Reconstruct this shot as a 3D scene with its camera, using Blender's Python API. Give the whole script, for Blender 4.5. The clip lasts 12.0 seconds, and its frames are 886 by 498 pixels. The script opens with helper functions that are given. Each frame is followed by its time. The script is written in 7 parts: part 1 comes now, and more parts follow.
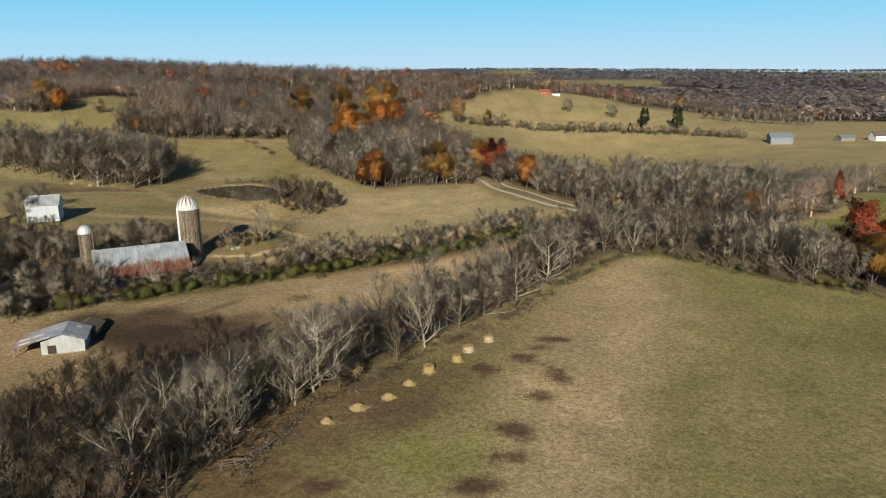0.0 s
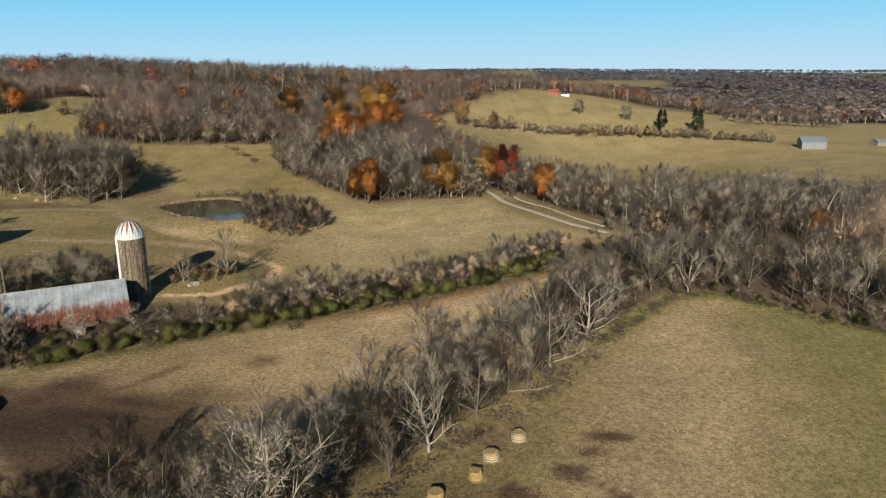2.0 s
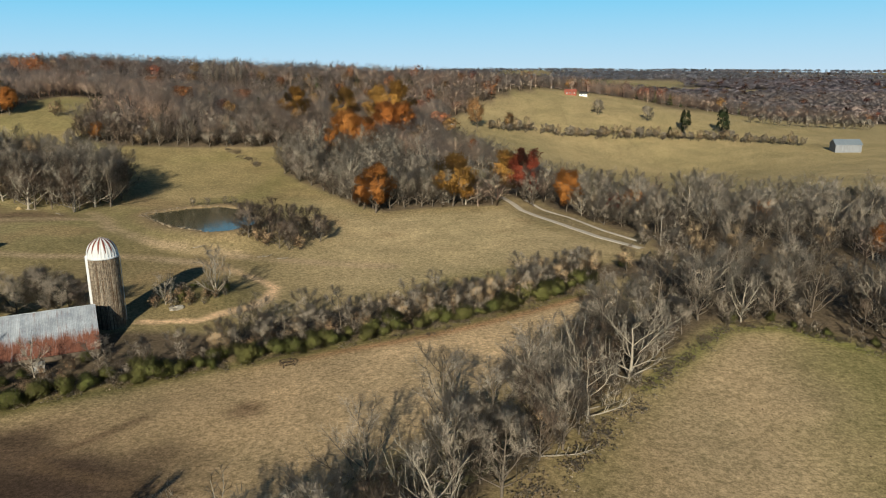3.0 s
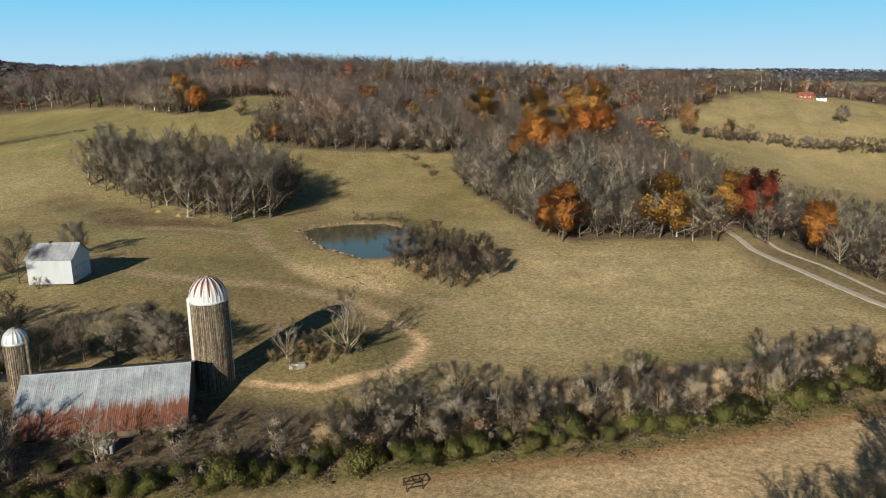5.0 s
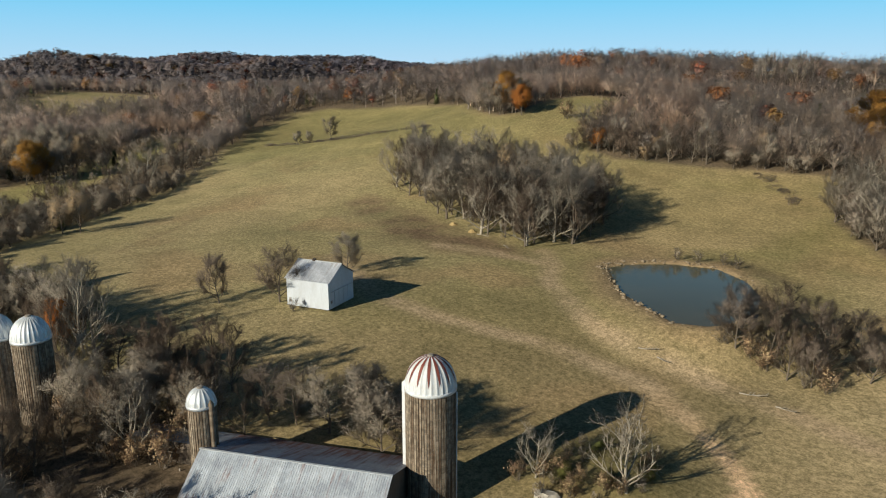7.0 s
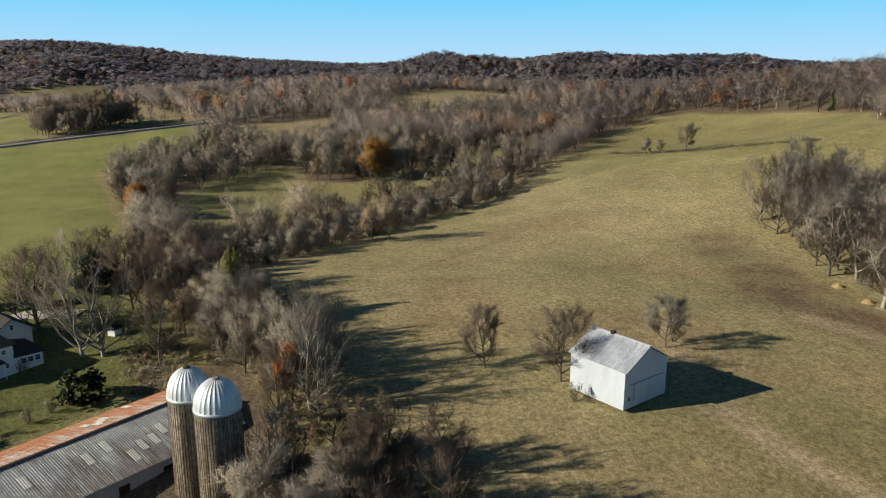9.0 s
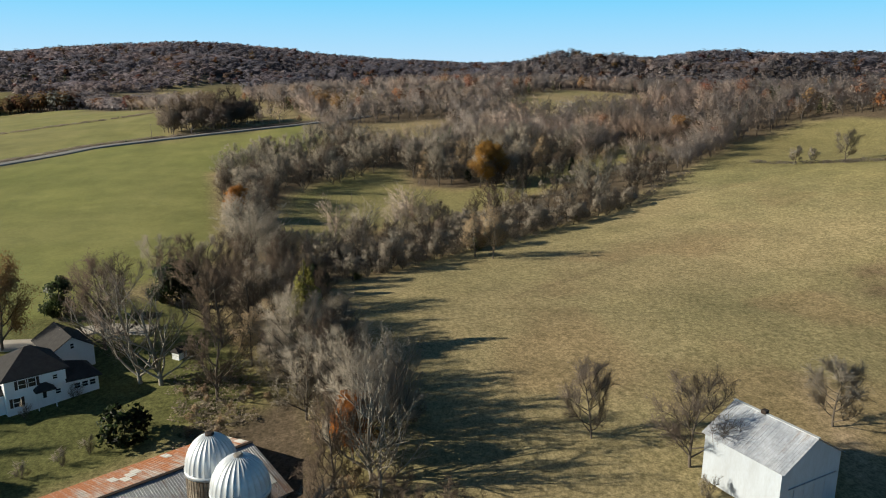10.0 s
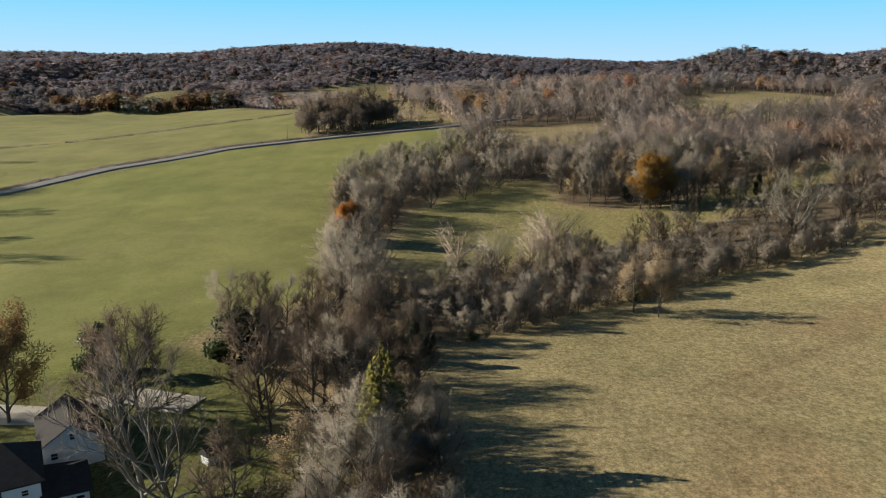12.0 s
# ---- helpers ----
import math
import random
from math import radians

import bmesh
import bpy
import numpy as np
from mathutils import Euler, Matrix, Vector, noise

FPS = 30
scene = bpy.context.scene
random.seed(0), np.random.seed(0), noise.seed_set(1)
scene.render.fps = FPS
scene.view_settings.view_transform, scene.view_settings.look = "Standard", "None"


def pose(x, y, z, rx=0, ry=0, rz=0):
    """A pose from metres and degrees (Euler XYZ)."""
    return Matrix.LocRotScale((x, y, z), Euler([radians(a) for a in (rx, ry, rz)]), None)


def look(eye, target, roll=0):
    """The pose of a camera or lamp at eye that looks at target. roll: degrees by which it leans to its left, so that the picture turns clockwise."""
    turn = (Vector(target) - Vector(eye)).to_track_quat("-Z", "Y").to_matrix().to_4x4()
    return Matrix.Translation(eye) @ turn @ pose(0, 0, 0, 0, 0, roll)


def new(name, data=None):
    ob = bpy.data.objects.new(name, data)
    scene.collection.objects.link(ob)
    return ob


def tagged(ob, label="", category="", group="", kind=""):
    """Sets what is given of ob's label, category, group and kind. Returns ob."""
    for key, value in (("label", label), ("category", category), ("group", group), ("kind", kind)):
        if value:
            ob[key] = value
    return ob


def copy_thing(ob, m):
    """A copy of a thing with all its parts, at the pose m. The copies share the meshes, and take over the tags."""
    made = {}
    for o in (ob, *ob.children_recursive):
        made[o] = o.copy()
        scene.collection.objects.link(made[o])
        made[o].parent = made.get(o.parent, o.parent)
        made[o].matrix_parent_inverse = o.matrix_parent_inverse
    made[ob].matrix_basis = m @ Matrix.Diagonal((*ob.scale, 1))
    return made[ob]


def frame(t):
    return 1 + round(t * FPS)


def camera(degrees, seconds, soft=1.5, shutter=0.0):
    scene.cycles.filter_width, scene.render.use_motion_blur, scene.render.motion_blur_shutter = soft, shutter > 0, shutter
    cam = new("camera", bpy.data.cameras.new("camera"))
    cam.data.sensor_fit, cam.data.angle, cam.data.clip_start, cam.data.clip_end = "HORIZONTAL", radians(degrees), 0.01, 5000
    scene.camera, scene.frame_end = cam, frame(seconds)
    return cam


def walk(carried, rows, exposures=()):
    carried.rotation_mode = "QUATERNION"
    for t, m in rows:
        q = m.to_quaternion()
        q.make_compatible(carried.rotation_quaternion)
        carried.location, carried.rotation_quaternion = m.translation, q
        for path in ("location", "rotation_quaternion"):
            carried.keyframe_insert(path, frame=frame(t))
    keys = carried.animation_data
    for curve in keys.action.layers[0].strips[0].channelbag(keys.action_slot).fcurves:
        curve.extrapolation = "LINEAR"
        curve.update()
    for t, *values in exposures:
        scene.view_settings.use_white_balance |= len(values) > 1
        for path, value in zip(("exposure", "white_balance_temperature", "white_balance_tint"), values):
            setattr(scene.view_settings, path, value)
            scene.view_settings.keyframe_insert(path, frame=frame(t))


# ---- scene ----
cam = camera(62.9, 12.0, soft=1.1)
METRES, EYE, TILT, LEAN, TURN = 269.4, 52.0, 0.0, 0.0, 0.0
ROWS = [
    (0.0, 0.0, 0.0, 0.0, -0.16, -13.45, 0.66),
    (0.5, -0.0016, 0.0419, -0.0013, -0.17, -13.43, 0.65),
    (1.0, -0.003, 0.0839, -0.0027, -0.17, -13.4, 0.65),
    (1.5, -0.0046, 0.1261, -0.004, -0.17, -13.38, 0.63),
    (2.0, -0.0062, 0.1681, -0.005, -0.18, -13.39, 0.65),
    (2.5, -0.0078, 0.2104, -0.0061, -0.18, -13.39, 0.64),
    (4.5, -0.0168, 0.3824, -0.0082, 11.4, -13.23, 0.52),
    (5.0, -0.0231, 0.426, -0.0081, 16.08, -13.21, 0.43),
    (5.5, -0.032, 0.4683, -0.008, 21.03, -13.19, 0.38),
    (6.0, -0.0436, 0.5099, -0.0076, 27.68, -13.17, 0.27),
    (6.5, -0.0589, 0.5498, -0.0072, 35.4, -13.2, 0.13),
    (7.0, -0.0767, 0.5846, -0.0066, 42.66, -13.25, 0.05),
    (7.5, -0.0996, 0.62, -0.0063, 50.67, -13.26, -0.04),
    (9.5, -0.227, 0.7213, -0.0073, 75.98, -13.32, -0.18),
    (10.0, -0.2643, 0.7362, -0.0078, 80.47, -13.35, -0.2),
    (10.5, -0.3025, 0.7471, -0.0085, 84.64, -13.37, -0.19),
    (11.0, -0.342, 0.7547, -0.0093, 88.48, -13.38, -0.22),
    (11.5, -0.3813, 0.7596, -0.0096, 91.37, -13.39, -0.25),
    (12.0, -0.4206, 0.7611, -0.0098, 92.35, -13.4, -0.18),
]
walk(cam, [(t, pose(0, 0, EYE, TILT, LEAN, TURN) @ pose(METRES * x, METRES * y, METRES * z, 90 + pitch, roll, yaw)) for t, x, y, z, yaw, pitch, roll in ROWS],
     [(0.0, 0.39, 6800, 5), (5.0, 0.37, 6750, 5), (9.5, 0.47, 6550, 5), (12.0, 0.53, 6600, 6)])

# ---- daylight ----
SUN_ELEVATION, SHADOW_WAY = 22.5, (0.11, 0.994)
world = bpy.data.worlds.new("sky")
scene.world = world
world.use_nodes = True
sky = world.node_tree.nodes.new("ShaderNodeTexSky")
sky.sky_type, sky.sun_disc = "NISHITA", False
sky.sun_elevation, sky.sun_rotation = radians(SUN_ELEVATION), radians(186)
sky.altitude, sky.air_density, sky.dust_density, sky.ozone_density = 200, 1.0, 0.2, 3.0
back = world.node_tree.nodes["Background"]
back.inputs["Strength"].default_value = 0.084
# the dome's pale rim and deeper blue above, mixed into the computed sky
tree = world.node_tree
way = tree.nodes.new("ShaderNodeSeparateXYZ")
tree.links.new(tree.nodes.new("ShaderNodeTexCoord").outputs["Generated"], way.inputs[0])
rim = tree.nodes.new("ShaderNodeValToRGB")
tree.links.new(way.outputs["Z"], rim.inputs[0])
rim.color_ramp.elements[0].position, rim.color_ramp.elements[0].color = 0.0, (0.48, 0.68, 0.90, 1)
rim.color_ramp.elements[1].position, rim.color_ramp.elements[1].color = 1.0, (0.014, 0.032, 0.068, 1)
for place, shade in ((0.10, (0.18, 0.58, 0.91, 1)), (0.32, (0.033, 0.088, 0.185, 1))):
    rim.color_ramp.elements.new(place).color = shade
lift = tree.nodes.new("ShaderNodeVectorMath")
lift.operation = "SCALE"
lift.inputs["Scale"].default_value = 9.7
tree.links.new(rim.outputs[0], lift.inputs[0])
cool = tree.nodes.new("ShaderNodeMix")
cool.data_type = "RGBA"
cool.inputs[0].default_value = 0.95
tree.links.new(sky.outputs[0], cool.inputs[6])
tree.links.new(lift.outputs[0], cool.inputs[7])
tree.links.new(cool.outputs[2], back.inputs["Color"])
sun_data = bpy.data.lights.new("sun", "SUN")
sun_data.energy, sun_data.angle, sun_data.color = 5.0, radians(0.55), (1.0, 0.895, 0.735)
sun = new("sun", sun_data)
up = math.tan(radians(SUN_ELEVATION))
sun.matrix_world = look((-SHADOW_WAY[0] * 300, -SHADOW_WAY[1] * 300, 300 * up), (0, 0, 0))

# ---- materials ----


class Mat:
    """A small builder of node materials."""

    def __init__(self, name, roughness=0.8, metallic=0.0, spec=0.3):
        self.m, self.shift = bpy.data.materials.new(name), None
        self.m.use_nodes = True
        self.t = self.m.node_tree
        self.b = self.t.nodes["Principled BSDF"]
        self.b.inputs["Roughness"].default_value = roughness
        self.b.inputs["Metallic"].default_value = metallic
        self.b.inputs["Specular IOR Level"].default_value = spec

    def node(self, kind, **inputs):
        n = self.t.nodes.new(kind)
        for k, v in inputs.items():
            self.set(n.inputs[k.replace("_", " ")], v)
        return n

    def set(self, socket, v):
        if isinstance(v, bpy.types.NodeSocket):
            self.t.links.new(v, socket)
        elif isinstance(v, (tuple, list)) and len(v) == 3 and len(socket.default_value) == 4:
            socket.default_value = (*v, 1)
        else:
            socket.default_value = v

    def coords(self, scale=(1, 1, 1), world_space=False):
        src = self.node("ShaderNodeNewGeometry").outputs["Position"] if world_space else self.node("ShaderNodeTexCoord").outputs["Object"]
        v = self.node("ShaderNodeMapping", Vector=src, Scale=scale).outputs[0]
        if self.shift is None:
            return v
        n = self.t.nodes.new("ShaderNodeVectorMath")
        self.set(n.inputs[0], v), self.set(n.inputs[1], self.shift)
        return n.outputs[0]

    def noise(self, scale, detail=4.0, rough=0.6, vector=None):
        n = self.node("ShaderNodeTexNoise", Scale=scale, Detail=detail, Roughness=rough)
        if vector is not None:
            self.set(n.inputs["Vector"], vector)
        return n.outputs["Fac"]

    def ramp(self, fac, lo, hi):
        n = self.node("ShaderNodeMapRange", Value=fac)
        n.inputs["From Min"].default_value, n.inputs["From Max"].default_value = lo, hi
        return n.outputs[0]

    def mix(self, fac, a, b, mode="MIX"):
        n = self.t.nodes.new("ShaderNodeMix")
        n.data_type, n.blend_type = "RGBA", mode
        self.set(n.inputs[0], fac), self.set(n.inputs[6], a), self.set(n.inputs[7], b)
        return n.outputs[2]

    def math(self, op, a, b=0.0):
        n = self.t.nodes.new("ShaderNodeMath")
        n.operation = op
        self.set(n.inputs[0], a), self.set(n.inputs[1], b)
        return n.outputs[0]

    def random(self):
        return self.node("ShaderNodeObjectInfo").outputs["Random"]

    def island(self):
        return self.node("ShaderNodeNewGeometry").outputs["Random Per Island"]

    def attribute(self, name):
        n = self.t.nodes.new("ShaderNodeAttribute")
        n.attribute_name = name
        return n.outputs["Color"]

    def colour(self, c):
        self.set(self.b.inputs["Base Color"], c)
        return self

    def rounded(self, colour):
        """Shades fine twigs and leaves, thin enough to pass light, by the roundness of their crown."""
        n = self.t.nodes.new("ShaderNodeAttribute")
        n.attribute_name = "roundness"
        turn = self.t.nodes.new("ShaderNodeVectorTransform")
        turn.vector_type, turn.convert_from, turn.convert_to = "NORMAL", "OBJECT", "WORLD"
        self.t.links.new(n.outputs["Vector"], turn.inputs[0])
        self.set(self.b.inputs["Normal"], turn.outputs[0])
        away = self.t.nodes.new("ShaderNodeVectorMath")
        away.operation = "SCALE"
        away.inputs["Scale"].default_value = -1.0
        self.t.links.new(turn.outputs[0], away.inputs[0])
        through_light = self.node("ShaderNodeBsdfTranslucent", Color=colour, Normal=away.outputs[0])
        both = self.t.nodes.new("ShaderNodeAddShader")
        self.t.links.new(self.b.outputs[0], both.inputs[0]), self.t.links.new(through_light.outputs[0], both.inputs[1])
        self.t.links.new(both.outputs[0], self.t.nodes["Material Output"].inputs["Surface"])
        return self.colour(colour)

    def bump(self, height, strength=0.5, distance=0.05):
        self.set(self.b.inputs["Normal"], self.node("ShaderNodeBump", Height=height, Strength=strength, Distance=distance).outputs[0])
        return self


def two_tone(name, a, b, scale=1.0, roughness=0.85, bump=0.3, per_object=0.25, metallic=0.0, stretch=(1, 1, 1), distance=0.05):
    """Two colours mixed by coarse and fine noise, with a little change from thing to thing."""
    m = Mat(name, roughness, metallic)
    v = m.coords(stretch)
    big, fine = m.noise(scale, 5, 0.65, v), m.noise(scale * 9, 4, 0.7, v)
    f = m.ramp(m.math("ADD", m.math("MULTIPLY", big, 0.6), m.math("MULTIPLY", fine, 0.4)), 0.36, 0.64)
    c = m.mix(f, a, b)
    shade = m.ramp(m.random(), 0.0, 1.0)
    c = m.mix(m.math("MULTIPLY", shade, per_object), c, (a[0] * 0.5, a[1] * 0.5, a[2] * 0.5))
    return m.colour(c).bump(fine, bump, distance).m


def leaf_material(name, a, b, c, roughness=0.7):
    """Leaves: three colours, leaf by leaf and tree by tree."""
    m = Mat(name, roughness, spec=0.2)
    f = m.mix(m.ramp(m.island(), 0.1, 0.9), a, b)
    f = m.mix(m.math("MULTIPLY", m.random(), 0.7), f, c)
    return m.rounded(f).m


def tinted(name, roughness=0.9):
    """Takes the colour that each tree or patch carries."""
    m = Mat(name, roughness, spec=0.1)
    n = m.mix(m.ramp(m.island(), 0.0, 1.0), (0.9, 0.9, 0.9), (1.1, 1.1, 1.1))
    return m.rounded(m.mix(1.0, m.attribute("tint"), n, "MULTIPLY")).m


def twig_material(name, a, b):
    """Fine twigs: two colours, twig by twig and tree by tree."""
    m = Mat(name, 0.95, spec=0.1)
    c = m.mix(m.ramp(m.island(), 0.0, 1.0), a, b)
    c = m.mix(m.math("MULTIPLY", m.random(), 0.45), c, (b[0] * 0.62, b[1] * 0.6, b[2] * 0.6))
    return m.rounded(c).m


def ground_material():
    m = Mat("pasture_ground", 0.95, spec=0.1)
    v = m.coords((1, 1, 1), True)
    kept = m.t.nodes.new("ShaderNodeAttribute")
    kept.attribute_name = "tint"
    cover, rough = kept.outputs["Color"], kept.outputs["Alpha"]
    blotch = m.ramp(m.noise(0.045, 6, 0.65, v), 0.3, 0.7)
    tuft = m.ramp(m.noise(0.55, 5, 0.72, v), 0.28, 0.72)
    grain = m.ramp(m.noise(3.4, 3, 0.7, v), 0.25, 0.75)
    speck = m.ramp(m.noise(1.25, 6, 0.8, v), 0.40, 0.60)
    c = m.mix(1.0, cover, m.mix(blotch, (0.8, 0.82, 0.8), (1.2, 1.17, 1.14)), "MULTIPLY")
    c = m.mix(1.0, c, m.mix(rough, (1, 1, 1), m.mix(tuft, (0.78, 0.79, 0.76), (1.2, 1.19, 1.2))), "MULTIPLY")
    c = m.mix(1.0, c, m.mix(rough, (1, 1, 1), m.mix(grain, (0.6, 0.6, 0.6), (1.38, 1.38, 1.38))), "MULTIPLY")
    c = m.mix(1.0, c, m.mix(rough, (1, 1, 1), m.mix(speck, (0.60, 0.61, 0.58), (1.2, 1.19, 1.19))), "MULTIPLY")
    h = m.math("ADD", m.math("MULTIPLY", speck, 0.8), m.math("MULTIPLY", grain, 0.35))
    return m.colour(c).bump(h, 0.2, 0.15).m


def roof_material(name, clean, rust, dark, amount, reach=0.2, shine=0.45):
    """Corrugated sheet with streaks of rust that run down the slope (local y); each sheet differs."""
    m = Mat(name, 0.5, 0.55, 0.5)
    obj = m.node("ShaderNodeTexCoord").outputs["Object"]
    blotch = m.ramp(m.noise(0.30, 6, 0.7, m.coords((1, 1, 1), True)), 0.36, 0.66)
    scuff = m.ramp(m.noise(2.6, 4, 0.75, m.coords((1, 1, 1), True)), 0.35, 0.7)
    m.shift = m.math("MULTIPLY", m.random(), 57.0)
    sep = m.node("ShaderNodeSeparateXYZ", Vector=obj)
    streak = m.noise(1.0, 5, 0.7, m.coords((2.2, 0.14, 0.14)))
    patch = m.noise(0.22, 5, 0.65, m.coords((1, 1, 1)))
    fine = m.noise(7.0, 4, 0.7, m.coords((1, 0.3, 0.3)))
    low = m.ramp(m.math("MULTIPLY", sep.outputs["Y"], -1.0), *amount)
    f = m.math("ADD", m.math("MULTIPLY", streak, 0.55), m.math("ADD", m.math("MULTIPLY", patch, 0.45), m.math("MULTIPLY", low, reach)))
    f = m.math("ADD", f, m.math("MULTIPLY", fine, 0.12))
    rusty = m.ramp(f, 0.585, 0.76)
    tone = m.mix(m.ramp(m.noise(0.9, 4, 0.6, m.coords((1.5, 0.05, 0.05))), 0.3, 0.7), clean, (clean[0] * 0.68, clean[1] * 0.7, clean[2] * 0.74))
    tone = m.mix(1.0, tone, m.mix(blotch, (1.1, 1.1, 1.1), (0.66, 0.67, 0.70)), "MULTIPLY")
    tone = m.mix(1.0, tone, m.mix(scuff, (1.07, 1.07, 1.07), (0.82, 0.81, 0.80)), "MULTIPLY")
    c = m.mix(rusty, tone, m.mix(m.ramp(fine, 0.3, 0.7), rust, dark))
    m.set(m.b.inputs["Metallic"], m.math("MULTIPLY", m.ramp(rusty, 1.0, 0.0), 0.35))
    m.set(m.b.inputs["Roughness"], m.ramp(rusty, -1.2, 1.0))
    m.b.inputs["Roughness"].default_value = shine
    return m.colour(c).m


def stave_material():
    """Grey concrete staves with brown rust runs under each hoop."""
    m = Mat("silo_stave", 0.9, spec=0.2)
    m.shift = m.math("MULTIPLY", m.random(), 41.0)
    streak = m.ramp(m.noise(1.0, 5, 0.7, m.coords((3.5, 3.5, 0.10))), 0.36, 0.62)
    fine = m.noise(6.0, 4, 0.7, m.coords((1, 1, 1)))
    c = m.mix(streak, (0.27, 0.235, 0.19), (0.075, 0.05, 0.033))
    block = m.ramp(m.noise(1.0, 2, 0.5, m.coords((0.05, 0.05, 1.5))), 0.42, 0.58)
    c = m.mix(1.0, c, m.mix(block, (0.72, 0.72, 0.72), (1.25, 1.24, 1.22)), "MULTIPLY")
    c = m.mix(1.0, c, m.mix(m.random(), (0.84, 0.83, 0.82), (1.14, 1.14, 1.14)), "MULTIPLY")
    return m.colour(c).bump(fine, 0.4, 0.03).m


def water_material():
    m = Mat("pond_water", 0.05, spec=0.38)
    v = m.coords((1, 1, 1), True)
    m.colour(m.mix(m.noise(0.12, 3, 0.5, v), (0.060, 0.062, 0.036), (0.095, 0.088, 0.050)))
    return m.bump(m.noise(1.1, 2, 0.5, v), 0.02, 0.02).m


GROUND = ground_material()
WATER = water_material()
WOODS = tinted("bare_woods")
BARK = two_tone("bark_grey", (0.16, 0.135, 0.11), (0.085, 0.069, 0.055), 1.5, 0.95, 0.6, 0.3)
PALE = two_tone("bark_pale", (0.37, 0.34, 0.29), (0.22, 0.19, 0.15), 0.9, 0.9, 0.5, 0.2)
TWIG = twig_material("twig_grey_brown", (0.275, 0.247, 0.212), (0.18, 0.157, 0.132))
# dark twigs; on the garden trees their tone paints in shade
TWIG_DARK = twig_material("twig_dark", (0.12, 0.092, 0.072), (0.065, 0.05, 0.04))
TWIG_BROWN = twig_material("twig_brown", (0.165, 0.135, 0.115), (0.10, 0.082, 0.07))
TWIG_RED = twig_material("twig_russet", (0.26, 0.165, 0.105), (0.15, 0.098, 0.07))
ORANGE = leaf_material("leaf_orange", (0.26, 0.094, 0.020), (0.15, 0.055, 0.016), (0.21, 0.095, 0.023))
RED = leaf_material("leaf_red", (0.165, 0.025, 0.016), (0.09, 0.018, 0.012), (0.15, 0.038, 0.016))
GOLD = leaf_material("leaf_gold", (0.25, 0.125, 0.026), (0.15, 0.084, 0.022), (0.16, 0.10, 0.03))
TAN_LEAF = leaf_material("leaf_tan", (0.30, 0.225, 0.14), (0.19, 0.14, 0.088), (0.25, 0.18, 0.11))
RUSSET = leaf_material("leaf_russet", (0.23, 0.125, 0.05), (0.15, 0.08, 0.036), (0.22, 0.13, 0.06))
GREEN = leaf_material("leaf_green", (0.072, 0.082, 0.022), (0.036, 0.044, 0.014), (0.085, 0.080, 0.028))
OLIVE = leaf_material("leaf_olive", (0.132, 0.125, 0.030), (0.066, 0.066, 0.020), (0.145, 0.112, 0.033))
DARKGREEN = leaf_material("leaf_evergreen", (0.015, 0.024, 0.009), (0.007, 0.011, 0.005), (0.021, 0.030, 0.012), 0.5)
RIBBED = roof_material("roof_galvanised", (0.50, 0.55, 0.61), (0.19, 0.072, 0.045), (0.10, 0.042, 0.03), (5.2, 7.8), 0.225)
RUSTY = roof_material("roof_rusty", (0.55, 0.50, 0.45), (0.42, 0.17, 0.07), (0.24, 0.085, 0.04), (-8.0, 9.0))
# blue-grey rusted sheets; the dark blue also paints shade on the barn's back slope
BACKROOF = roof_material("roof_blue_rust", (0.34, 0.38, 0.45), (0.22, 0.09, 0.06), (0.13, 0.06, 0.045), (2.0, 14.0))
WEATHERED = roof_material("roof_weathered", (0.40, 0.40, 0.41), (0.19, 0.13, 0.10), (0.16, 0.10, 0.075), (2.0, 16.0))
PALEROOF = roof_material("roof_pale_ribbed", (0.62, 0.65, 0.70), (0.30, 0.22, 0.17), (0.22, 0.16, 0.12), (6.0, 40.0))
PATCH = two_tone("roof_clear_sheet", (0.66, 0.66, 0.64), (0.48, 0.46, 0.43), 1.0, 0.5, 0.1, 0.3)
WHITEWASH = two_tone("white_painted_boards", (0.48, 0.535, 0.61), (0.39, 0.42, 0.47), 0.5, 0.8, 0.15, 0.1, stretch=(1, 1, 0.3))
SIDING = two_tone("white_house_siding", (0.84, 0.87, 0.90), (0.74, 0.77, 0.80), 0.4, 0.6, 0.1, 0.05)
SHINGLE = two_tone("dark_roof_shingles", (0.026, 0.024, 0.026), (0.05, 0.047, 0.047), 1.2, 0.9, 0.4, 0.1)
DARKWOOD = two_tone("dark_weathered_wood", (0.10, 0.08, 0.062), (0.17, 0.14, 0.115), 0.8, 0.9, 0.3, 0.2, stretch=(1, 1, 0.2))
GREYWOOD = two_tone("grey_weathered_wood", (0.30, 0.27, 0.24), (0.18, 0.16, 0.14), 0.8, 0.9, 0.3, 0.3)
CONCRETE = two_tone("concrete", (0.42, 0.40, 0.36), (0.26, 0.24, 0.21), 0.8, 0.9, 0.4, 0.2)
# whitewash greyed and mottled, painting in tree shadows on the field shed
DIMWASH = two_tone("dimmed_whitewash", (0.44, 0.48, 0.54), (0.26, 0.26, 0.26), 0.7, 0.85, 0.2, 0.1, stretch=(1, 1, 0.3))
MUD = two_tone("churned_mud", (0.10, 0.06, 0.042), (0.045, 0.028, 0.02), 1.0, 0.95, 0.5, 0.2)
STAVE = stave_material()
DOME = two_tone("galvanised_dome", (0.60, 0.64, 0.68), (0.48, 0.51, 0.54), 0.8, 0.5, 0.05, 0.12, 0.4)
DOME_RED = two_tone("rusted_dome_panel", (0.13, 0.032, 0.026), (0.20, 0.065, 0.05), 1.1, 0.7, 0.2, 0.3)
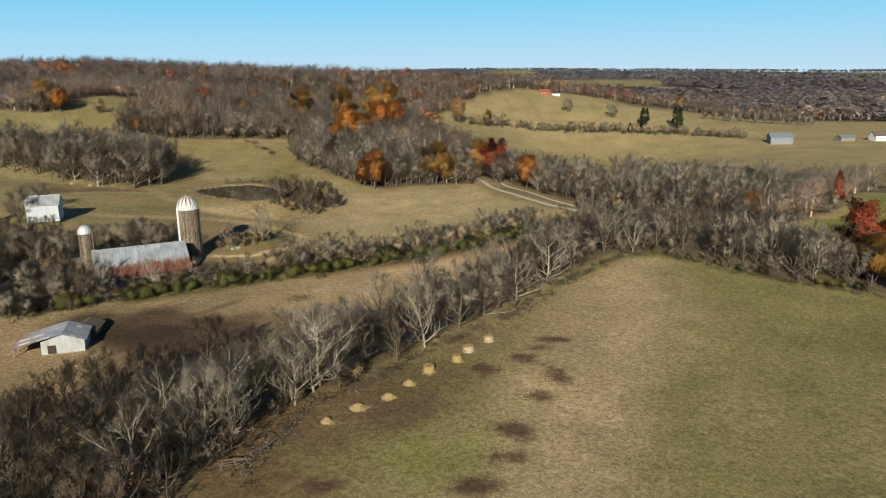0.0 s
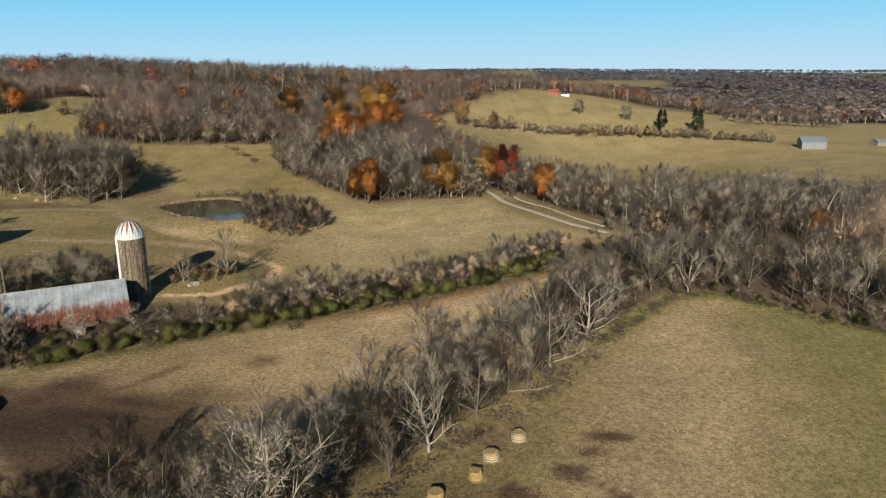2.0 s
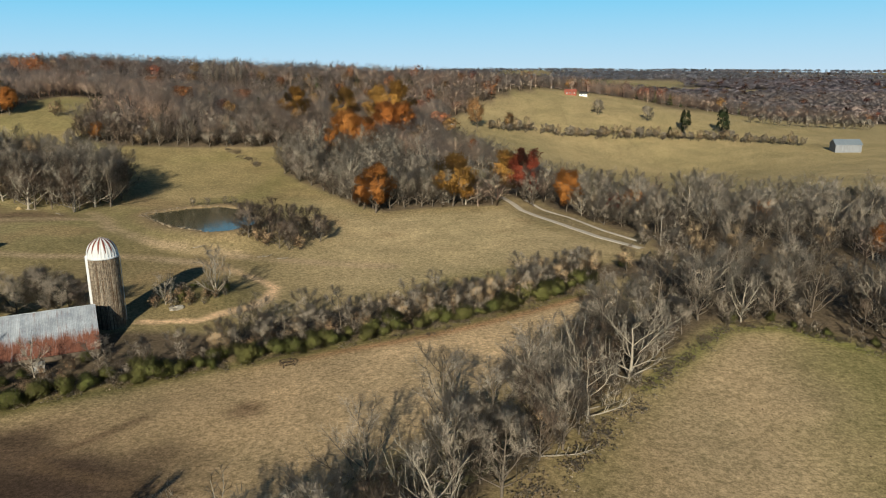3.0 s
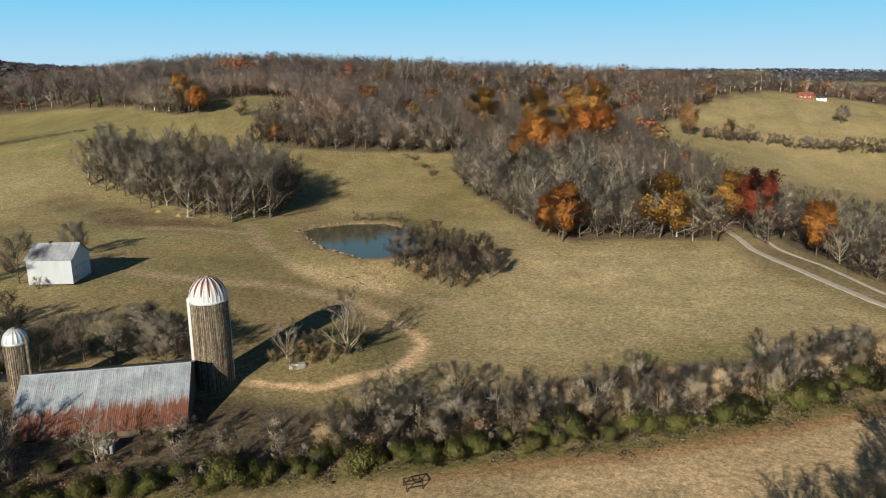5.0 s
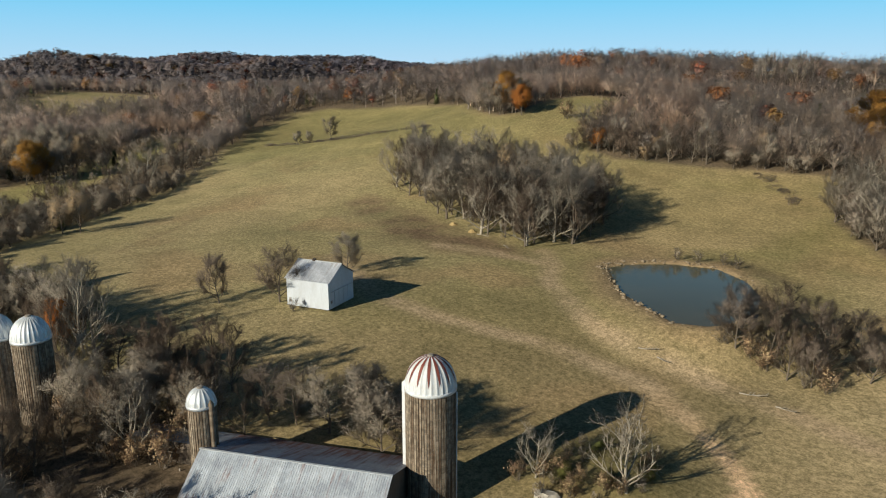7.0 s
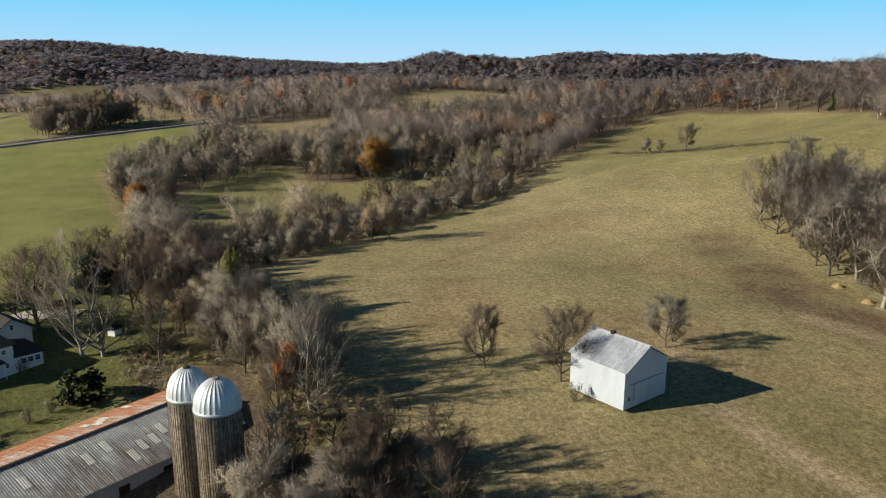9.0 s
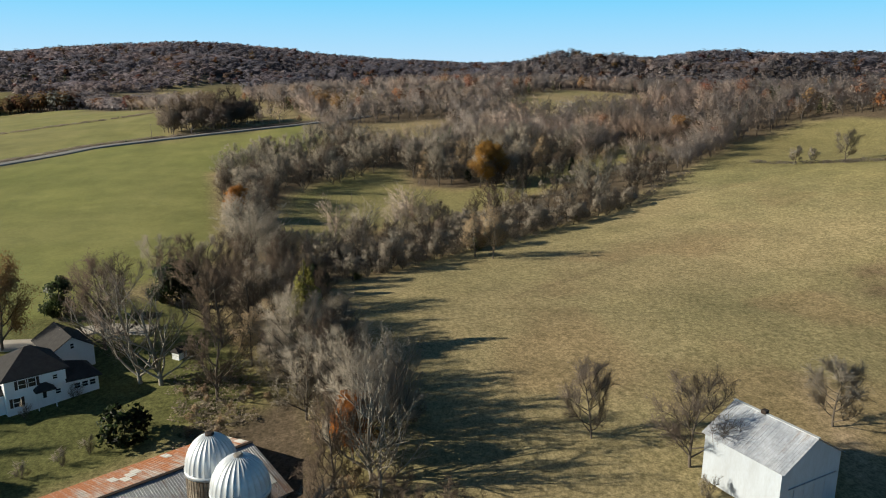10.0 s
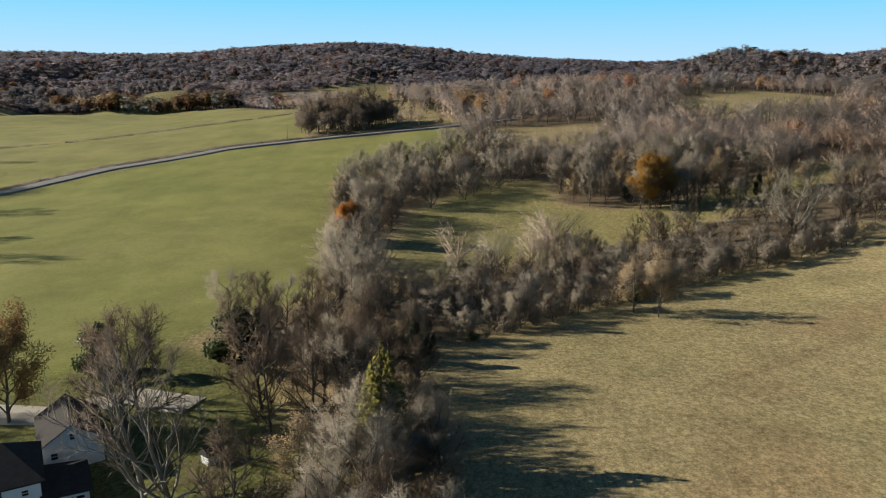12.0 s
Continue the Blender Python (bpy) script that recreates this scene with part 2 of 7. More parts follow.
WHITE_METAL = two_tone("white_painted_steel", (0.55, 0.60, 0.65), (0.46, 0.46, 0.46), 0.8, 0.5, 0.1, 0.1)
HOOP = two_tone("rusty_hoop", (0.16, 0.11, 0.075), (0.10, 0.07, 0.05), 2.0, 0.8, 0.2, 0.2, 0.3)
IRON = two_tone("dark_iron", (0.05, 0.045, 0.04), (0.09, 0.06, 0.045), 2.0, 0.7, 0.2, 0.2, 0.6)
HAY = two_tone("hay", (0.45, 0.34, 0.165), (0.27, 0.19, 0.088), 2.2, 0.95, 0.9, 0.2, distance=0.12)
ASPHALT = two_tone("asphalt", (0.27, 0.26, 0.25), (0.19, 0.18, 0.175), 0.3, 0.9, 0.3, 0.1)
GRAVEL = two_tone("pale_gravel", (0.50, 0.46, 0.41), (0.36, 0.32, 0.27), 0.4, 0.95, 0.5, 0.1)
GLASS = Mat("window_glass", 0.08, spec=0.6).colour((0.02, 0.025, 0.03)).m
BRICK_RED = two_tone("red_brick", (0.34, 0.10, 0.07), (0.22, 0.07, 0.05), 0.9, 0.9, 0.3, 0.1)
BLUEWOOD = two_tone("blue_grey_boards", (0.26, 0.28, 0.31), (0.17, 0.18, 0.20), 0.8, 0.9, 0.3, 0.2, stretch=(1, 1, 0.2))
BLUE_METAL = two_tone("blue_grey_metal", (0.30, 0.36, 0.42), (0.22, 0.27, 0.32), 0.5, 0.5, 0.1, 0.1, 0.4)
STONE = two_tone("pale_rock", (0.33, 0.27, 0.19), (0.17, 0.135, 0.095), 1.2, 0.95, 0.7, 0.35)

# ---- lie of the land ----
HILLS = [
    (-290, 715, 180, 38.0), (0, 817, 186, 21.5), (124, 792, 111, 15.6), (-644, 149, 223, 11.7), (-693, 520, 223, 3.7), (-520, 743, 198, 22.1),
    (-867, 371, 248, 33.7), (-74, 557, 99, -9.7), (-223, 470, 74, 21.8), (-495, 322, 124, 4.4),
]
# the wide valley, seven heights along y for each step of x
STEP, SPREAD = 75, 65
VALLEY = [
    [1.3, 2.0, -2.7, -0.5, 0.2, -9.1, 11.1], [-2.5, 2.6, -1.6, -1.5, 6.5, -2.1, -2.9], [2.8, 1.3, 1.5, 0.7, 2.2, 3.6, -0.3], [0.8, -5.6, 6.8, 3.3, -5.7, 0.0, 2.7],
    [0.0, 2.3, -6.3, -1.6, 5.4, 2.7, 11.1], [-2.6, 2.1, 2.0, 0.8, -0.3, 1.8, 5.2], [-1.2, -3.2, 1.3, 3.8, -2.5, -1.3, -14.2], [0.8, -1.0, -2.4, 0.8, 0.3, 2.3, -3.7],
]
FAR_HILLS = [
    (-2196, -110, 300, 88), (-2000, -840, 480, 53), (-2450, 490, 420, 40), (-1285, 610, 130, 50), (-1890, 1077, 360, 56), (-1450, 1520, 420, 58), (-420, 760, 110, 9), (-70, 775, 120, 11),
    (-2600, -1700, 600, 60), (600, 2600, 700, 6), (1300, 4300, 800, 36), (3300, 3600, 900, 8), (-100, 4000, 800, 52), (-3800, 300, 900, 50),
]
POND = [(-110, 314), (-102, 303), (-95, 295), (-86, 289.5), (-78, 284), (-71, 287), (-66, 299), (-71, 315), (-78, 325), (-88, 332), (-99, 329), (-108, 321)]
POND_LEVEL = 4.2
CREEK = [(-60, 60), (-44, 92), (-37, 112), (-27, 126), (-13, 146), (2, 162), (22, 190), (44, 219), (62, 240), (90, 262)]


def smooth(lo, hi, v):
    t = np.clip((v - lo) / (hi - lo), 0, 1)
    return t * t * (3 - 2 * t)


def lattice(ix, iy, seed):
    n = (ix.astype(np.int64) * 374761393 + iy.astype(np.int64) * 668265263 + seed * 974634777) & 0x7FFFFFFF
    n = ((n ^ (n >> 13)) * 1274126177) & 0x7FFFFFFF
    return ((n ^ (n >> 16)) & 0xFFFF) / 65535.0


def value_noise(x, y, size, seed=0):
    x, y = np.asarray(x, float) / size, np.asarray(y, float) / size
    ix, iy = np.floor(x), np.floor(y)
    fx, fy = x - ix, y - iy
    fx, fy = fx * fx * (3 - 2 * fx), fy * fy * (3 - 2 * fy)
    a, b = lattice(ix, iy, seed), lattice(ix + 1, iy, seed)
    c, d = lattice(ix, iy + 1, seed), lattice(ix + 1, iy + 1, seed)
    return (a * (1 - fx) + b * fx) * (1 - fy) + (c * (1 - fx) + d * fx) * fy


def fbm(x, y, size, seed=0, octaves=4):
    total, amp, norm = 0.0, 1.0, 0.0
    for k in range(octaves):
        total = total + amp * value_noise(x, y, size / 2**k, seed + k)
        norm += amp
        amp *= 0.55
    return total / norm


def line_distance(pts, x, y, closed=False):
    best = np.full(np.shape(x), 1e9)
    for (ax, ay), (bx, by) in zip(pts, pts[1:] + (pts[:1] if closed else [])):
        dx, dy = bx - ax, by - ay
        t = np.clip(((x - ax) * dx + (y - ay) * dy) / (dx * dx + dy * dy + 1e-9), 0, 1)
        best = np.minimum(best, np.hypot(x - ax - t * dx, y - ay - t * dy))
    return best


def inside(pts, x, y):
    odd = np.zeros(np.shape(x), bool)
    for (ax, ay), (bx, by) in zip(pts, pts[1:] + pts[:1]):
        if ay == by:
            continue
        odd ^= ((ay > y) != (by > y)) & (x < (bx - ax) * (y - ay) / (by - ay) + ax)
    return odd


def depth_in(pts, x, y):
    """Metres inside an outline; negative outside it."""
    d = line_distance(pts, x, y, True)
    return np.where(inside(pts, x, y), d, -d)


def land(x, y):
    """The height of the ground before pond and creek; far hills fit the camera's skyline."""
    x, y = np.asarray(x, float), np.asarray(y, float)
    z = np.full(np.shape(x), -3.0)
    for hx, hy, r, h in HILLS:
        z = z + h * np.exp(-((x - hx) ** 2 + (y - hy) ** 2) / (2 * r * r))
    for i, column in enumerate(VALLEY):
        ex = np.exp(-((x + 350 - STEP * i) ** 2) / (2 * SPREAD**2))
        for j, h in enumerate(column):
            z = z + h * ex * np.exp(-((y - 75 - STEP * j) ** 2) / (2 * SPREAD**2))
    r = np.hypot(x + 60, y - 160)
    for hx, hy, size, h in FAR_HILLS:
        z = z + h * np.exp(-((x - hx) ** 2 + (y - hy) ** 2) / (2 * size * size))
    west = smooth(0.1, 0.75, (-x - 100) / (r + 1) + 0.12 * (y - 160) / (r + 1))
    z = z + smooth(900, 2200, r) * west * (44 * fbm(x, y, 520, 5, 4) - 14)
    z = z + smooth(750, 1150, r) * smooth(2000, 1600, r) * west * (1 - smooth(-120, -10, depth_in(FAR_MEADOW, x, y))) * 100 * (fbm(x, y, 250, 6, 3) - 0.5)
    z = z + smooth(900, 4600, r) * (12 + 26 * fbm(x, y, 900, 9, 4)) * (1 - 0.5 * west)
    z = z + 2.2 * np.exp(-((x + 62) ** 2 + (y - 236) ** 2) / (2 * 7.0**2))
    return z + smooth(60, 200, r) * (fbm(x, y, 60, 3, 3) - 0.5) * 1.2


def ground(x, y):
    """The height of the ground, with the pond's basin and the creek's bed."""
    x, y = np.asarray(x, float), np.asarray(y, float)
    z = land(x, y)
    d = depth_in(POND, x, y)
    bank = POND_LEVEL + 0.45
    z = np.where(d < 0, z + np.maximum(bank - z, -1.2) * smooth(-16, -1.5, d), bank - smooth(-0.5, 5.0, d) * 2.2)
    c = line_distance(CREEK, x, y)
    return z - 1.5 * np.exp(-((c / 3.2) ** 2))


def height(x, y):
    return float(ground(np.array([x]), np.array([y]))[0])


# ---- fields, woods and lines on the land ----
COW_FIELD = [(-34, 88), (-27, 112), (-17, 122), (-3, 142), (11, 157), (32, 186), (53, 209), (66, 210), (81, 194), (94, 188), (113, 179), (170, 160), (230, 60), (160, -60), (-60, -60), (-48, 50)]
MID_FIELD = [(-160, 60), (-66, 78), (-50, 100), (-40, 121), (-31, 134), (-17, 153), (-3, 169), (18, 197), (38, 226), (42, 243), (29, 236), (0, 219), (-25, 207.5), (-47, 196), (-65, 185), (-80, 175), (-96, 166), (-120, 150), (-160, 120)]
PASTURE = [
    (-66, 219), (-52, 219), (-41, 227), (-30, 235), (-4, 250), (14, 256), (36, 262), (50, 268), (40, 287), (30, 310), (19, 338), (-11, 331), (-29, 324), (-44, 339), (-63, 366), (-84, 393), (-80, 412), (-82, 441), (-116, 429),
    (-143, 416), (-160, 404), (-174, 404), (-188, 420), (-195, 434), (-191, 450), (-190, 468), (-200, 480), (-221, 482), (-226, 460), (-218, 428), (-230, 417), (-246, 423), (-268, 440), (-300, 474), (-345, 485), (-420, 470), (-425, 456), (-399, 405), (-331, 337), (-296, 298),
    (-280, 271), (-268, 249), (-251, 229), (-239, 212), (-228, 200), (-200, 197), (-188, 194), (-150, 204), (-120, 206), (-100, 212),
]
GREEN_FIELD = [(-150, 20), (-172, 88), (-214, 140), (-232, 155), (-258, 172), (-306, 165), (-391, 151), (-455, 206), (-530, 188), (-484, 80), (-380, 28), (-330, -40), (-200, -60)]
FAR_GREEN = [(-392, 24), (-492, 84), (-520, 112), (-560, 100), (-705, 68), (-1087, -102), (-1144, -267), (-1081, -432), (-800, -480), (-420, -120)]
INNER_FIELD = [(-264, 192), (-284, 204), (-299, 227), (-318, 256), (-335, 279), (-353, 304), (-372, 328), (-400, 358), (-410, 352), (-391, 331), (-377, 305), (-360, 281), (-351, 266), (-346, 250), (-356, 233), (-392, 232), (-385, 210), (-357, 195), (-342, 189), (-294, 183)]
NORTH_FIELD = [(-10, 530), (13, 570), (34, 581), (64, 593), (89, 595), (140, 600), (190, 596), (240, 574), (340, 566), (600, 600), (620, 360), (330, 330), (165, 338), (100, 346), (68, 362), (40, 400), (18, 452)]
HILL_FIELD = [(-14, 534), (13, 574), (34, 586), (64, 598), (89, 600), (140, 606), (190, 602), (240, 580), (340, 572), (620, 610), (600, 760), (420, 790), (260, 740), (190, 730), (130, 748), (84, 752), (40, 690), (0, 600)]
WEST_MEADOW = [(-520, 330), (-560, 318), (-646, 366), (-735, 432), (-661, 446), (-606, 456), (-540, 405), (-522, 366)]
FAR_MEADOW = [(-1100, -50), (-1480, -180), (-1600, 40), (-1000, 150), (-720, 130)]
WEST_PATCH = [(-791, 211), (-746, 258), (-645, 250), (-676, 205)]
WEST_GLADE = [(-455, 214), (-505, 222), (-514, 276), (-470, 262)]
SCRUB = [(-528, 122), (-575, 94), (-705, 70), (-742, 110), (-700, 150), (-600, 176), (-545, 196)]
YARD = [(-132, 120), (-150, 100), (-200, 108), (-232, 150), (-222, 172), (-196, 182), (-176, 188), (-160, 172), (-146, 150)]
LAWN = [(112, 214), (150, 232), (200, 262), (230, 320), (190, 318), (150, 270), (118, 240)]
WOOD_LAWN = [(-8, 372), (14, 366), (26, 392), (10, 416), (-10, 404)]
SOUTH_FIELD = [(-200, -60), (-60, -60), (-48, 50), (-60, 82), (-120, 125), (-150, 108), (-180, 98), (-150, 20)]
FIELDS = [SOUTH_FIELD, COW_FIELD, MID_FIELD, PASTURE, GREEN_FIELD, FAR_GREEN, INNER_FIELD, NORTH_FIELD, HILL_FIELD, WEST_MEADOW, FAR_MEADOW, WEST_PATCH, WEST_GLADE, SCRUB, YARD, LAWN, WOOD_LAWN]
ROAD = [(-318, -40), (-379, 25), (-432, 43), (-485, 77), (-505, 110), (-516, 145), (-528, 185), (-545, 230)]
LANE = [(15, 362), (20, 346), (22.5, 334), (28, 321), (33.1, 309.8), (42.3, 289.1), (52, 273)]
BACK_LANE = [(26, 352), (30, 336.3), (37.8, 321), (45.7, 297.5), (53, 282)]
TRACKS = [
    [(-160, 268), (-132, 257), (-116, 258), (-104, 261), (-93.5, 264.5), (-80.7, 264.4), (-72.6, 264.4), (-63.2, 259.2)],
    [(-128, 314), (-120, 305), (-112, 293), (-99, 283), (-89, 277), (-78.6, 273.3), (-66.5, 273), (-53, 272), (-20, 266)],
    [(-120, 305), (-135, 302), (-150, 296)],
]
PATHS = [[(-64.4, 161.7), (-58.2, 167.9), (-52.8, 175.8)], [(-63.0, 160.7), (-52.4, 156.9), (-39.2, 153.6)], [(-209.6, 235.5), (-216.4, 245.6), (-223.6, 256.8), (-236.6, 276.9)]]
CLAY = [(-72, 219), (-59.6, 221), (-56.5, 224.6), (-50.7, 230.3), (-47.9, 237.9), (-48.4, 246.1), (-51.6, 250.1), (-56.9, 254.6), (-63.2, 259.2), (-72.6, 264.4)]
WORN = [(-200, 312, 13), (-190, 308, 15), (-176, 308, 17), (-166, 304, 17), (-154, 300, 17), (-142, 303, 14), (-132, 306, 9), (-84, 160, 13), (-66, 160, 20), (-50, 154, 18), (-60, 146, 18), (-19, 110, 13), (-8, 118, 12), (0, 132, 11), (8, 146, 10)]
DUNG = [(5, 92, 3.4), (10, 108, 4.2), (8, 100, 2.6), (16, 120, 2.8), (21, 127, 2.6), (9, 131, 2.6), (23, 146, 2.7), (15, 136, 2.2), (20, 142, 2.0), (-18, 91, 2.4)]


def in_field(x, y):
    """Metres inside the nearest field; negative in the woods."""
    d = np.full(np.shape(x), -1e3)
    for f in FIELDS:
        d = np.maximum(d, depth_in(f, x, y))
    r = np.hypot(x, y - 160)
    patch = (fbm(x, y, 330, 21, 3) - 0.61) * 260
    patch2 = (fbm(x * 0.35, y, 190, 22, 2) - 0.60) * 190
    return np.where((r > 1150) & (y > -0.25 * x) & (x > -500), np.maximum(d, np.maximum(patch, patch2)), np.where(r > 900, np.maximum(d, (fbm(x, y, 260, 31, 3) - 0.80) * 200), d))


def blend(a, b, f):
    f = f[..., None]
    return a * (1 - f) + np.array(b) * f


def cover_colour(x, y):
    """What grows or lies on the ground: dry grass, green grass, leaf litter, dung, bare clay, with some sun and shade
    painted in.
    """
    wob = (fbm(x, y, 14, 41, 3) - 0.5) * 9
    patch = fbm(x, y, 38, 42, 4)
    fine = fbm(x, y, 6, 47, 3)
    tan, olive, green = (0.335, 0.262, 0.138), (0.265, 0.224, 0.102), (0.218, 0.224, 0.068)
    c = blend(np.zeros((*np.shape(x), 3)) + np.array(tan), olive, smooth(0.38, 0.66, patch))
    c = blend(c, (0.425, 0.318, 0.188), smooth(0, 8, depth_in(COW_FIELD, x, y)) * smooth(26, 3, np.abs(x - 0.35 * (y - 100) - 17) + wob * 1.4) * 0.9)
    c = blend(c, (0.205, 0.186, 0.076), smooth(-4, 30, depth_in(COW_FIELD, x, y) + (x - 38) * 0.9 + wob) * smooth(20, 62, x - 0.35 * (y - 100) + wob * 1.5) * smooth(0, 8, depth_in(COW_FIELD, x, y)) * (0.55 + 0.5 * patch))
    c = blend(c, (0.385, 0.275, 0.158), smooth(-2, 10, depth_in(MID_FIELD, x, y)) * 0.9)
    # paler eastward: dry tan grass, with sun on the slopes painted in
    c = blend(c, (0.55, 0.405, 0.24), smooth(-2, 10, depth_in(MID_FIELD, x, y)) * smooth(-55, 0, x + wob * 1.5) * 0.8)
    c = blend(c, (0.47, 0.368, 0.21), smooth(-2, 10, depth_in(PASTURE, x, y)) * smooth(-80, -20, x + wob) * 0.8)
    near = smooth(-6, 6, depth_in(PASTURE, x, y))
    c = blend(c, (0.325, 0.272, 0.142), near * smooth(-105, -150, x) * (0.35 + 0.5 * patch))
    c = blend(c, (0.225, 0.178, 0.09), near * np.exp(-(((x + 82) / 42) ** 2 + ((y - 246) / 46) ** 2)) * (0.6 + 0.4 * smooth(0.3, 0.62, patch + 0.06)))
    c = blend(c, (0.30, 0.215, 0.115), near * smooth(0.55, 0.75, fbm(x, y, 24, 48, 3)) * 0.6)
    c = blend(c, (0.165, 0.145, 0.06), near * np.exp(-(((x + 63) / 13) ** 2 + ((y - 238) / 13) ** 2)) * 0.8)
    c = blend(c, (0.238, 0.222, 0.096), smooth(-6, 6, depth_in(PASTURE, x, y)) * smooth(330, 420, y + (-x - 200) * 0.45 + wob * 2) * smooth(-150, -250, x) * 0.8)
    c = blend(c, (0.27, 0.215, 0.09), smooth(-6, 6, depth_in(PASTURE, x, y)) * smooth(330, 380, y) * 0.4)
    # yard grass, its green darkened to paint in the trees' shade
    c = blend(c, (0.105, 0.118, 0.036), smooth(-3, 4, depth_in(YARD, x, y) + wob * 0.2) * 0.85)
    for field, amount in ((GREEN_FIELD, 0.95), (FAR_GREEN, 0.7), (LAWN, 0.95), (INNER_FIELD, 0.5), (WOOD_LAWN, 0.7)):
        c = blend(c, green, smooth(-3, 4, depth_in(field, x, y) + wob * 0.2) * amount * (0.75 + 0.35 * fbm(x, y, 70, 44, 3)))
    c = blend(c, (0.38, 0.30, 0.155), smooth(-10, 10, np.maximum(depth_in(NORTH_FIELD, x, y), depth_in(HILL_FIELD, x, y))) * 0.75)
    c = blend(c, green, np.exp(-(((x + 2) / 11) ** 2 + ((y - 103) / 15) ** 2)) * smooth(0.4, 0.6, fine + 0.1) * 0.75)
    c = blend(c, (0.16, 0.102, 0.056), smooth(26, 5, line_distance([(-34, 88), (-27, 112), (-17, 122), (-3, 142), (14, 158)], x, y) + wob * 1.6) * (0.55 + 0.4 * smooth(0.3, 0.6, fine)) * (0.25 + 0.75 * smooth(142, 116, y)))
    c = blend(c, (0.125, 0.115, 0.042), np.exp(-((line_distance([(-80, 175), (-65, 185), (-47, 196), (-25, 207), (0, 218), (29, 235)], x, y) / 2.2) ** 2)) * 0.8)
    edge = line_distance([(-65, 185), (-47, 196), (-25, 207.5), (0, 219), (29, 236)], x, y)
    c = blend(c, (0.34, 0.19, 0.10), np.exp(-(((edge - 3.2 + wob * 0.12) / 1.5) ** 2)) * smooth(0, 1.5, depth_in(MID_FIELD, x, y)) * smooth(-48, -20, x) * 0.75)
    wood = smooth(-1.0, -7.0, in_field(x, y) + wob * 0.35)
    c = blend(c, (0.142, 0.108, 0.072), wood)
    # far wood floor matched to the crowns' grey, so gaps between trees don't show
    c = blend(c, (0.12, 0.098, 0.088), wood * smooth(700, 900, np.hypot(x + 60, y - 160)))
    corner = line_distance([(30, 184), (53, 210), (66, 211), (81, 195), (94, 189), (113, 180)], x, y)
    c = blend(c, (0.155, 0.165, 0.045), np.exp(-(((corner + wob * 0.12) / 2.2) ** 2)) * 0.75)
    c = blend(c, (0.30, 0.235, 0.13), smooth(6.5, 3.0, np.minimum(line_distance(LANE, x, y), line_distance(BACK_LANE, x, y)) + wob * 0.2) * 0.85)
    for wx, wy, r in WORN:
        d = np.hypot(x - wx, y - wy)
        yard_mud = -90 < wx < -40
        c = blend(c, (0.072, 0.048, 0.034) if yard_mud else (0.155, 0.105, 0.068), smooth(r, r * 0.3, d + wob * r / 10) * (0.88 if yard_mud else 0.3 + 0.45 * smooth(0.35, 0.6, fine)))
    for wx, wy, r in DUNG:
        d = np.hypot((x - wx), (y - wy) * 1.25)
        c = blend(c, (0.095, 0.055, 0.04), smooth(r * 1.3, r * 0.4, d + wob * 0.5 + (fine - 0.5) * 10) * 0.9)
    for k, line in enumerate(TRACKS):
        d = line_distance(line, x, y) + wob * 0.1
        c = blend(c, (0.40, 0.30, 0.185), smooth(4.4, 0.4, d) * (0.5 + 0.45 * smooth(0.35, 0.6, fine)))
    for line, worn in zip(PATHS, (0.75, 0.75, 0.3)):
        c = blend(c, (0.15, 0.10, 0.06), smooth(1.9, 0.3, line_distance(line, x, y) + wob * 0.06) * worn)
    c = blend(c, (0.17, 0.11, 0.065), smooth(5, 1, np.hypot(x - -36.9, y - 178.9) + wob * 0.5) * 0.8)
    d = line_distance(CLAY, x, y)
    c = blend(c, (0.70, 0.48, 0.29), smooth(1.7, 0.8, d + wob * 0.08) * smooth(268, 245, y) * 0.95)
    c = blend(c, (0.33, 0.235, 0.135), smooth(9.0, 1.0, np.abs(depth_in(POND, x, y)) + wob * 0.5) * smooth(-76, -92, x) * 0.75)
    c = blend(c, (0.29, 0.21, 0.125), smooth(3.0, 0.3, np.abs(depth_in(POND, x, y)) + wob * 0.2) * 0.7)
    c = blend(c, (0.060, 0.050, 0.036), smooth(3.5, 1.2, line_distance(CREEK, x, y) + wob * 0.12))
    c = blend(c, (0.12, 0.09, 0.06), smooth(24, 8, np.hypot((x + 112) * 0.8, (y - 190) * 1.2) + wob) * 0.7)
    return c * (0.86 + 0.28 * fine)[..., None] * np.array([0.98, 1.0, 1.09])


def mesh_object(name, verts, faces, material, parent=None, label="", smooth_faces=False):
    me = bpy.data.meshes.new(name)
    me.from_pydata([tuple(v) for v in verts], [], [tuple(f) for f in faces])
    me.materials.append(material)
    if smooth_faces:
        me.polygons.foreach_set("use_smooth", [True] * len(me.polygons))
    me.update()
    ob = new(name, me)
    ob.parent = parent
    return tagged(ob, label)


def axis(reach, lo, hi, step):
    core = list(np.arange(lo, hi + 0.1, step))
    left, right, d = [], [], step
    while (left[-1] if left else lo) > -reach:
        d *= 1.11
        left.append((left[-1] if left else lo) - d)
    d = step
    while (right[-1] if right else hi) < reach:
        d *= 1.11
        right.append((right[-1] if right else hi) + d)
    return np.array(left[::-1] + core + right)


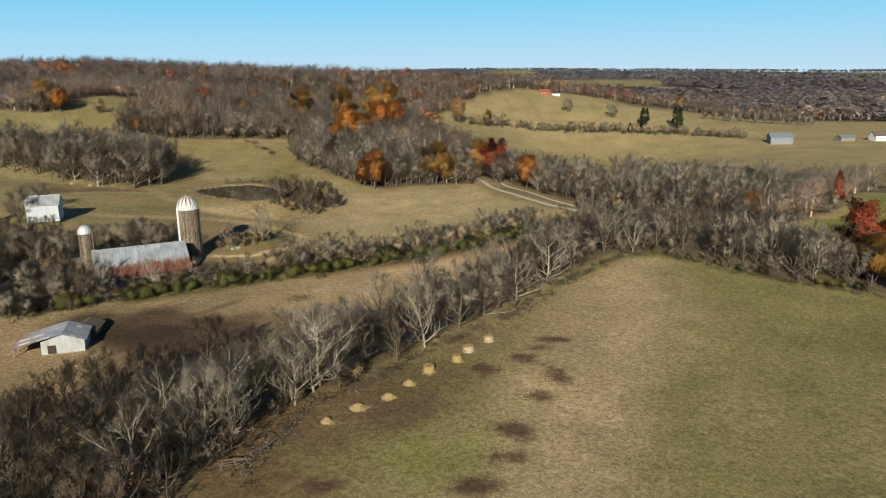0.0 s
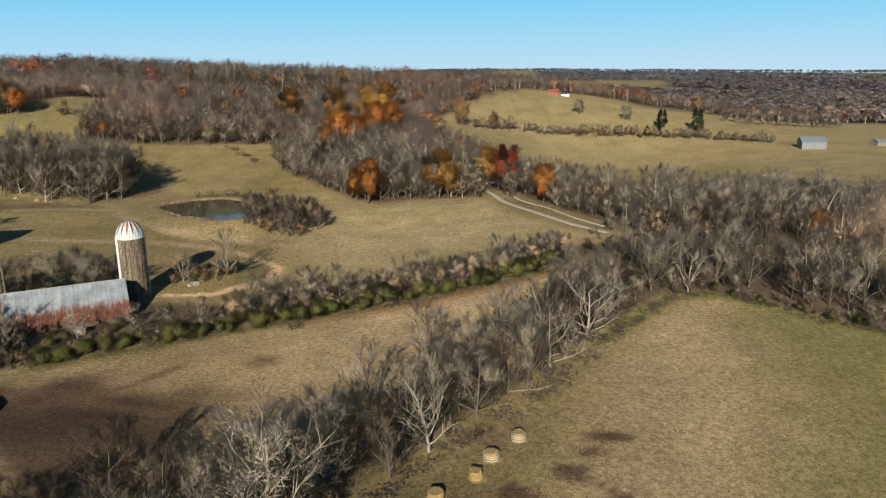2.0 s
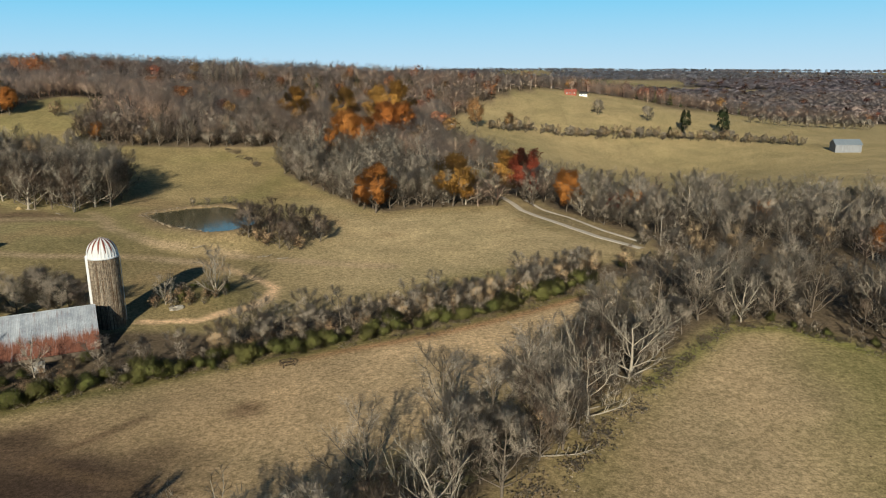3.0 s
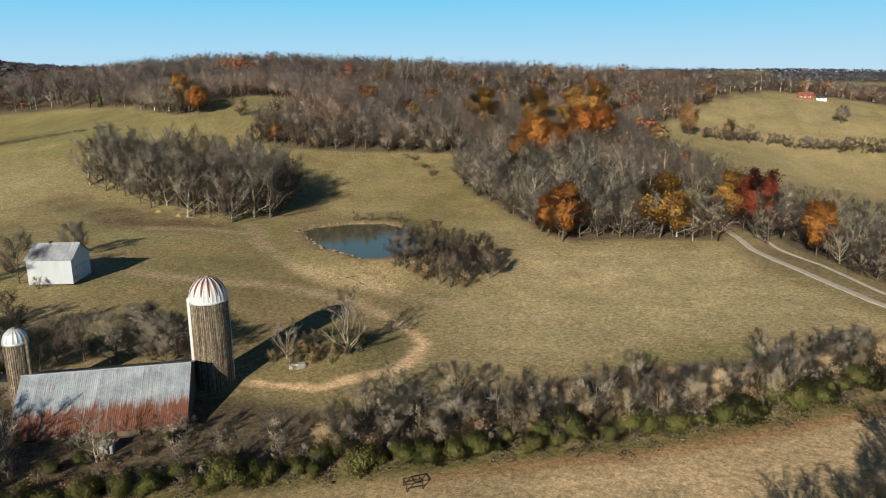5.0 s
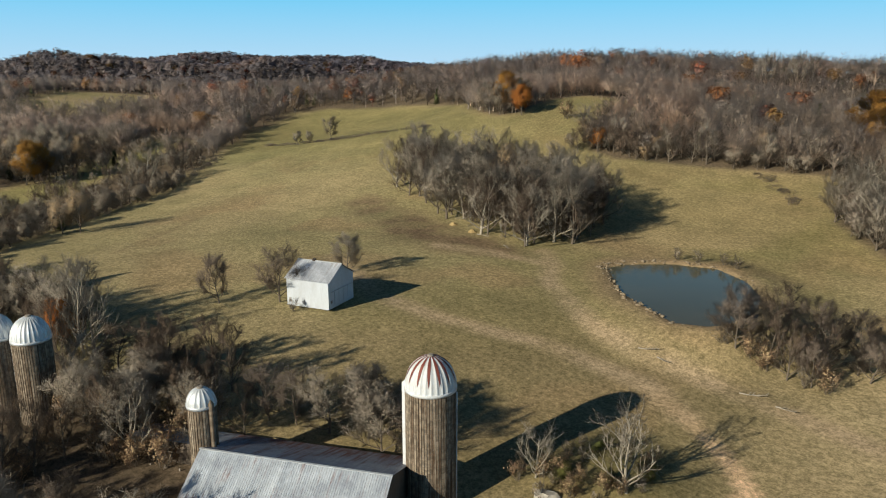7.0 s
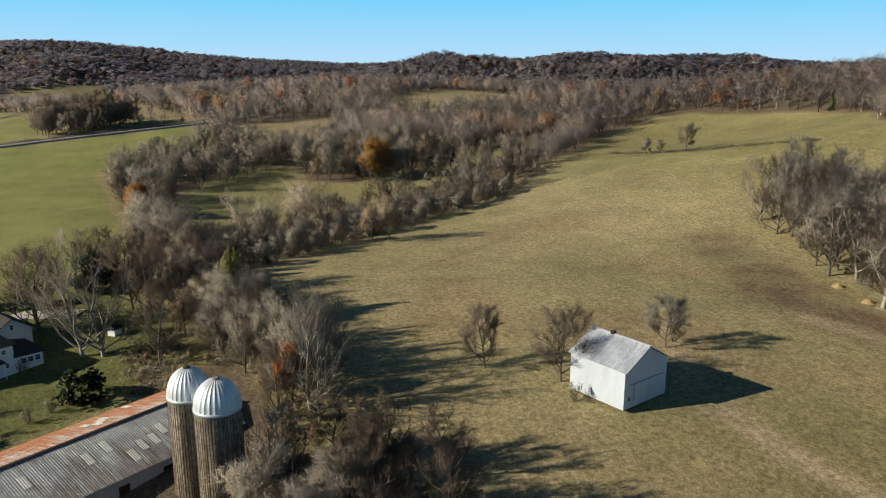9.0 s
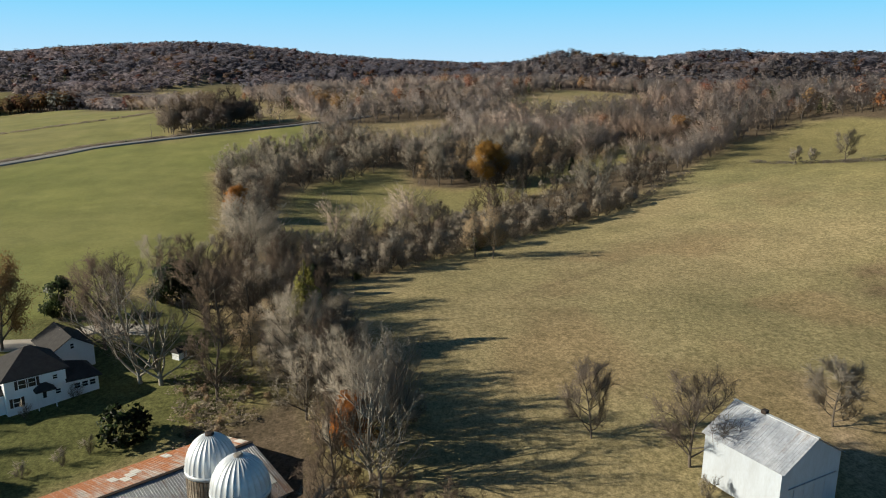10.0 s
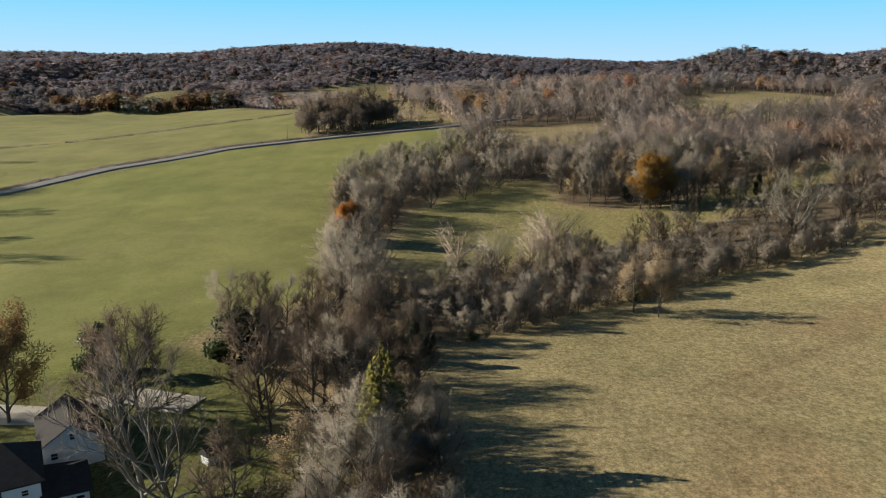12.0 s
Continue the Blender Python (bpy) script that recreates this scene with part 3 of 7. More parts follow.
def build_ground():
    xs, ys = axis(4700, -330, 130, 1.35), axis(4700, 62, 440, 1.35)
    gx, gy = np.meshgrid(xs, ys, indexing="ij")
    n, k = gx.shape
    co = np.stack([gx, gy, ground(gx, gy)], -1).reshape(-1, 3).astype(np.float32)
    i = (np.arange(n - 1)[:, None] * k + np.arange(k - 1)[None, :]).ravel()
    quads = np.stack([i, i + k, i + k + 1, i + 1], -1).astype(np.int32)
    me = bpy.data.meshes.new("ground")
    me.vertices.add(len(co)), me.loops.add(quads.size), me.polygons.add(len(quads))
    me.vertices.foreach_set("co", co.ravel())
    me.loops.foreach_set("vertex_index", quads.ravel())
    me.polygons.foreach_set("loop_start", np.arange(0, quads.size, 4, dtype=np.int32))
    me.polygons.foreach_set("use_smooth", np.ones(len(quads), bool))
    me.update(calc_edges=True)
    tint = me.color_attributes.new("tint", "FLOAT_COLOR", "POINT")
    rgba = np.ones((len(co), 4), np.float32)
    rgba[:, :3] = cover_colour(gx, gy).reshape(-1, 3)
    even = np.maximum(smooth(0, 6, depth_in(GREEN_FIELD, gx, gy)), smooth(0, 6, depth_in(FAR_GREEN, gx, gy)))
    rgba[:, 3] = (1 - 0.72 * even).ravel()
    tint.data.foreach_set("color", rgba.ravel())
    me.materials.append(GROUND)
    return tagged(new("ground", me), "rolling autumn pasture with dry tan and green grass", "ground", kind="structure")


build_ground()


def ribbon(name, line, width, material, lift, label, category):
    """A made surface that follows the ground, with its sides going down into it."""
    pts = []
    for (ax, ay), (bx, by) in zip(line, line[1:]):
        n = max(2, int(math.hypot(bx - ax, by - ay) / 3))
        pts += [(ax + (bx - ax) * i / n, ay + (by - ay) * i / n) for i in range(n)]
    pts.append(line[-1])
    verts, faces = [], []
    for i, (x, y) in enumerate(pts):
        (ax, ay), (bx, by) = pts[max(0, i - 2)], pts[min(len(pts) - 1, i + 2)]
        l = math.hypot(bx - ax, by - ay)
        nx, ny = -(by - ay) / l, (bx - ax) / l
        top = max(height(x + nx * s, y + ny * s) for s in (-width / 2, 0, width / 2)) + lift
        for s, z in ((-0.5 * width - 0.5, -0.7), (-0.5 * width, -0.02), (0, 0.06), (0.5 * width, -0.02), (0.5 * width + 0.5, -0.7)):
            verts.append((x + nx * s, y + ny * s, top + z))
        if i:
            a = 5 * i
            faces += [(a - 5 + j, a + j, a + j + 1, a - 4 + j) for j in range(4)]
    return tagged(mesh_object(name, verts, faces, material), label, category, kind="structure")


ribbon("road", ROAD, 6.8, ASPHALT, 0.6, "grey asphalt country road between green fields", "road")
ribbon("farm_lane", LANE, 2.0, GRAVEL, 0.12, "pale gravel farm lane along a wood edge", "lane")
ribbon("farm_lane", BACK_LANE, 1.1, GRAVEL, 0.1, "narrow pale gravel lane beside autumn trees", "lane")
driveway = ribbon("driveway", [(-206, 108), (-205, 132), (-204, 146), (-210, 156), (-207, 166)], 5.0, GRAVEL, 0.1, "pale gravel driveway by the house", "driveway")


def build_pond():
    ring = []
    for (ax, ay), (bx, by) in zip(POND, POND[1:] + POND[:1]):
        ring += [(ax + (bx - ax) * i / 6, ay + (by - ay) * i / 6) for i in range(6)]
    cx, cy = sum(p[0] for p in ring) / len(ring), sum(p[1] for p in ring) / len(ring)
    ring = [(x + (cx - x) * -0.03, y + (cy - y) * -0.03) for x, y in ring]
    verts = [(cx, cy, POND_LEVEL)] + [(x, y, POND_LEVEL) for x, y in ring]
    n = len(ring)
    faces = [(0, 1 + i, 1 + (i + 1) % n) for i in range(n)]
    return tagged(mesh_object("pond_water", verts, faces, WATER), "still dark farm pond reflecting blue sky", "pond", kind="structure")


build_pond()


def build_creek():
    verts, faces = [], []
    line = [(x, y) for x, y in CREEK if y < 200]
    pts = []
    for (ax, ay), (bx, by) in zip(line, line[1:]):
        pts += [(ax + (bx - ax) * i / 8, ay + (by - ay) * i / 8) for i in range(8)]
    for i, (x, y) in enumerate(pts):
        z = height(x, y) + 0.42
        verts += [(x - 1.9, y + 1.3, z), (x + 1.9, y - 1.3, z)]
        if i:
            faces.append((2 * i - 2, 2 * i, 2 * i + 1, 2 * i - 1))
    return tagged(mesh_object("creek_water", verts, faces, WATER), "narrow dark creek between bare trees", "creek", kind="structure")


build_creek()

# ---- trees ----


def side_of(d):
    a = d.orthogonal().normalized()
    return a, d.cross(a).normalized()


class Growth:
    """Collects tapered limbs and thin twigs of one tree into meshes."""

    def __init__(self, seed):
        self.r = random.Random(seed)
        self.wood, self.wood_faces, self.twig, self.twig_faces, self.tips = [], [], [], [], []

    def tube(self, pts, radii, sides):
        base = len(self.wood)
        for i, p in enumerate(pts):
            d = (pts[min(i + 1, len(pts) - 1)] - pts[max(i - 1, 0)]).normalized()
            a, b = side_of(d)
            for s in range(sides):
                t = 2 * math.pi * s / sides
                self.wood.append(p + (a * math.cos(t) + b * math.sin(t)) * radii[i])
        for i in range(len(pts) - 1):
            for s in range(sides):
                q, w = base + i * sides, base + (i + 1) * sides
                self.wood_faces.append((q + s, q + (s + 1) % sides, w + (s + 1) % sides, w + s))

    def bough(self, p, d, length, r0, r1, sides, segs=4, lift=0.25, wander=0.22):
        pts, radii = [p.copy()], [r0]
        for i in range(segs):
            d = (d + Vector((self.r.uniform(-1, 1), self.r.uniform(-1, 1), self.r.uniform(-0.6, 1))) * wander + Vector((0, 0, lift / segs))).normalized()
            p = p + d * (length / segs)
            pts.append(p.copy()), radii.append(r0 + (r1 - r0) * (i + 1) / segs)
        self.tube(pts, radii, sides)
        return pts

    def sliver(self, p, d, length, width):
        a, _ = side_of(d)
        a = (a + Vector((self.r.uniform(-1, 1), self.r.uniform(-1, 1), self.r.uniform(-1, 1))) * 0.8).normalized() * width
        n, tip = len(self.twig), p + d * length
        self.twig += [p - a, p + a, tip]
        self.twig_faces.append((n, n + 1, n + 2))
        self.tips.append(tip)


def outward(g, d, spread):
    a, b = side_of(d)
    t = g.r.uniform(0, 2 * math.pi)
    return (d * math.cos(spread) + (a * math.cos(t) + b * math.sin(t)) * math.sin(spread)).normalized()


def grow_tree(seed, h, spread=0.9, limbs=9, branches=6, twigs=6, bare=0.25, stems=1, thick=1.0, twig_width=0.034, twig_reach=1.0, rising=0.92):
    """Trunk, limbs, branches and twigs of a tree h metres high."""
    g = Growth(seed)
    for s in range(stems):
        lean = Vector((g.r.uniform(-0.1, 0.1), g.r.uniform(-0.1, 0.1), 1)) if stems == 1 else Vector((g.r.uniform(-0.5, 0.5), g.r.uniform(-0.5, 0.5), 1))
        start = Vector((0, 0, -0.4)) if stems == 1 else Vector((g.r.uniform(-0.4, 0.4), g.r.uniform(-0.4, 0.4), -0.3))
        size = h * (1 if stems == 1 else g.r.uniform(0.7, 1.0))
        r0 = size * 0.018 * thick
        trunk = g.bough(start, lean.normalized(), size * 0.72, r0, r0 * 0.3, 6 if stems == 1 else 3, 6, 0.3, 0.1)
        for k in range(limbs):
            # each limb reaches for a place on the round outline of the crown
            zt = 0.32 + 0.66 * (k + g.r.random()) / limbs
            rad = 0.40 * size * spread * math.sqrt(max(0.04, 1 - ((zt - 0.56) / 0.46) ** 2)) * g.r.uniform(0.75, 1.08)
            f = min(0.97, max(bare, (zt - rising * rad / size) / 0.72))
            i = min(int(f * 6), 5)
            p = trunk[i].lerp(trunk[i + 1], f * 6 - i)
            t = 2 * math.pi * (k * 0.618 + g.r.uniform(-0.1, 0.1))
            d = start + Vector((math.cos(t) * rad, math.sin(t) * rad, zt * size)) + (trunk[-1] - start) * Vector((0.5, 0.5, 0)) - p
            length = d.length
            d = (d.normalized() + Vector((0, 0, -0.12))).normalized()
            rl = r0 * (1 - 0.65 * f) * 0.62
            limb = g.bough(p, d, length, rl, rl * 0.3, 4 if stems == 1 else 3, 4, 0.35, 0.28)
            for b in range(branches):
                fb = 0.3 + 0.7 * (b + g.r.random()) / branches
                i = min(int(fb * 4), 3)
                q = limb[i].lerp(limb[i + 1], fb * 4 - i)
                db = outward(g, (limb[i + 1] - limb[i]).normalized(), g.r.uniform(0.4, 1.0))
                db = (db + Vector((0, 0, 0.12))).normalized()
                lb = max(length * g.r.uniform(0.3, 0.55) * (1.1 - 0.4 * fb), size * 0.07)
                rb = rl * 0.42
                br = g.bough(q, db, lb, max(rb, 0.025), max(rb * 0.35, 0.012), 3, 2, 0.3, 0.3)
                for w in range(twigs):
                    fw = 0.2 + 0.8 * (w + g.r.random()) / twigs
                    i = min(int(fw * 2), 1)
                    u = br[i].lerp(br[i + 1], fw * 2 - i)
                    dw = (outward(g, (br[i + 1] - br[i]).normalized(), g.r.uniform(0.3, 1.0)) + Vector((0, 0, 0.06))).normalized()
                    lw = h * g.r.uniform(0.05, 0.105) * twig_reach
                    g.sliver(u, dw, lw, twig_width)
                    for _ in range(3):
                        g.sliver(u + dw * lw * g.r.uniform(0.2, 0.8), outward(g, dw, g.r.uniform(0.4, 0.9)), lw * g.r.uniform(0.4, 0.8), twig_width * 0.75)
    return g


def leaf_faces(points, r, size, squash=1.0):
    """Small folded leaf clumps round the given points."""
    verts, faces = [], []
    for p in points:
        n = Vector((r.uniform(-1, 1), r.uniform(-1, 1), r.uniform(-0.3, 1.0))).normalized()
        a, b = side_of(n)
        t = r.uniform(0, 6.3)
        a, b = a * math.cos(t) + b * math.sin(t), b * math.cos(t) - a * math.sin(t)
        s = size * r.uniform(0.6, 1.3)
        k = len(verts)
        verts += [p - a * s, p - b * s * 0.6 + n * s * 0.25, p + a * s, p + b * s * 0.6 + n * s * 0.25]
        faces += [(k, k + 1, k + 2), (k, k + 2, k + 3)]
    return verts, faces


def round_off(ob, seed, soft=0.35):
    """Gives every vertex of a crown its outward direction."""
    me, r = ob.data, np.random.default_rng(seed)
    co = np.empty(len(me.vertices) * 3)
    me.vertices.foreach_get("co", co)
    co = co.reshape(-1, 3)
    lo, hi = co.min(0), co.max(0)
    out = (co - (lo * 0.55 + hi * 0.45)) / (hi - lo + 1e-6)
    out /= np.linalg.norm(out, axis=1, keepdims=True) + 1e-6
    out = np.repeat(out[::3] + r.normal(0, soft, (len(out[::3]), 3)), 3, 0)[: len(out)] if len(out) % 3 == 0 else out + r.normal(0, soft * 0.6, out.shape)
    out /= np.linalg.norm(out, axis=1, keepdims=True) + 1e-6
    me.attributes.new("roundness", "FLOAT_VECTOR", "POINT").data.foreach_set("vector", out.ravel())
    return ob


def plant(name, g, bark, twig, label, category, group="", leaves=None, leaf_size=0.3, leaf_share=1.0, per_tip=2, leaf_spread=0.5):
    ob = tagged(new(name), label, category, group)
    mesh_object("trunk", g.wood, g.wood_faces, bark, ob, smooth_faces=True)
    round_off(mesh_object("crown", g.twig, g.twig_faces, twig, ob), len(g.twig))
    if leaves is not None:
        pts = []
        for p in g.tips:
            if g.r.random() < leaf_share:
                pts += [p + Vector((g.r.gauss(0, leaf_spread), g.r.gauss(0, leaf_spread), g.r.gauss(0, leaf_spread * 0.8))) for _ in range(per_tip)]
        v, f = leaf_faces(pts, g.r, leaf_size)
        round_off(mesh_object("foliage", v, f, leaves, ob), len(v))
    return ob


def cone_plant(name, seed, h, width, leaves, label, category, tip=0.5, count=1500, size=0.35):
    """An evergreen or a columnar tree: trunk and a crown of leafy sprays in uneven tiers."""
    r = random.Random(seed)
    g = Growth(seed)
    ob = tagged(new(name), label, category)
    g.bough(Vector((0, 0, -0.4)), Vector((0, 0, 1)), h * 0.95, h * 0.02, h * 0.004, 6, 5, 0.2, 0.03)
    mesh_object("trunk", g.wood, g.wood_faces, BARK, ob, smooth_faces=True)
    pts = []
    lobes = [(r.uniform(0, 6.3), r.uniform(0.1, 0.9), r.uniform(0.75, 1.15)) for _ in range(26)]
    for _ in range(count):
        z = r.uniform(0.06, 1.0)
        t, k, m = lobes[int(r.random() * len(lobes))]
        z = min(0.99, max(0.05, k + r.gauss(0, 0.05)))
        prof = (min(1, z / 0.22) ** 0.6) * (1 - z) ** tip
        rad = width * prof * m * math.sqrt(r.uniform(0.25, 1.0))
        a = t + r.gauss(0, 0.45)
        pts.append(Vector((math.cos(a) * rad, math.sin(a) * rad, z * h)))
    v, f = leaf_faces(pts, r, size)
    round_off(mesh_object("foliage", v, f, leaves, ob), len(v))
    return ob


FOREST_KINDS = {}


def kind_of(name, ob):
    FOREST_KINDS.setdefault(name, []).append(ob)


for s in range(5):
    kind_of("big", plant("bare_tree", grow_tree(10 + s, 16, 0.95, 14, 7, 15, 0.14, twig_width=0.024, twig_reach=1.1), BARK, TWIG, "tall bare grey-brown tree in late autumn", "tree", "bare trees"))
for s in range(3):
    kind_of("pale", plant("bare_sycamore", grow_tree(30 + s, 16, 1.1, 13, 7, 8, 0.14, thick=1.25), PALE, TWIG, "bare pale-barked sycamore with spreading white limbs", "tree", "bare trees"))
for s in range(4):
    kind_of("dark", plant("dark_bare_tree", grow_tree(40 + s, 13, 0.9, 13, 7, 15, 0.12, twig_width=0.024, twig_reach=1.1), BARK, TWIG_DARK, "dark bare tree with dense fine twigs", "tree", "bare trees"))
for s in range(4):
    kind_of("small", plant("small_bare_tree", grow_tree(50 + s, 8, 1.0, 15, 9, 15, 0.10, twig_width=0.019, twig_reach=1.5, rising=0.6), BARK, TWIG, "small bare spreading tree with fine grey twigs", "tree", "bare trees"))
kind_of("garden", plant("garden_tree", grow_tree(180, 17, 1.1, 11, 7, 11, 0.12, thick=1.2, twig_width=0.024, twig_reach=1.1, rising=1.0), PALE, TWIG_BROWN, "tall bare tree with pale trunk and brown twigs", "tree", "bare trees"))
for s in range(3):
    kind_of("brown", plant("round_bare_tree", grow_tree(170 + s, 9, 1.05, 15, 9, 14, 0.14, twig_width=0.02, twig_reach=1.4, rising=0.6), BARK, TWIG_BROWN, "round-crowned brown bare tree with dense fine twigs", "tree", "bare trees"))
for s in range(4):
    kind_of("shrub", plant("bare_shrub", grow_tree(60 + s, 4.5, 1.0, 4, 4, 6, 0.05, 6, 0.7, 0.021), BARK, TWIG, "leafless grey shrub with many stems", "shrub", "hedge shrubs"))
for s in range(2):
    kind_of("russet", plant("russet_shrub", grow_tree(70 + s, 5, 1.0, 4, 4, 6, 0.05, 6, 0.7, 0.021), BARK, TWIG_RED, "russet-brown thicket shrub with few withered leaves", "shrub", "hedge shrubs", TAN_LEAF, 0.13, 0.2, 1, 0.3))
for s in range(3):
    kind_of("green_shrub", plant("green_shrub", grow_tree(80 + s, 3.2, 1.25, 3, 3, 4, 0.05, 7, 0.6, 0.03), BARK, TWIG_DARK, "green leafy shrub in a field hedge", "shrub", "hedge shrubs", GREEN, 0.10, 0.8, 5, 0.36))
for s in range(4):
    kind_of("woodland", plant("woodland_tree", grow_tree(150 + s, 14, 0.95, 13, 7, 13, 0.2, twig_width=0.028, twig_reach=1.1, rising=0.75), BARK, TWIG, "slender bare grey tree of a wood", "tree", "woodland trees"))
for s in range(3):
    kind_of("thicket", plant("thicket_tree", grow_tree(160 + s, 9, 1.1, 12, 7, 11, 0.12, twig_width=0.026, twig_reach=1.3, rising=0.7), BARK, TWIG, "low bare bushy tree at a wood edge", "tree", "woodland trees"))
for s in range(2):
    kind_of("tan_tree", plant("tan_leaved_tree", grow_tree(90 + s, 9, 0.9, 8, 5, 5, 0.12), BARK, TWIG, "small tree with withered tan leaves", "tree", "", TAN_LEAF, 0.11, 0.7, 5, 0.4))
for s in range(2):
    kind_of("orange", plant("orange_tree", grow_tree(100 + s, 14, 0.78, 12, 6, 4, 0.08), BARK, TWIG_RED, "broad tree with orange autumn leaves", "tree", "autumn trees", ORANGE, 0.23, 0.9, 9, 0.5))
kind_of("gold", plant("golden_tree", grow_tree(110, 15, 0.78, 12, 6, 4, 0.08), BARK, TWIG_RED, "tree with dull gold autumn leaves", "tree", "autumn trees", GOLD, 0.23, 0.9, 9, 0.5))
kind_of("red", plant("red_tree", grow_tree(120, 16, 0.85, 12, 6, 4, 0.08), BARK, TWIG_RED, "large tree with deep red autumn leaves", "tree", "autumn trees", RED, 0.23, 0.9, 9, 0.5))
kind_of("column", cone_plant("red_columnar_tree", 130, 15, 3.0, RED, "bright red columnar tree on a lawn", "tree", 0.55, 1600, 0.3))
kind_of("cedar", cone_plant("cedar_tree", 140, 9, 2.6, DARKGREEN, "dark green cedar with a ragged crown", "tree", 0.7, 1300, 0.3))
kind_of("pine", cone_plant("pine_tree", 141, 14, 4.0, DARKGREEN, "dark green pine with an uneven crown", "tree", 0.4, 1500, 0.4))
kind_of("magnolia", cone_plant("magnolia_tree", 142, 8, 3.6, DARKGREEN, "glossy dark green magnolia in a garden", "tree", 0.38, 1700, 0.32))
kind_of("maple", plant("russet_maple", grow_tree(145, 16, 0.72, 14, 6, 4, 0.06), BARK, TWIG_RED, "full oval maple with russet-gold leaves", "tree", "", RUSSET, 0.13, 0.95, 12, 0.5))
kind_of("bush", cone_plant("evergreen_bush", 143, 3.4, 2.2, DARKGREEN, "dark rounded evergreen bush by a barn", "bush", 0.3, 900, 0.22))
kind_of("olive", cone_plant("yellowing_cedar", 144, 17, 4.2, OLIVE, "tall yellow-green cedar beside a track", "tree", 0.6, 2200, 0.36))
PICK = random.Random(7)
USED = set()
HEIGHTS = {"garden": 17, "brown": 9, "woodland": 14, "thicket": 9, "big": 16, "pale": 16, "dark": 13, "small": 8, "shrub": 4.5, "russet": 5, "green_shrub": 3.2, "tan_tree": 9, "orange": 14, "gold": 15, "red": 16, "column": 15, "cedar": 9, "pine": 14, "magnolia": 8, "bush": 3.4, "maple": 16, "olive": 17}


def put(kind, x, y, h=None, label=""):
    """Stands one tree of a kind on the ground, h metres high."""
    src = FOREST_KINDS[kind][int(PICK.random() * len(FOREST_KINDS[kind]))]
    s = (h or HEIGHTS[kind] * PICK.uniform(0.75, 1.15)) / HEIGHTS[kind]
    m = Matrix.Translation((x, y, height(x, y) - 0.05)) @ Matrix.Rotation(PICK.uniform(0, 6.28), 4, "Z")
    wide = s * PICK.uniform(0.88, 1.15)
    if src.name not in USED:
        USED.add(src.name)
        ob = src
        ob.matrix_basis = m @ Matrix.Diagonal((wide, wide, s, 1))
    else:
        ob = copy_thing(src, m)
        ob.scale = (wide, wide, s)
    return tagged(ob, label)


def scatter_line(line, width, gap, kinds, lo=0.75, hi=1.15, shift=0.0):
    """Trees along a line, gap metres apart, within width of it."""
    for (ax, ay), (bx, by) in zip(line, line[1:]):
        l = math.hypot(bx - ax, by - ay)
        nx, ny = -(by - ay) / l, (bx - ax) / l
        for i in range(max(1, round(l / gap))):
            f = (i + PICK.uniform(0.1, 0.9)) * gap / l
            o = shift + PICK.uniform(-0.5, 0.5) * width
            k = PICK.choice(kinds)
            put(k, ax + (bx - ax) * f + nx * o, ay + (by - ay) * f + ny * o, HEIGHTS[k] * PICK.uniform(lo, hi))


# grass kept open beside the feed bunk
OPEN_GRASS = [(-118, 181), (-108, 177), (-94, 187), (-95, 199), (-104, 196.5), (-118, 189.5)]


def scatter_area(outline, count, kinds, lo=0.75, hi=1.15, apart=3.0):
    xs, ys = [p[0] for p in outline], [p[1] for p in outline]
    done, tries = [], 0
    while len(done) < count and tries < count * 40:
        tries += 1
        x, y = PICK.uniform(min(xs), max(xs)), PICK.uniform(min(ys), max(ys))
        if not inside(outline, np.array(x), np.array(y)) or inside(OPEN_GRASS, np.array(x), np.array(y)) or any((x - a) ** 2 + (y - b) ** 2 < apart**2 for a, b in done):
            continue
        done.append((x, y))
        k = PICK.choice(kinds)
        put(k, x, y, HEIGHTS[k] * PICK.uniform(lo, hi))


# creek belt beside the cattle field
CREEK_BELT = [(-34, 92), (-27, 113), (-17, 124), (-3, 143), (11, 158), (32, 188), (48, 210), (40, 228), (19, 198), (-2, 169), (-17, 152), (-31, 133), (-40, 120), (-52, 98)]
put("pale", -23, 124, 17), put("pale", -34, 106, 15), put("pale", -26, 116, 12), put("pale", -4, 142, 15), put("pale", 18, 178, 15), put("pale", -44, 92, 14)
scatter_area(CREEK_BELT, 64, ["big", "big", "big", "dark", "dark", "pale", "small"], 0.62, 0.95, 3.2)
scatter_area(CREEK_BELT, 60, ["shrub", "shrub", "russet", "small"], 0.7, 1.1, 2.0)
scatter_area([(-52, 98), (-40, 120), (-31, 133), (-44, 134), (-62, 118), (-80, 100), (-70, 84)], 32, ["dark", "dark", "brown"], 0.6, 0.95, 3.6)
scatter_area([(-34, 90), (-52, 98), (-70, 84), (-84, 96), (-80, 60), (-44, 62)], 34, ["dark", "dark", "pale", "dark", "brown"], 0.6, 0.95, 4.4)
scatter_area([(-34, 90), (-52, 98), (-70, 84), (-84, 96), (-80, 60), (-44, 62)], 26, ["shrub", "russet"], 0.8, 1.2, 2.5)
put("tan_tree", 19, 196, 7)
scatter_area([(40, 250), (56, 244), (64, 256), (54, 266), (42, 260)], 10, ["shrub", "small", "tan_tree", "green_shrub"], 0.5, 0.9, 3.0)
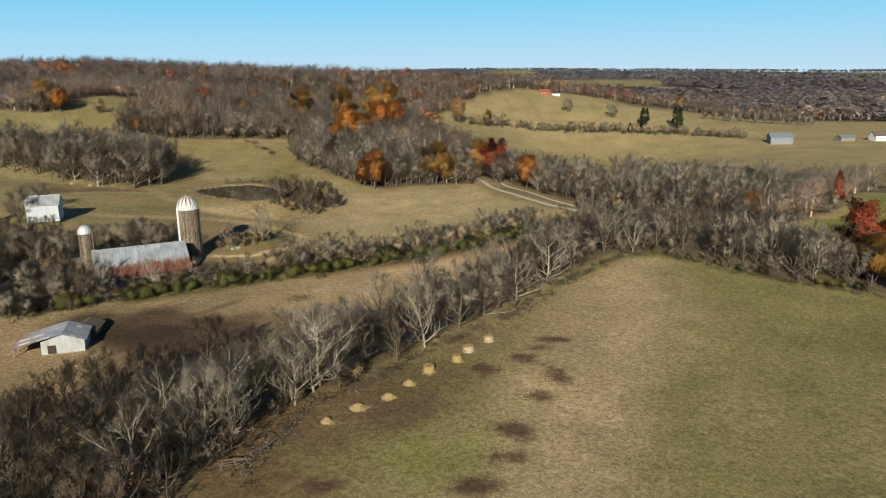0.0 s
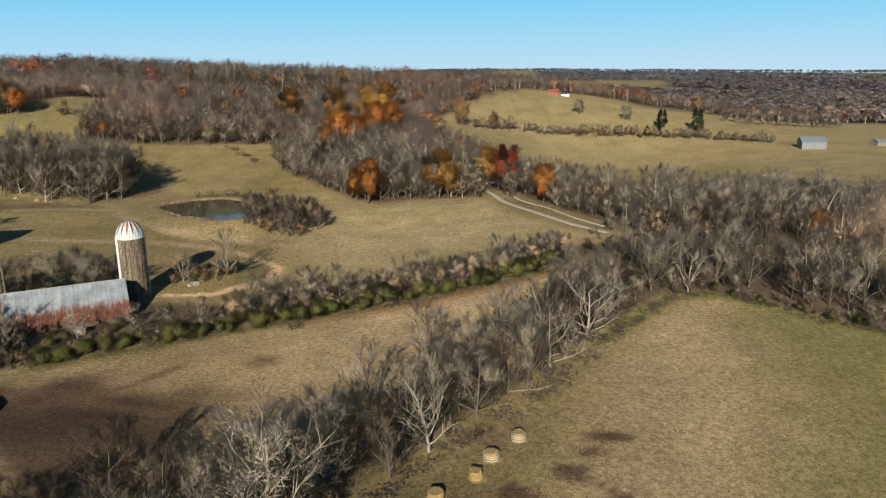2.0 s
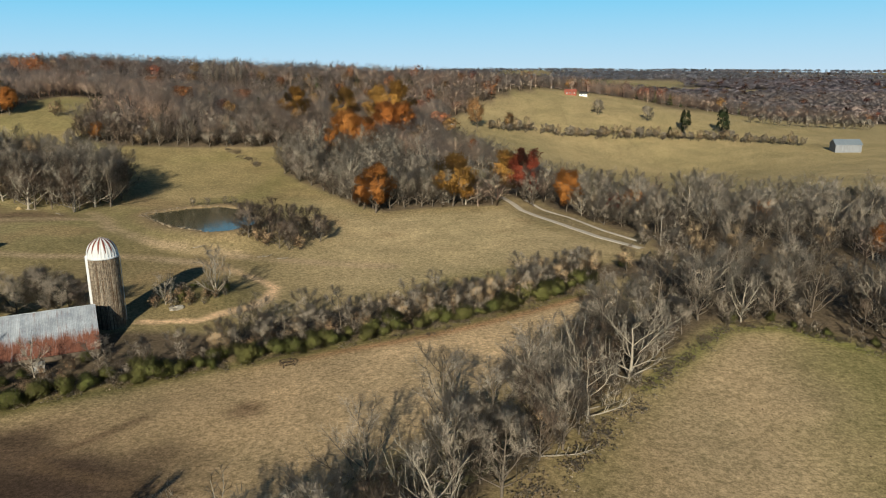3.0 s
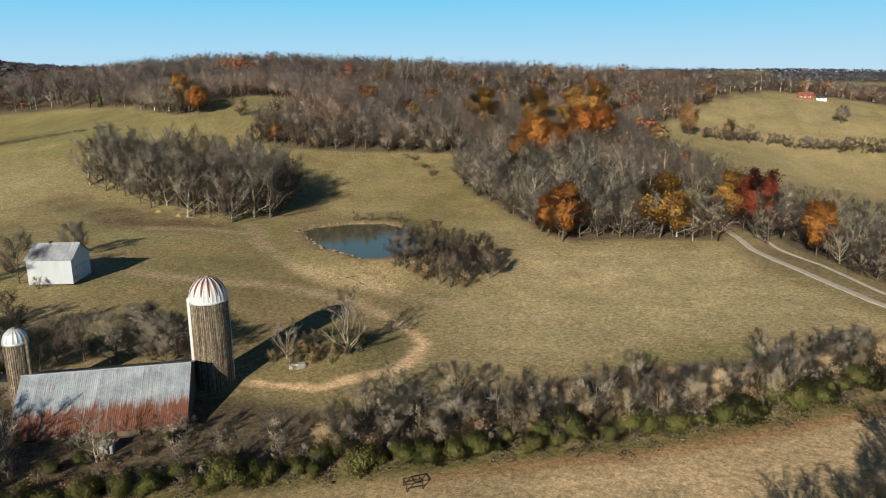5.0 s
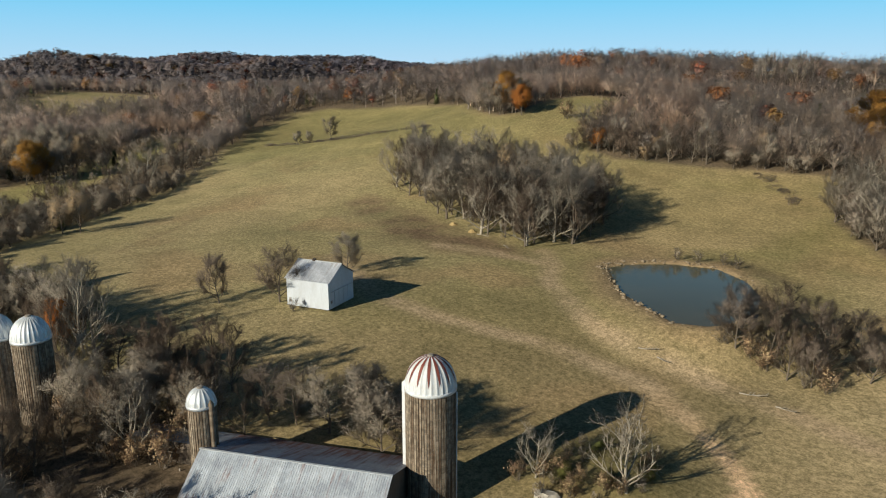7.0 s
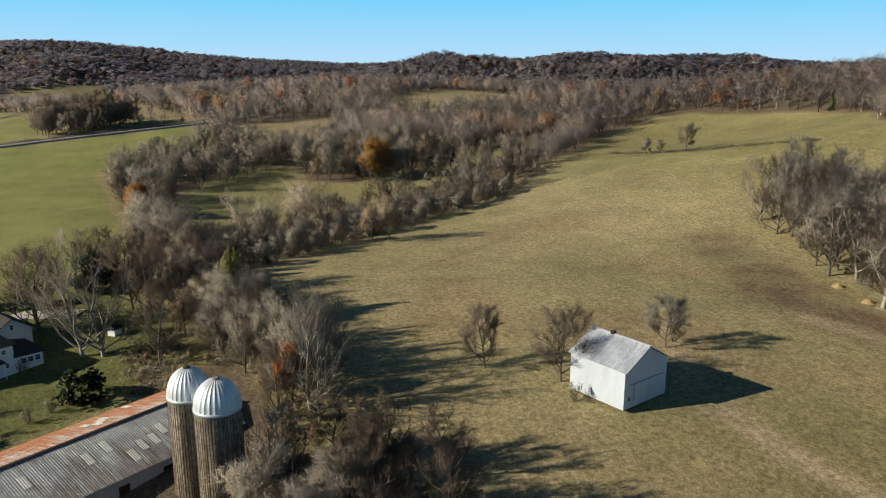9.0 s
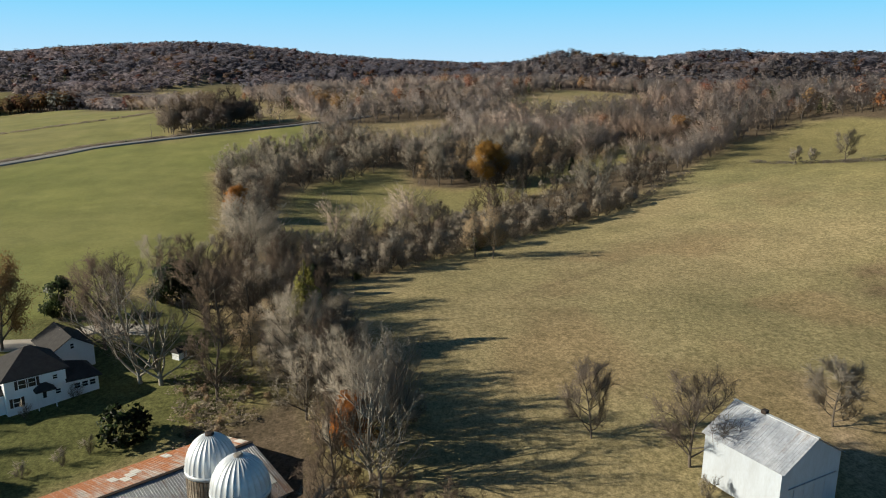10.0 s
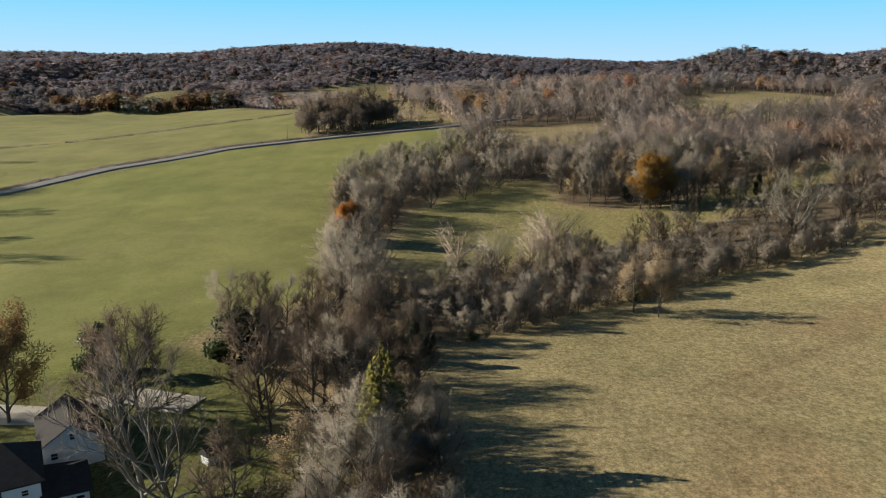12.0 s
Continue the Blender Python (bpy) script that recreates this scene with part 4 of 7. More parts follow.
# hedge between the middle field and the pasture
HEDGE = [(-110, 163), (-96, 169), (-80, 178), (-65, 188), (-47, 199), (-25, 210), (0, 222), (20, 234), (34, 246)]
scatter_line(HEDGE, 4.6, 1.9, ["green_shrub"], 0.45, 1.35, 0.4)
scatter_line(HEDGE, 3.6, 2.4, ["shrub", "russet", "shrub"], 0.55, 0.95, 1.5)
scatter_line([(-110, 168), (-96, 174), (-84, 181)], 8.0, 2.0, ["shrub", "small", "russet", "green_shrub"], 0.8, 1.2, 3.0)
scatter_line([(-70, 189), (-47, 200)], 5.0, 4.5, ["thicket", "shrub", "thicket"], 0.5, 0.8, 3.0)
scatter_line([(-47, 199), (-25, 210), (0, 222), (20, 234), (34, 246)], 8.0, 2.4, ["shrub", "thicket", "small", "russet", "thicket"], 0.65, 0.95, 5.0)
scatter_line([(-25, 210), (0, 222), (20, 234), (38, 250)], 7.0, 3.4, ["thicket", "tan_tree", "woodland", "thicket"], 0.5, 0.8, 7.0)
put("tan_tree", 6, 232, 7, "small tree thick with pale tan leaves in the hedge"), put("tan_tree", 10, 233, 6), put("tan_tree", -8, 224, 6.5), put("tan_tree", 19, 240, 7), put("tan_tree", -22, 217, 5)
for x, y, h in ((14, 233, 6.5), (24, 241, 7.5), (29, 244, 6), (33, 248, 7), (-3, 226, 5.5), (3, 228, 6), (-14, 220, 5.5)):
    put("tan_tree", x, y, h)
scatter_line([(-50, 200), (-25, 213), (0, 226), (24, 240)], 8.0, 7.0, ["tan_tree", "small"], 0.5, 0.8, 4.0)
scatter_line([(-46, 206), (-30, 216)], 8.0, 3.2, ["shrub", "thicket"], 0.7, 1.0, 6.0)
# round the barns
put("pale", -59, 233, 12.5, "bare spreading tree on a bank beside the farm track"), put("pale", -70, 229, 8), put("green_shrub", -67, 231, 2.4)
for x, y, h in ((-88, 218, 10), (-93, 220, 11), (-98, 217, 10), (-103, 215, 9), (-85, 222, 9), (-90, 224, 8), (-96, 223, 9), (-107, 213, 9)):
    put("brown" if h < 10 else "small", x, y, h)
for x, y, h in ((-118, 184, 11), (-112, 206, 10), (-120, 209, 9), (-126, 204, 9), (-106, 208, 8)):
    put("dark", x, y, h)
scatter_area([(-128, 192), (-106, 190), (-106, 204), (-128, 206)], 22, ["russet", "russet", "shrub", "small"], 0.9, 1.4, 2.4)
scatter_area([(-140, 204), (-108, 206), (-114, 216), (-142, 214)], 10, ["russet", "dark"], 0.6, 0.9, 3.0)
put("brown", -151, 231, 10, "bare round-crowned tree in the pasture"), put("brown", -142.5, 240, 11.5, "bare tree against the white barn"), put("shrub", -136.5, 239, 3.4), put("small", -147, 262, 9, "bare spreading tree behind the white barn")
scatter_area([(-74, 226), (-66, 224), (-56, 229), (-54, 240), (-62, 246), (-72, 238)], 24, ["shrub", "russet", "shrub", "green_shrub"], 0.45, 0.8, 1.6)
# thicket between the silos, in front of the old barn
THICKET = [(-150, 199), (-144, 206), (-132, 212), (-118, 207), (-110, 200), (-108, 192), (-114, 184), (-124, 182), (-128, 194), (-140, 197)]
scatter_area(THICKET, 12, ["dark", "dark", "pale"], 0.65, 0.95, 5.0)
scatter_area(THICKET, 18, ["shrub", "russet"], 0.7, 1.1, 2.4)
put("pale", -92, 187, 10), put("pale", -89, 180, 9), put("pale", -79, 190, 8)
scatter_area([(-128, 178), (-100, 158), (-92, 166), (-84, 178), (-98, 186), (-112, 190)], 40, ["shrub", "small", "russet", "dark", "shrub"], 0.7, 1.05, 2.6)
scatter_area([(-92, 178), (-70, 190), (-62, 200), (-70, 202), (-90, 188)], 9, ["shrub", "green_shrub", "russet"], 0.45, 0.75, 2.2)
# pond
for x, y, h in ((-60, 286, 13), (-65, 283, 11), (-56, 283, 12), (-51, 289, 13), (-48, 296, 11), (-61, 293, 12), (-56, 298, 10), (-67, 290, 9), (-52, 283, 10), (-45, 291, 9)):
    put("dark" if h > 11 else "brown", x, y, h * 0.92, "bare grey tree of a thicket beside the pond")
scatter_area([(-68, 280), (-48, 282), (-44, 296), (-60, 300)], 12, ["shrub", "russet"], 0.8, 1.2, 2.0)
for x, y in ((-94, 333), (-99, 332), (-88, 334), (-84, 333)):
    put("shrub", x, y, 4)
# grove in the pasture
GROVE = [(-212, 334), (-186, 325), (-152, 312), (-130, 312), (-124, 328), (-131, 350), (-150, 362), (-180, 362), (-205, 352)]
scatter_area(GROVE, 62, ["big", "big", "dark", "big", "pale"], 0.98, 1.3, 4.4)
scatter_area(GROVE, 52, ["dark"], 0.95, 1.4, 4.0)
put("tan_tree", -160, 340, 19)
# wood edge north of the pasture
scatter_line([(-178, 400), (-160, 408), (-143, 420), (-116, 433), (-84, 446)], 10, 3.4, ["dark", "big", "dark", "small"], 0.7, 1.0, 5)
scatter_line([(-190, 440), (-178, 408), (-150, 414)], 6, 4, ["russet", "tan_tree", "dark"], 0.6, 0.9, 3)
scatter_line([(-218, 430), (-230, 420), (-246, 426)], 6, 3.5, ["big", "dark", "big"], 0.8, 1.1, -5)
scatter_line([(-78, 412), (-84, 395), (-63, 369), (-44, 342), (-31, 327), (-11, 334), (17, 344), (22, 336)], 9, 3.2, ["dark", "big", "big", "small"], 0.65, 0.95, 6)
put("orange", -31, 328, 17, "round orange tree at the corner of the wood"), put("orange", -36, 333, 12), put("gold", -3, 338, 19), put("gold", 1, 341, 15), put("red", 25, 352, 19), put("gold", 17, 356, 18), put("orange", 39, 332, 15)
put("orange", -54, 428, 22), put("orange", -61, 421, 15), put("orange", -47, 431, 19), put("gold", -36, 490, 28), put("gold", -44, 491, 25), put("gold", -66, 494, 22), put("orange", -40, 470, 20), put("orange", -30, 474, 20), put("gold", -96, 500, 20), put("gold", -92, 488, 15), put("tan_tree", -4, 352, 17)
put("orange", -220, 426, 13), put("maple", -226, 427, 16), put("gold", -232, 431, 17), put("russet", -200, 432, 9), put("orange", -170, 410, 9), put("tan_tree", -150, 422, 10), put("tan_tree", -120, 446, 12)
put("orange", 62, 320, 9), put("orange", 57, 312, 10), put("red", 54, 316, 9), put("orange", 96, 300, 9), put("orange", 101, 306, 8)
scatter_line([(38, 334), (46, 316), (53, 296), (60, 284)], 5, 3.2, ["tan_tree", "small", "big", "small", "big"], 0.5, 0.85, 4)
scatter_line([(50, 282), (70, 262), (96, 250)], 12, 3, ["small", "big", "tan_tree", "shrub", "small"], 0.5, 0.85, 2)
# belt beyond the cattle field
EAST_BELT = [(50, 212), (66, 213), (82, 197), (95, 191), (114, 182), (150, 170), (160, 200), (110, 216), (92, 232), (66, 244), (46, 240), (40, 230)]
scatter_area(EAST_BELT, 84, ["big", "big", "small", "pale", "dark"], 0.6, 0.95, 3.6)
scatter_line([(53, 211), (66, 212), (81, 196), (94, 190), (113, 181)], 4, 2.4, ["green_shrub", "shrub", "shrub"], 0.5, 0.9, 2)
put("red", 121, 200, 20), put("red", 127, 196, 18), put("gold", 115, 187, 14), put("gold", 119, 184, 12), put("orange", 124, 186, 11), put("orange", 112, 259, 10), put("orange", 116, 262, 9), put("column", 158, 286, 15)
for x, y in ((146, 268), (150, 300), (160, 312), (138, 296), (168, 300)):
    put("small", x, y, 9)
put("cedar", 150, 330, 10), put("pine", 143, 334, 11), put("cedar", 162, 332, 8)
# woods on both sides of the gravel lane
LANE_WOOD = [(44, 312), (56, 290), (100, 262), (112, 252), (128, 262), (146, 290), (150, 326), (100, 338), (64, 352), (34, 392), (16, 408), (28, 384), (34, 350)]
scatter_area(LANE_WOOD, 150, ["woodland", "thicket", "woodland", "thicket", "tan_tree", "woodland", "pale"], 0.65, 1.05, 5.4)
CORNER_WOOD = [(-82, 400), (-60, 370), (-42, 343), (-29, 328), (-11, 335), (14, 341), (12, 364), (-10, 370), (-13, 406), (-34, 432), (-78, 438)]
scatter_area(CORNER_WOOD, 90, ["woodland", "woodland", "thicket", "woodland", "pale"], 0.8, 1.15, 5.4)
# far pines and hedge in the north fields
put("pine", 173, 626, 18), put("pine", 200, 622, 21), put("cedar", 156, 606, 9), put("cedar", 165, 606, 8), put("maple", 14, 574, 19), put("maple", 36, 585, 12), put("tan_tree", 50, 592, 10), put("tan_tree", 42, 588, 9), put("orange", 8, 455, 9)
scatter_line([(20, 578), (60, 595), (89, 598), (140, 604), (190, 600), (240, 578)], 7, 1.9, ["small", "shrub", "tan_tree", "shrub", "small"], 0.6, 1.0)
scatter_line([(245, 687), (268, 680), (310, 692), (358, 705)], 8, 7, ["small"], 0.9, 1.4)
for x, y in ((112, 655), (150, 648)):
    put("small", x, y, 12)
# tall trees that stand out on the wooded ridge
put("big", -182, 621, 25, "tall bare tree standing out on a wooded ridge"), put("big", -169, 638, 24), put("big", -167, 662, 21)
# tree lines west of the pasture
WEST_BELT = [(-262, 192), (-290, 228), (-317, 252), (-346, 282), (-366, 330), (-336, 340), (-298, 301), (-283, 273), (-270, 251), (-254, 231), (-241, 213), (-230, 201)]
scatter_area([p for p in WEST_BELT if p[0] > -300], 82, ["woodland", "thicket", "dark", "thicket"], 0.48, 0.78, 4.0)
scatter_area([(-290, 228), (-317, 252), (-346, 282), (-366, 330), (-336, 340), (-298, 301), (-283, 273)], 56, ["woodland", "thicket", "dark", "thicket"], 0.5, 0.82, 4.4)
scatter_line([(-232, 202), (-241, 214), (-254, 232), (-270, 252), (-283, 274), (-298, 302)], 4, 2.6, ["shrub", "small", "green_shrub", "shrub", "shrub", "small"], 0.6, 1.0, -1)
put("tan_tree", -247, 241, 13, "broad tree with withered russet leaves at the field edge"), put("tan_tree", -250, 237, 11), put("pale", -304, 290, 19, "tall pale sycamore with a few tan leaves"), put("gold", -352, 264, 17, "round golden maple on a wooded rise"), put("gold", -356, 268, 15)
MIDDLE_BELT = [(-228, 157), (-258, 175), (-306, 168), (-391, 154), (-452, 208), (-400, 238), (-392, 230), (-342, 187), (-294, 180), (-262, 187), (-235, 197)]
scatter_area(MIDDLE_BELT, 126, ["woodland", "thicket", "dark", "woodland", "woodland", "big"], 0.68, 0.98, 4.6)
RISE_WOOD = [(-352, 246), (-362, 234), (-394, 236), (-420, 262), (-424, 300), (-400, 330), (-384, 306), (-362, 280), (-349, 264)]
scatter_area(RISE_WOOD, 70, ["woodland", "woodland", "woodland", "thicket", "tan_tree"], 0.75, 1.15, 5.8)
put("orange", -303, 172, 11), put("orange", -308, 171, 9), put("pale", -252, 184, 15), put("pale", -258, 180, 15)
scatter_line([(-366, 326), (-347, 284), (-347, 264), (-372, 241), (-394, 238)], 5, 4.5, ["dark", "big", "tan_tree", "cedar", "tan_tree"], 0.6, 0.95, -4)
# farmhouse garden
put("maple", -202, 142, 16, "full tree with russet-gold leaves beside the driveway"), put("magnolia", -217, 147, 9), put("magnolia", -222, 167, 10), put("cedar", -226, 170, 9)
# dark-twigged kinds here put the garden trees' shade into their colour
put("garden", -184, 169, 19, "tall bare maple with spreading limbs in the garden"), put("garden", -182.5, 172.5, 18), put("dark", -199, 160, 17), put("dark", -206, 158, 15)
put("dark", -175, 182, 14, "dark bare tree at the garden edge"), put("dark", -196, 180, 15), put("dark", -201, 184, 13), put("dark", -206, 176, 15)
put("olive", -190, 195, 17), put("small", -187, 193, 12), put("cedar", -222, 196, 8), put("cedar", -226, 198, 7)
put("orange", -153, 201, 9, "small tree with bright orange leaves by the barn"), put("tan_tree", -186, 186, 9), put("pale", -149, 203, 16), put("big", -156, 206, 15), put("big", -164, 201, 14), put("dark", -170, 198, 13)
scatter_area([(-150, 199), (-180, 190), (-215, 182), (-232, 160), (-236, 196), (-200, 200), (-160, 210)], 46, ["big", "dark", "small", "dark", "tan_tree"], 0.6, 0.95, 4)
scatter_area([(-166, 178), (-182, 176), (-186, 184), (-172, 190), (-160, 186)], 14, ["russet"], 0.25, 0.4, 2.0)
scatter_area([(-150, 199), (-180, 190), (-200, 200), (-160, 210)], 22, ["russet", "shrub", "small"], 0.8, 1.2, 2.5)
for x, y, h in ((-166, 171, 5.5), (-152, 150, 3.6), (-158, 154, 4.2)):
    put("bush", x, y, h)
for x, y in ((-162, 164), (-164, 167), (-160, 160), (-170, 170), (-149, 144), (-178, 147), (-181, 160), (-176, 155)):
    put("shrub", x, y, 3)
# unseen tall trees added south of the house to shade its garden
put("big", -194, 121, 17), put("big", -182, 125, 16), put("dark", -170, 130, 14), put("big", -159, 128, 15), put("dark", -204, 118, 14)
# trees kept out of view, placed by the shade that falls on the green field
for x, y in ((-474.8, -52), (-347.0, 30), (-312.7, 40.4), (-291.3, 65.4)):
    put("big", x, y, 17)
# lone trees on the western rise
put("small", -309, 388, 11, "lone bare tree on the grassy rise"), put("small", -318, 374, 7), put("small", -314, 378, 6)
# dark grove beside the country road
scatter_area([(-520, 112), (-536, 104), (-562, 116), (-568, 150), (-546, 160), (-528, 140)], 40, ["brown", "brown", "dark"], 1.35, 1.8, 3.6)
scatter_area(SCRUB, 26, ["small", "dark", "tan_tree", "russet"], 0.7, 1.0, 9)

# ---- woods that nobody could count ----


def brush_shape(r, n, w):
    """Triangles of one low clump of weeds, 1 high: (vertices, tone and direction of each)."""
    tri, tone, way = [], [], []
    c = np.array([0, 0, 0.3])
    for i in range(n):
        v = r.normal(size=3)
        v /= np.linalg.norm(v)
        v[2] = v[2] * 0.8 + 0.25
        tip = c + v * np.array([0.50, 0.50, 0.38]) * r.uniform(0.6, 1.0)
        d = v * 0.8 + np.array([0, 0, 0.75]) + r.normal(0, 0.28, 3)
        d = d / np.linalg.norm(d) * r.uniform(0.055, 0.12)
        side = np.cross(d, r.normal(size=3))
        side = side / (np.linalg.norm(side) + 1e-6) * w * r.uniform(0.6, 1.4)
        # shade low in the clump is painted in: tone falls towards the foot
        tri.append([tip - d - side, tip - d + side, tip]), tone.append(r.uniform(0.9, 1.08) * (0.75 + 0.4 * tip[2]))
        out = v + r.normal(0, 0.25, 3)
        out = out / np.linalg.norm(out) + np.array([0, 0, 3.5])
        way.append(out / np.linalg.norm(out))
    return np.array(tri), np.array(tone), np.array(way)


def bare_shape(r, n, w):
    """Triangles of one bare tree of the woods, 1 high: trunk, limbs and long fine twigs towards the round outline of its crown."""
    tri, tone, way = [], [], []

    def blade(root, tip, half, shade, out):
        d = tip - root
        side = np.cross(d, r.normal(size=3))
        side = side / (np.linalg.norm(side) + 1e-6) * half
        tri.append([root - side, root + side, tip]), tone.append(shade), way.append(out / np.linalg.norm(out))

    top = np.array([r.uniform(-0.05, 0.05), r.uniform(-0.05, 0.05), 0.82])
    for k in range(2):
        a = np.array([math.cos(k * 1.6), math.sin(k * 1.6), 0]) * 0.013
        tri.append([-a, a, top]), tone.append(0.95), way.append(np.array([0, -1.0, 0.2]))
    limbs = []
    for k in range(max(9, n // 16)):
        zt = r.uniform(0.40, 0.9)
        rad = 0.37 * math.sqrt(max(0.05, 1 - ((zt - 0.58) / 0.44) ** 2)) * r.uniform(0.6, 1.1)
        t = 2.4 * k + r.uniform(-0.5, 0.5)
        tip = np.array([math.cos(t) * rad, math.sin(t) * rad, zt])
        root = top * (zt * r.uniform(0.35, 0.62))
        limbs.append((root, tip))
        blade(root, tip, 0.0055, 1.05, tip - np.array([0, 0, 0.45]) + np.array([0, 0, 0.15]))
    for i in range(n):
        root, tip = limbs[i % len(limbs)]
        p = root + (tip - root) * r.uniform(0.3, 1.0) + r.normal(0, 0.028, 3)
        d = (p - np.array([0, 0, 0.38])) * np.array([1.5, 1.5, 1.0]) + np.array([0, 0, 0.07]) + r.normal(0, 0.24, 3)
        d = d / np.linalg.norm(d) * r.uniform(0.07, 0.17)
        end = p + d
        out = (end - np.array([0, 0, 0.48])) / np.array([0.4, 0.4, 0.42])
        out = out / np.linalg.norm(out) + r.normal(0, 0.16, 3) + np.array([0, 0, 0.35])
        # lower twigs get a darker tone, painting in the crown's inner shade
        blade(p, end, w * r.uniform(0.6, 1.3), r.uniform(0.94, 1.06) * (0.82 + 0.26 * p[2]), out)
    return np.array(tri), np.array(tone), np.array(way)


def leafy_shape(r, n, s, cone=False, rise=0.3):
    tri, tone, way = [], [], []
    a = np.array([0.02, 0, 0])
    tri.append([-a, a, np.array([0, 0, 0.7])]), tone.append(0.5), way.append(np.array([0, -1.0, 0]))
    lobes = [np.array([math.cos(2.1 * k) * 0.14, math.sin(2.1 * k) * 0.14, r.uniform(0.48, 0.74)]) for k in range(5)]
    for i in range(n):
        v = r.normal(size=3)
        v /= np.linalg.norm(v)
        if cone:
            z = r.uniform(0.05, 1)
            p = np.array([v[0] * 0.24 * (1 - z), v[1] * 0.24 * (1 - z), z])
        else:
            p = lobes[i % 5] + v * np.array([0.22, 0.22, 0.27]) * r.uniform(0.6, 1.0)
        out = (p - np.array([0, 0, 0.45])) / np.array([0.3, 0.3, 0.42])
        out = out / np.linalg.norm(out) + r.normal(0, 0.1, 3) + np.array([0, 0, rise])
        out /= np.linalg.norm(out)
        # each clump lies along the crown's surface
        q = r.normal(size=(3, 3)) * s * 1.25
        q -= 0.75 * (q @ out)[:, None] * out
        if np.dot(np.cross(q[1] - q[0], q[2] - q[0]), out) < 0:
            q = q[::-1]
        tri.append([p + q[0], p + q[1], p + q[2]]), tone.append(r.uniform(0.93, 1.06)), way.append(out)
    return np.array(tri), np.array(tone), np.array(way)


WEST_LINE = [(-236, 196), (-252, 212), (-270, 232), (-290, 258), (-318, 290), (-350, 326), (-400, 372)]
MIDDLE_LINE = [(-228, 170), (-262, 180), (-306, 174), (-340, 176), (-391, 190), (-430, 222)]
GREYS = np.array([(0.20, 0.172, 0.148), (0.165, 0.143, 0.126), (0.22, 0.192, 0.166), (0.19, 0.152, 0.122), (0.155, 0.137, 0.124), (0.21, 0.172, 0.136)])
FALLS = np.array([(0.105, 0.046, 0.018), (0.11, 0.066, 0.024), (0.085, 0.034, 0.022), (0.10, 0.066, 0.036), (0.10, 0.046, 0.024)])


def stature(x, y):
    """Tree lines between the western fields are lower than the woods."""
    belt = np.maximum(smooth(14, 4, line_distance(WEST_LINE, x, y)), smooth(18, 8, line_distance(MIDDLE_LINE, x, y)))
    # trees before the glade are lowered so that the camera sees over them
    belt = np.maximum(belt, 0.8 * smooth(40, 20, line_distance([(-405, 215), (-455, 246)], x, y)))
    return 1 - 0.42 * belt


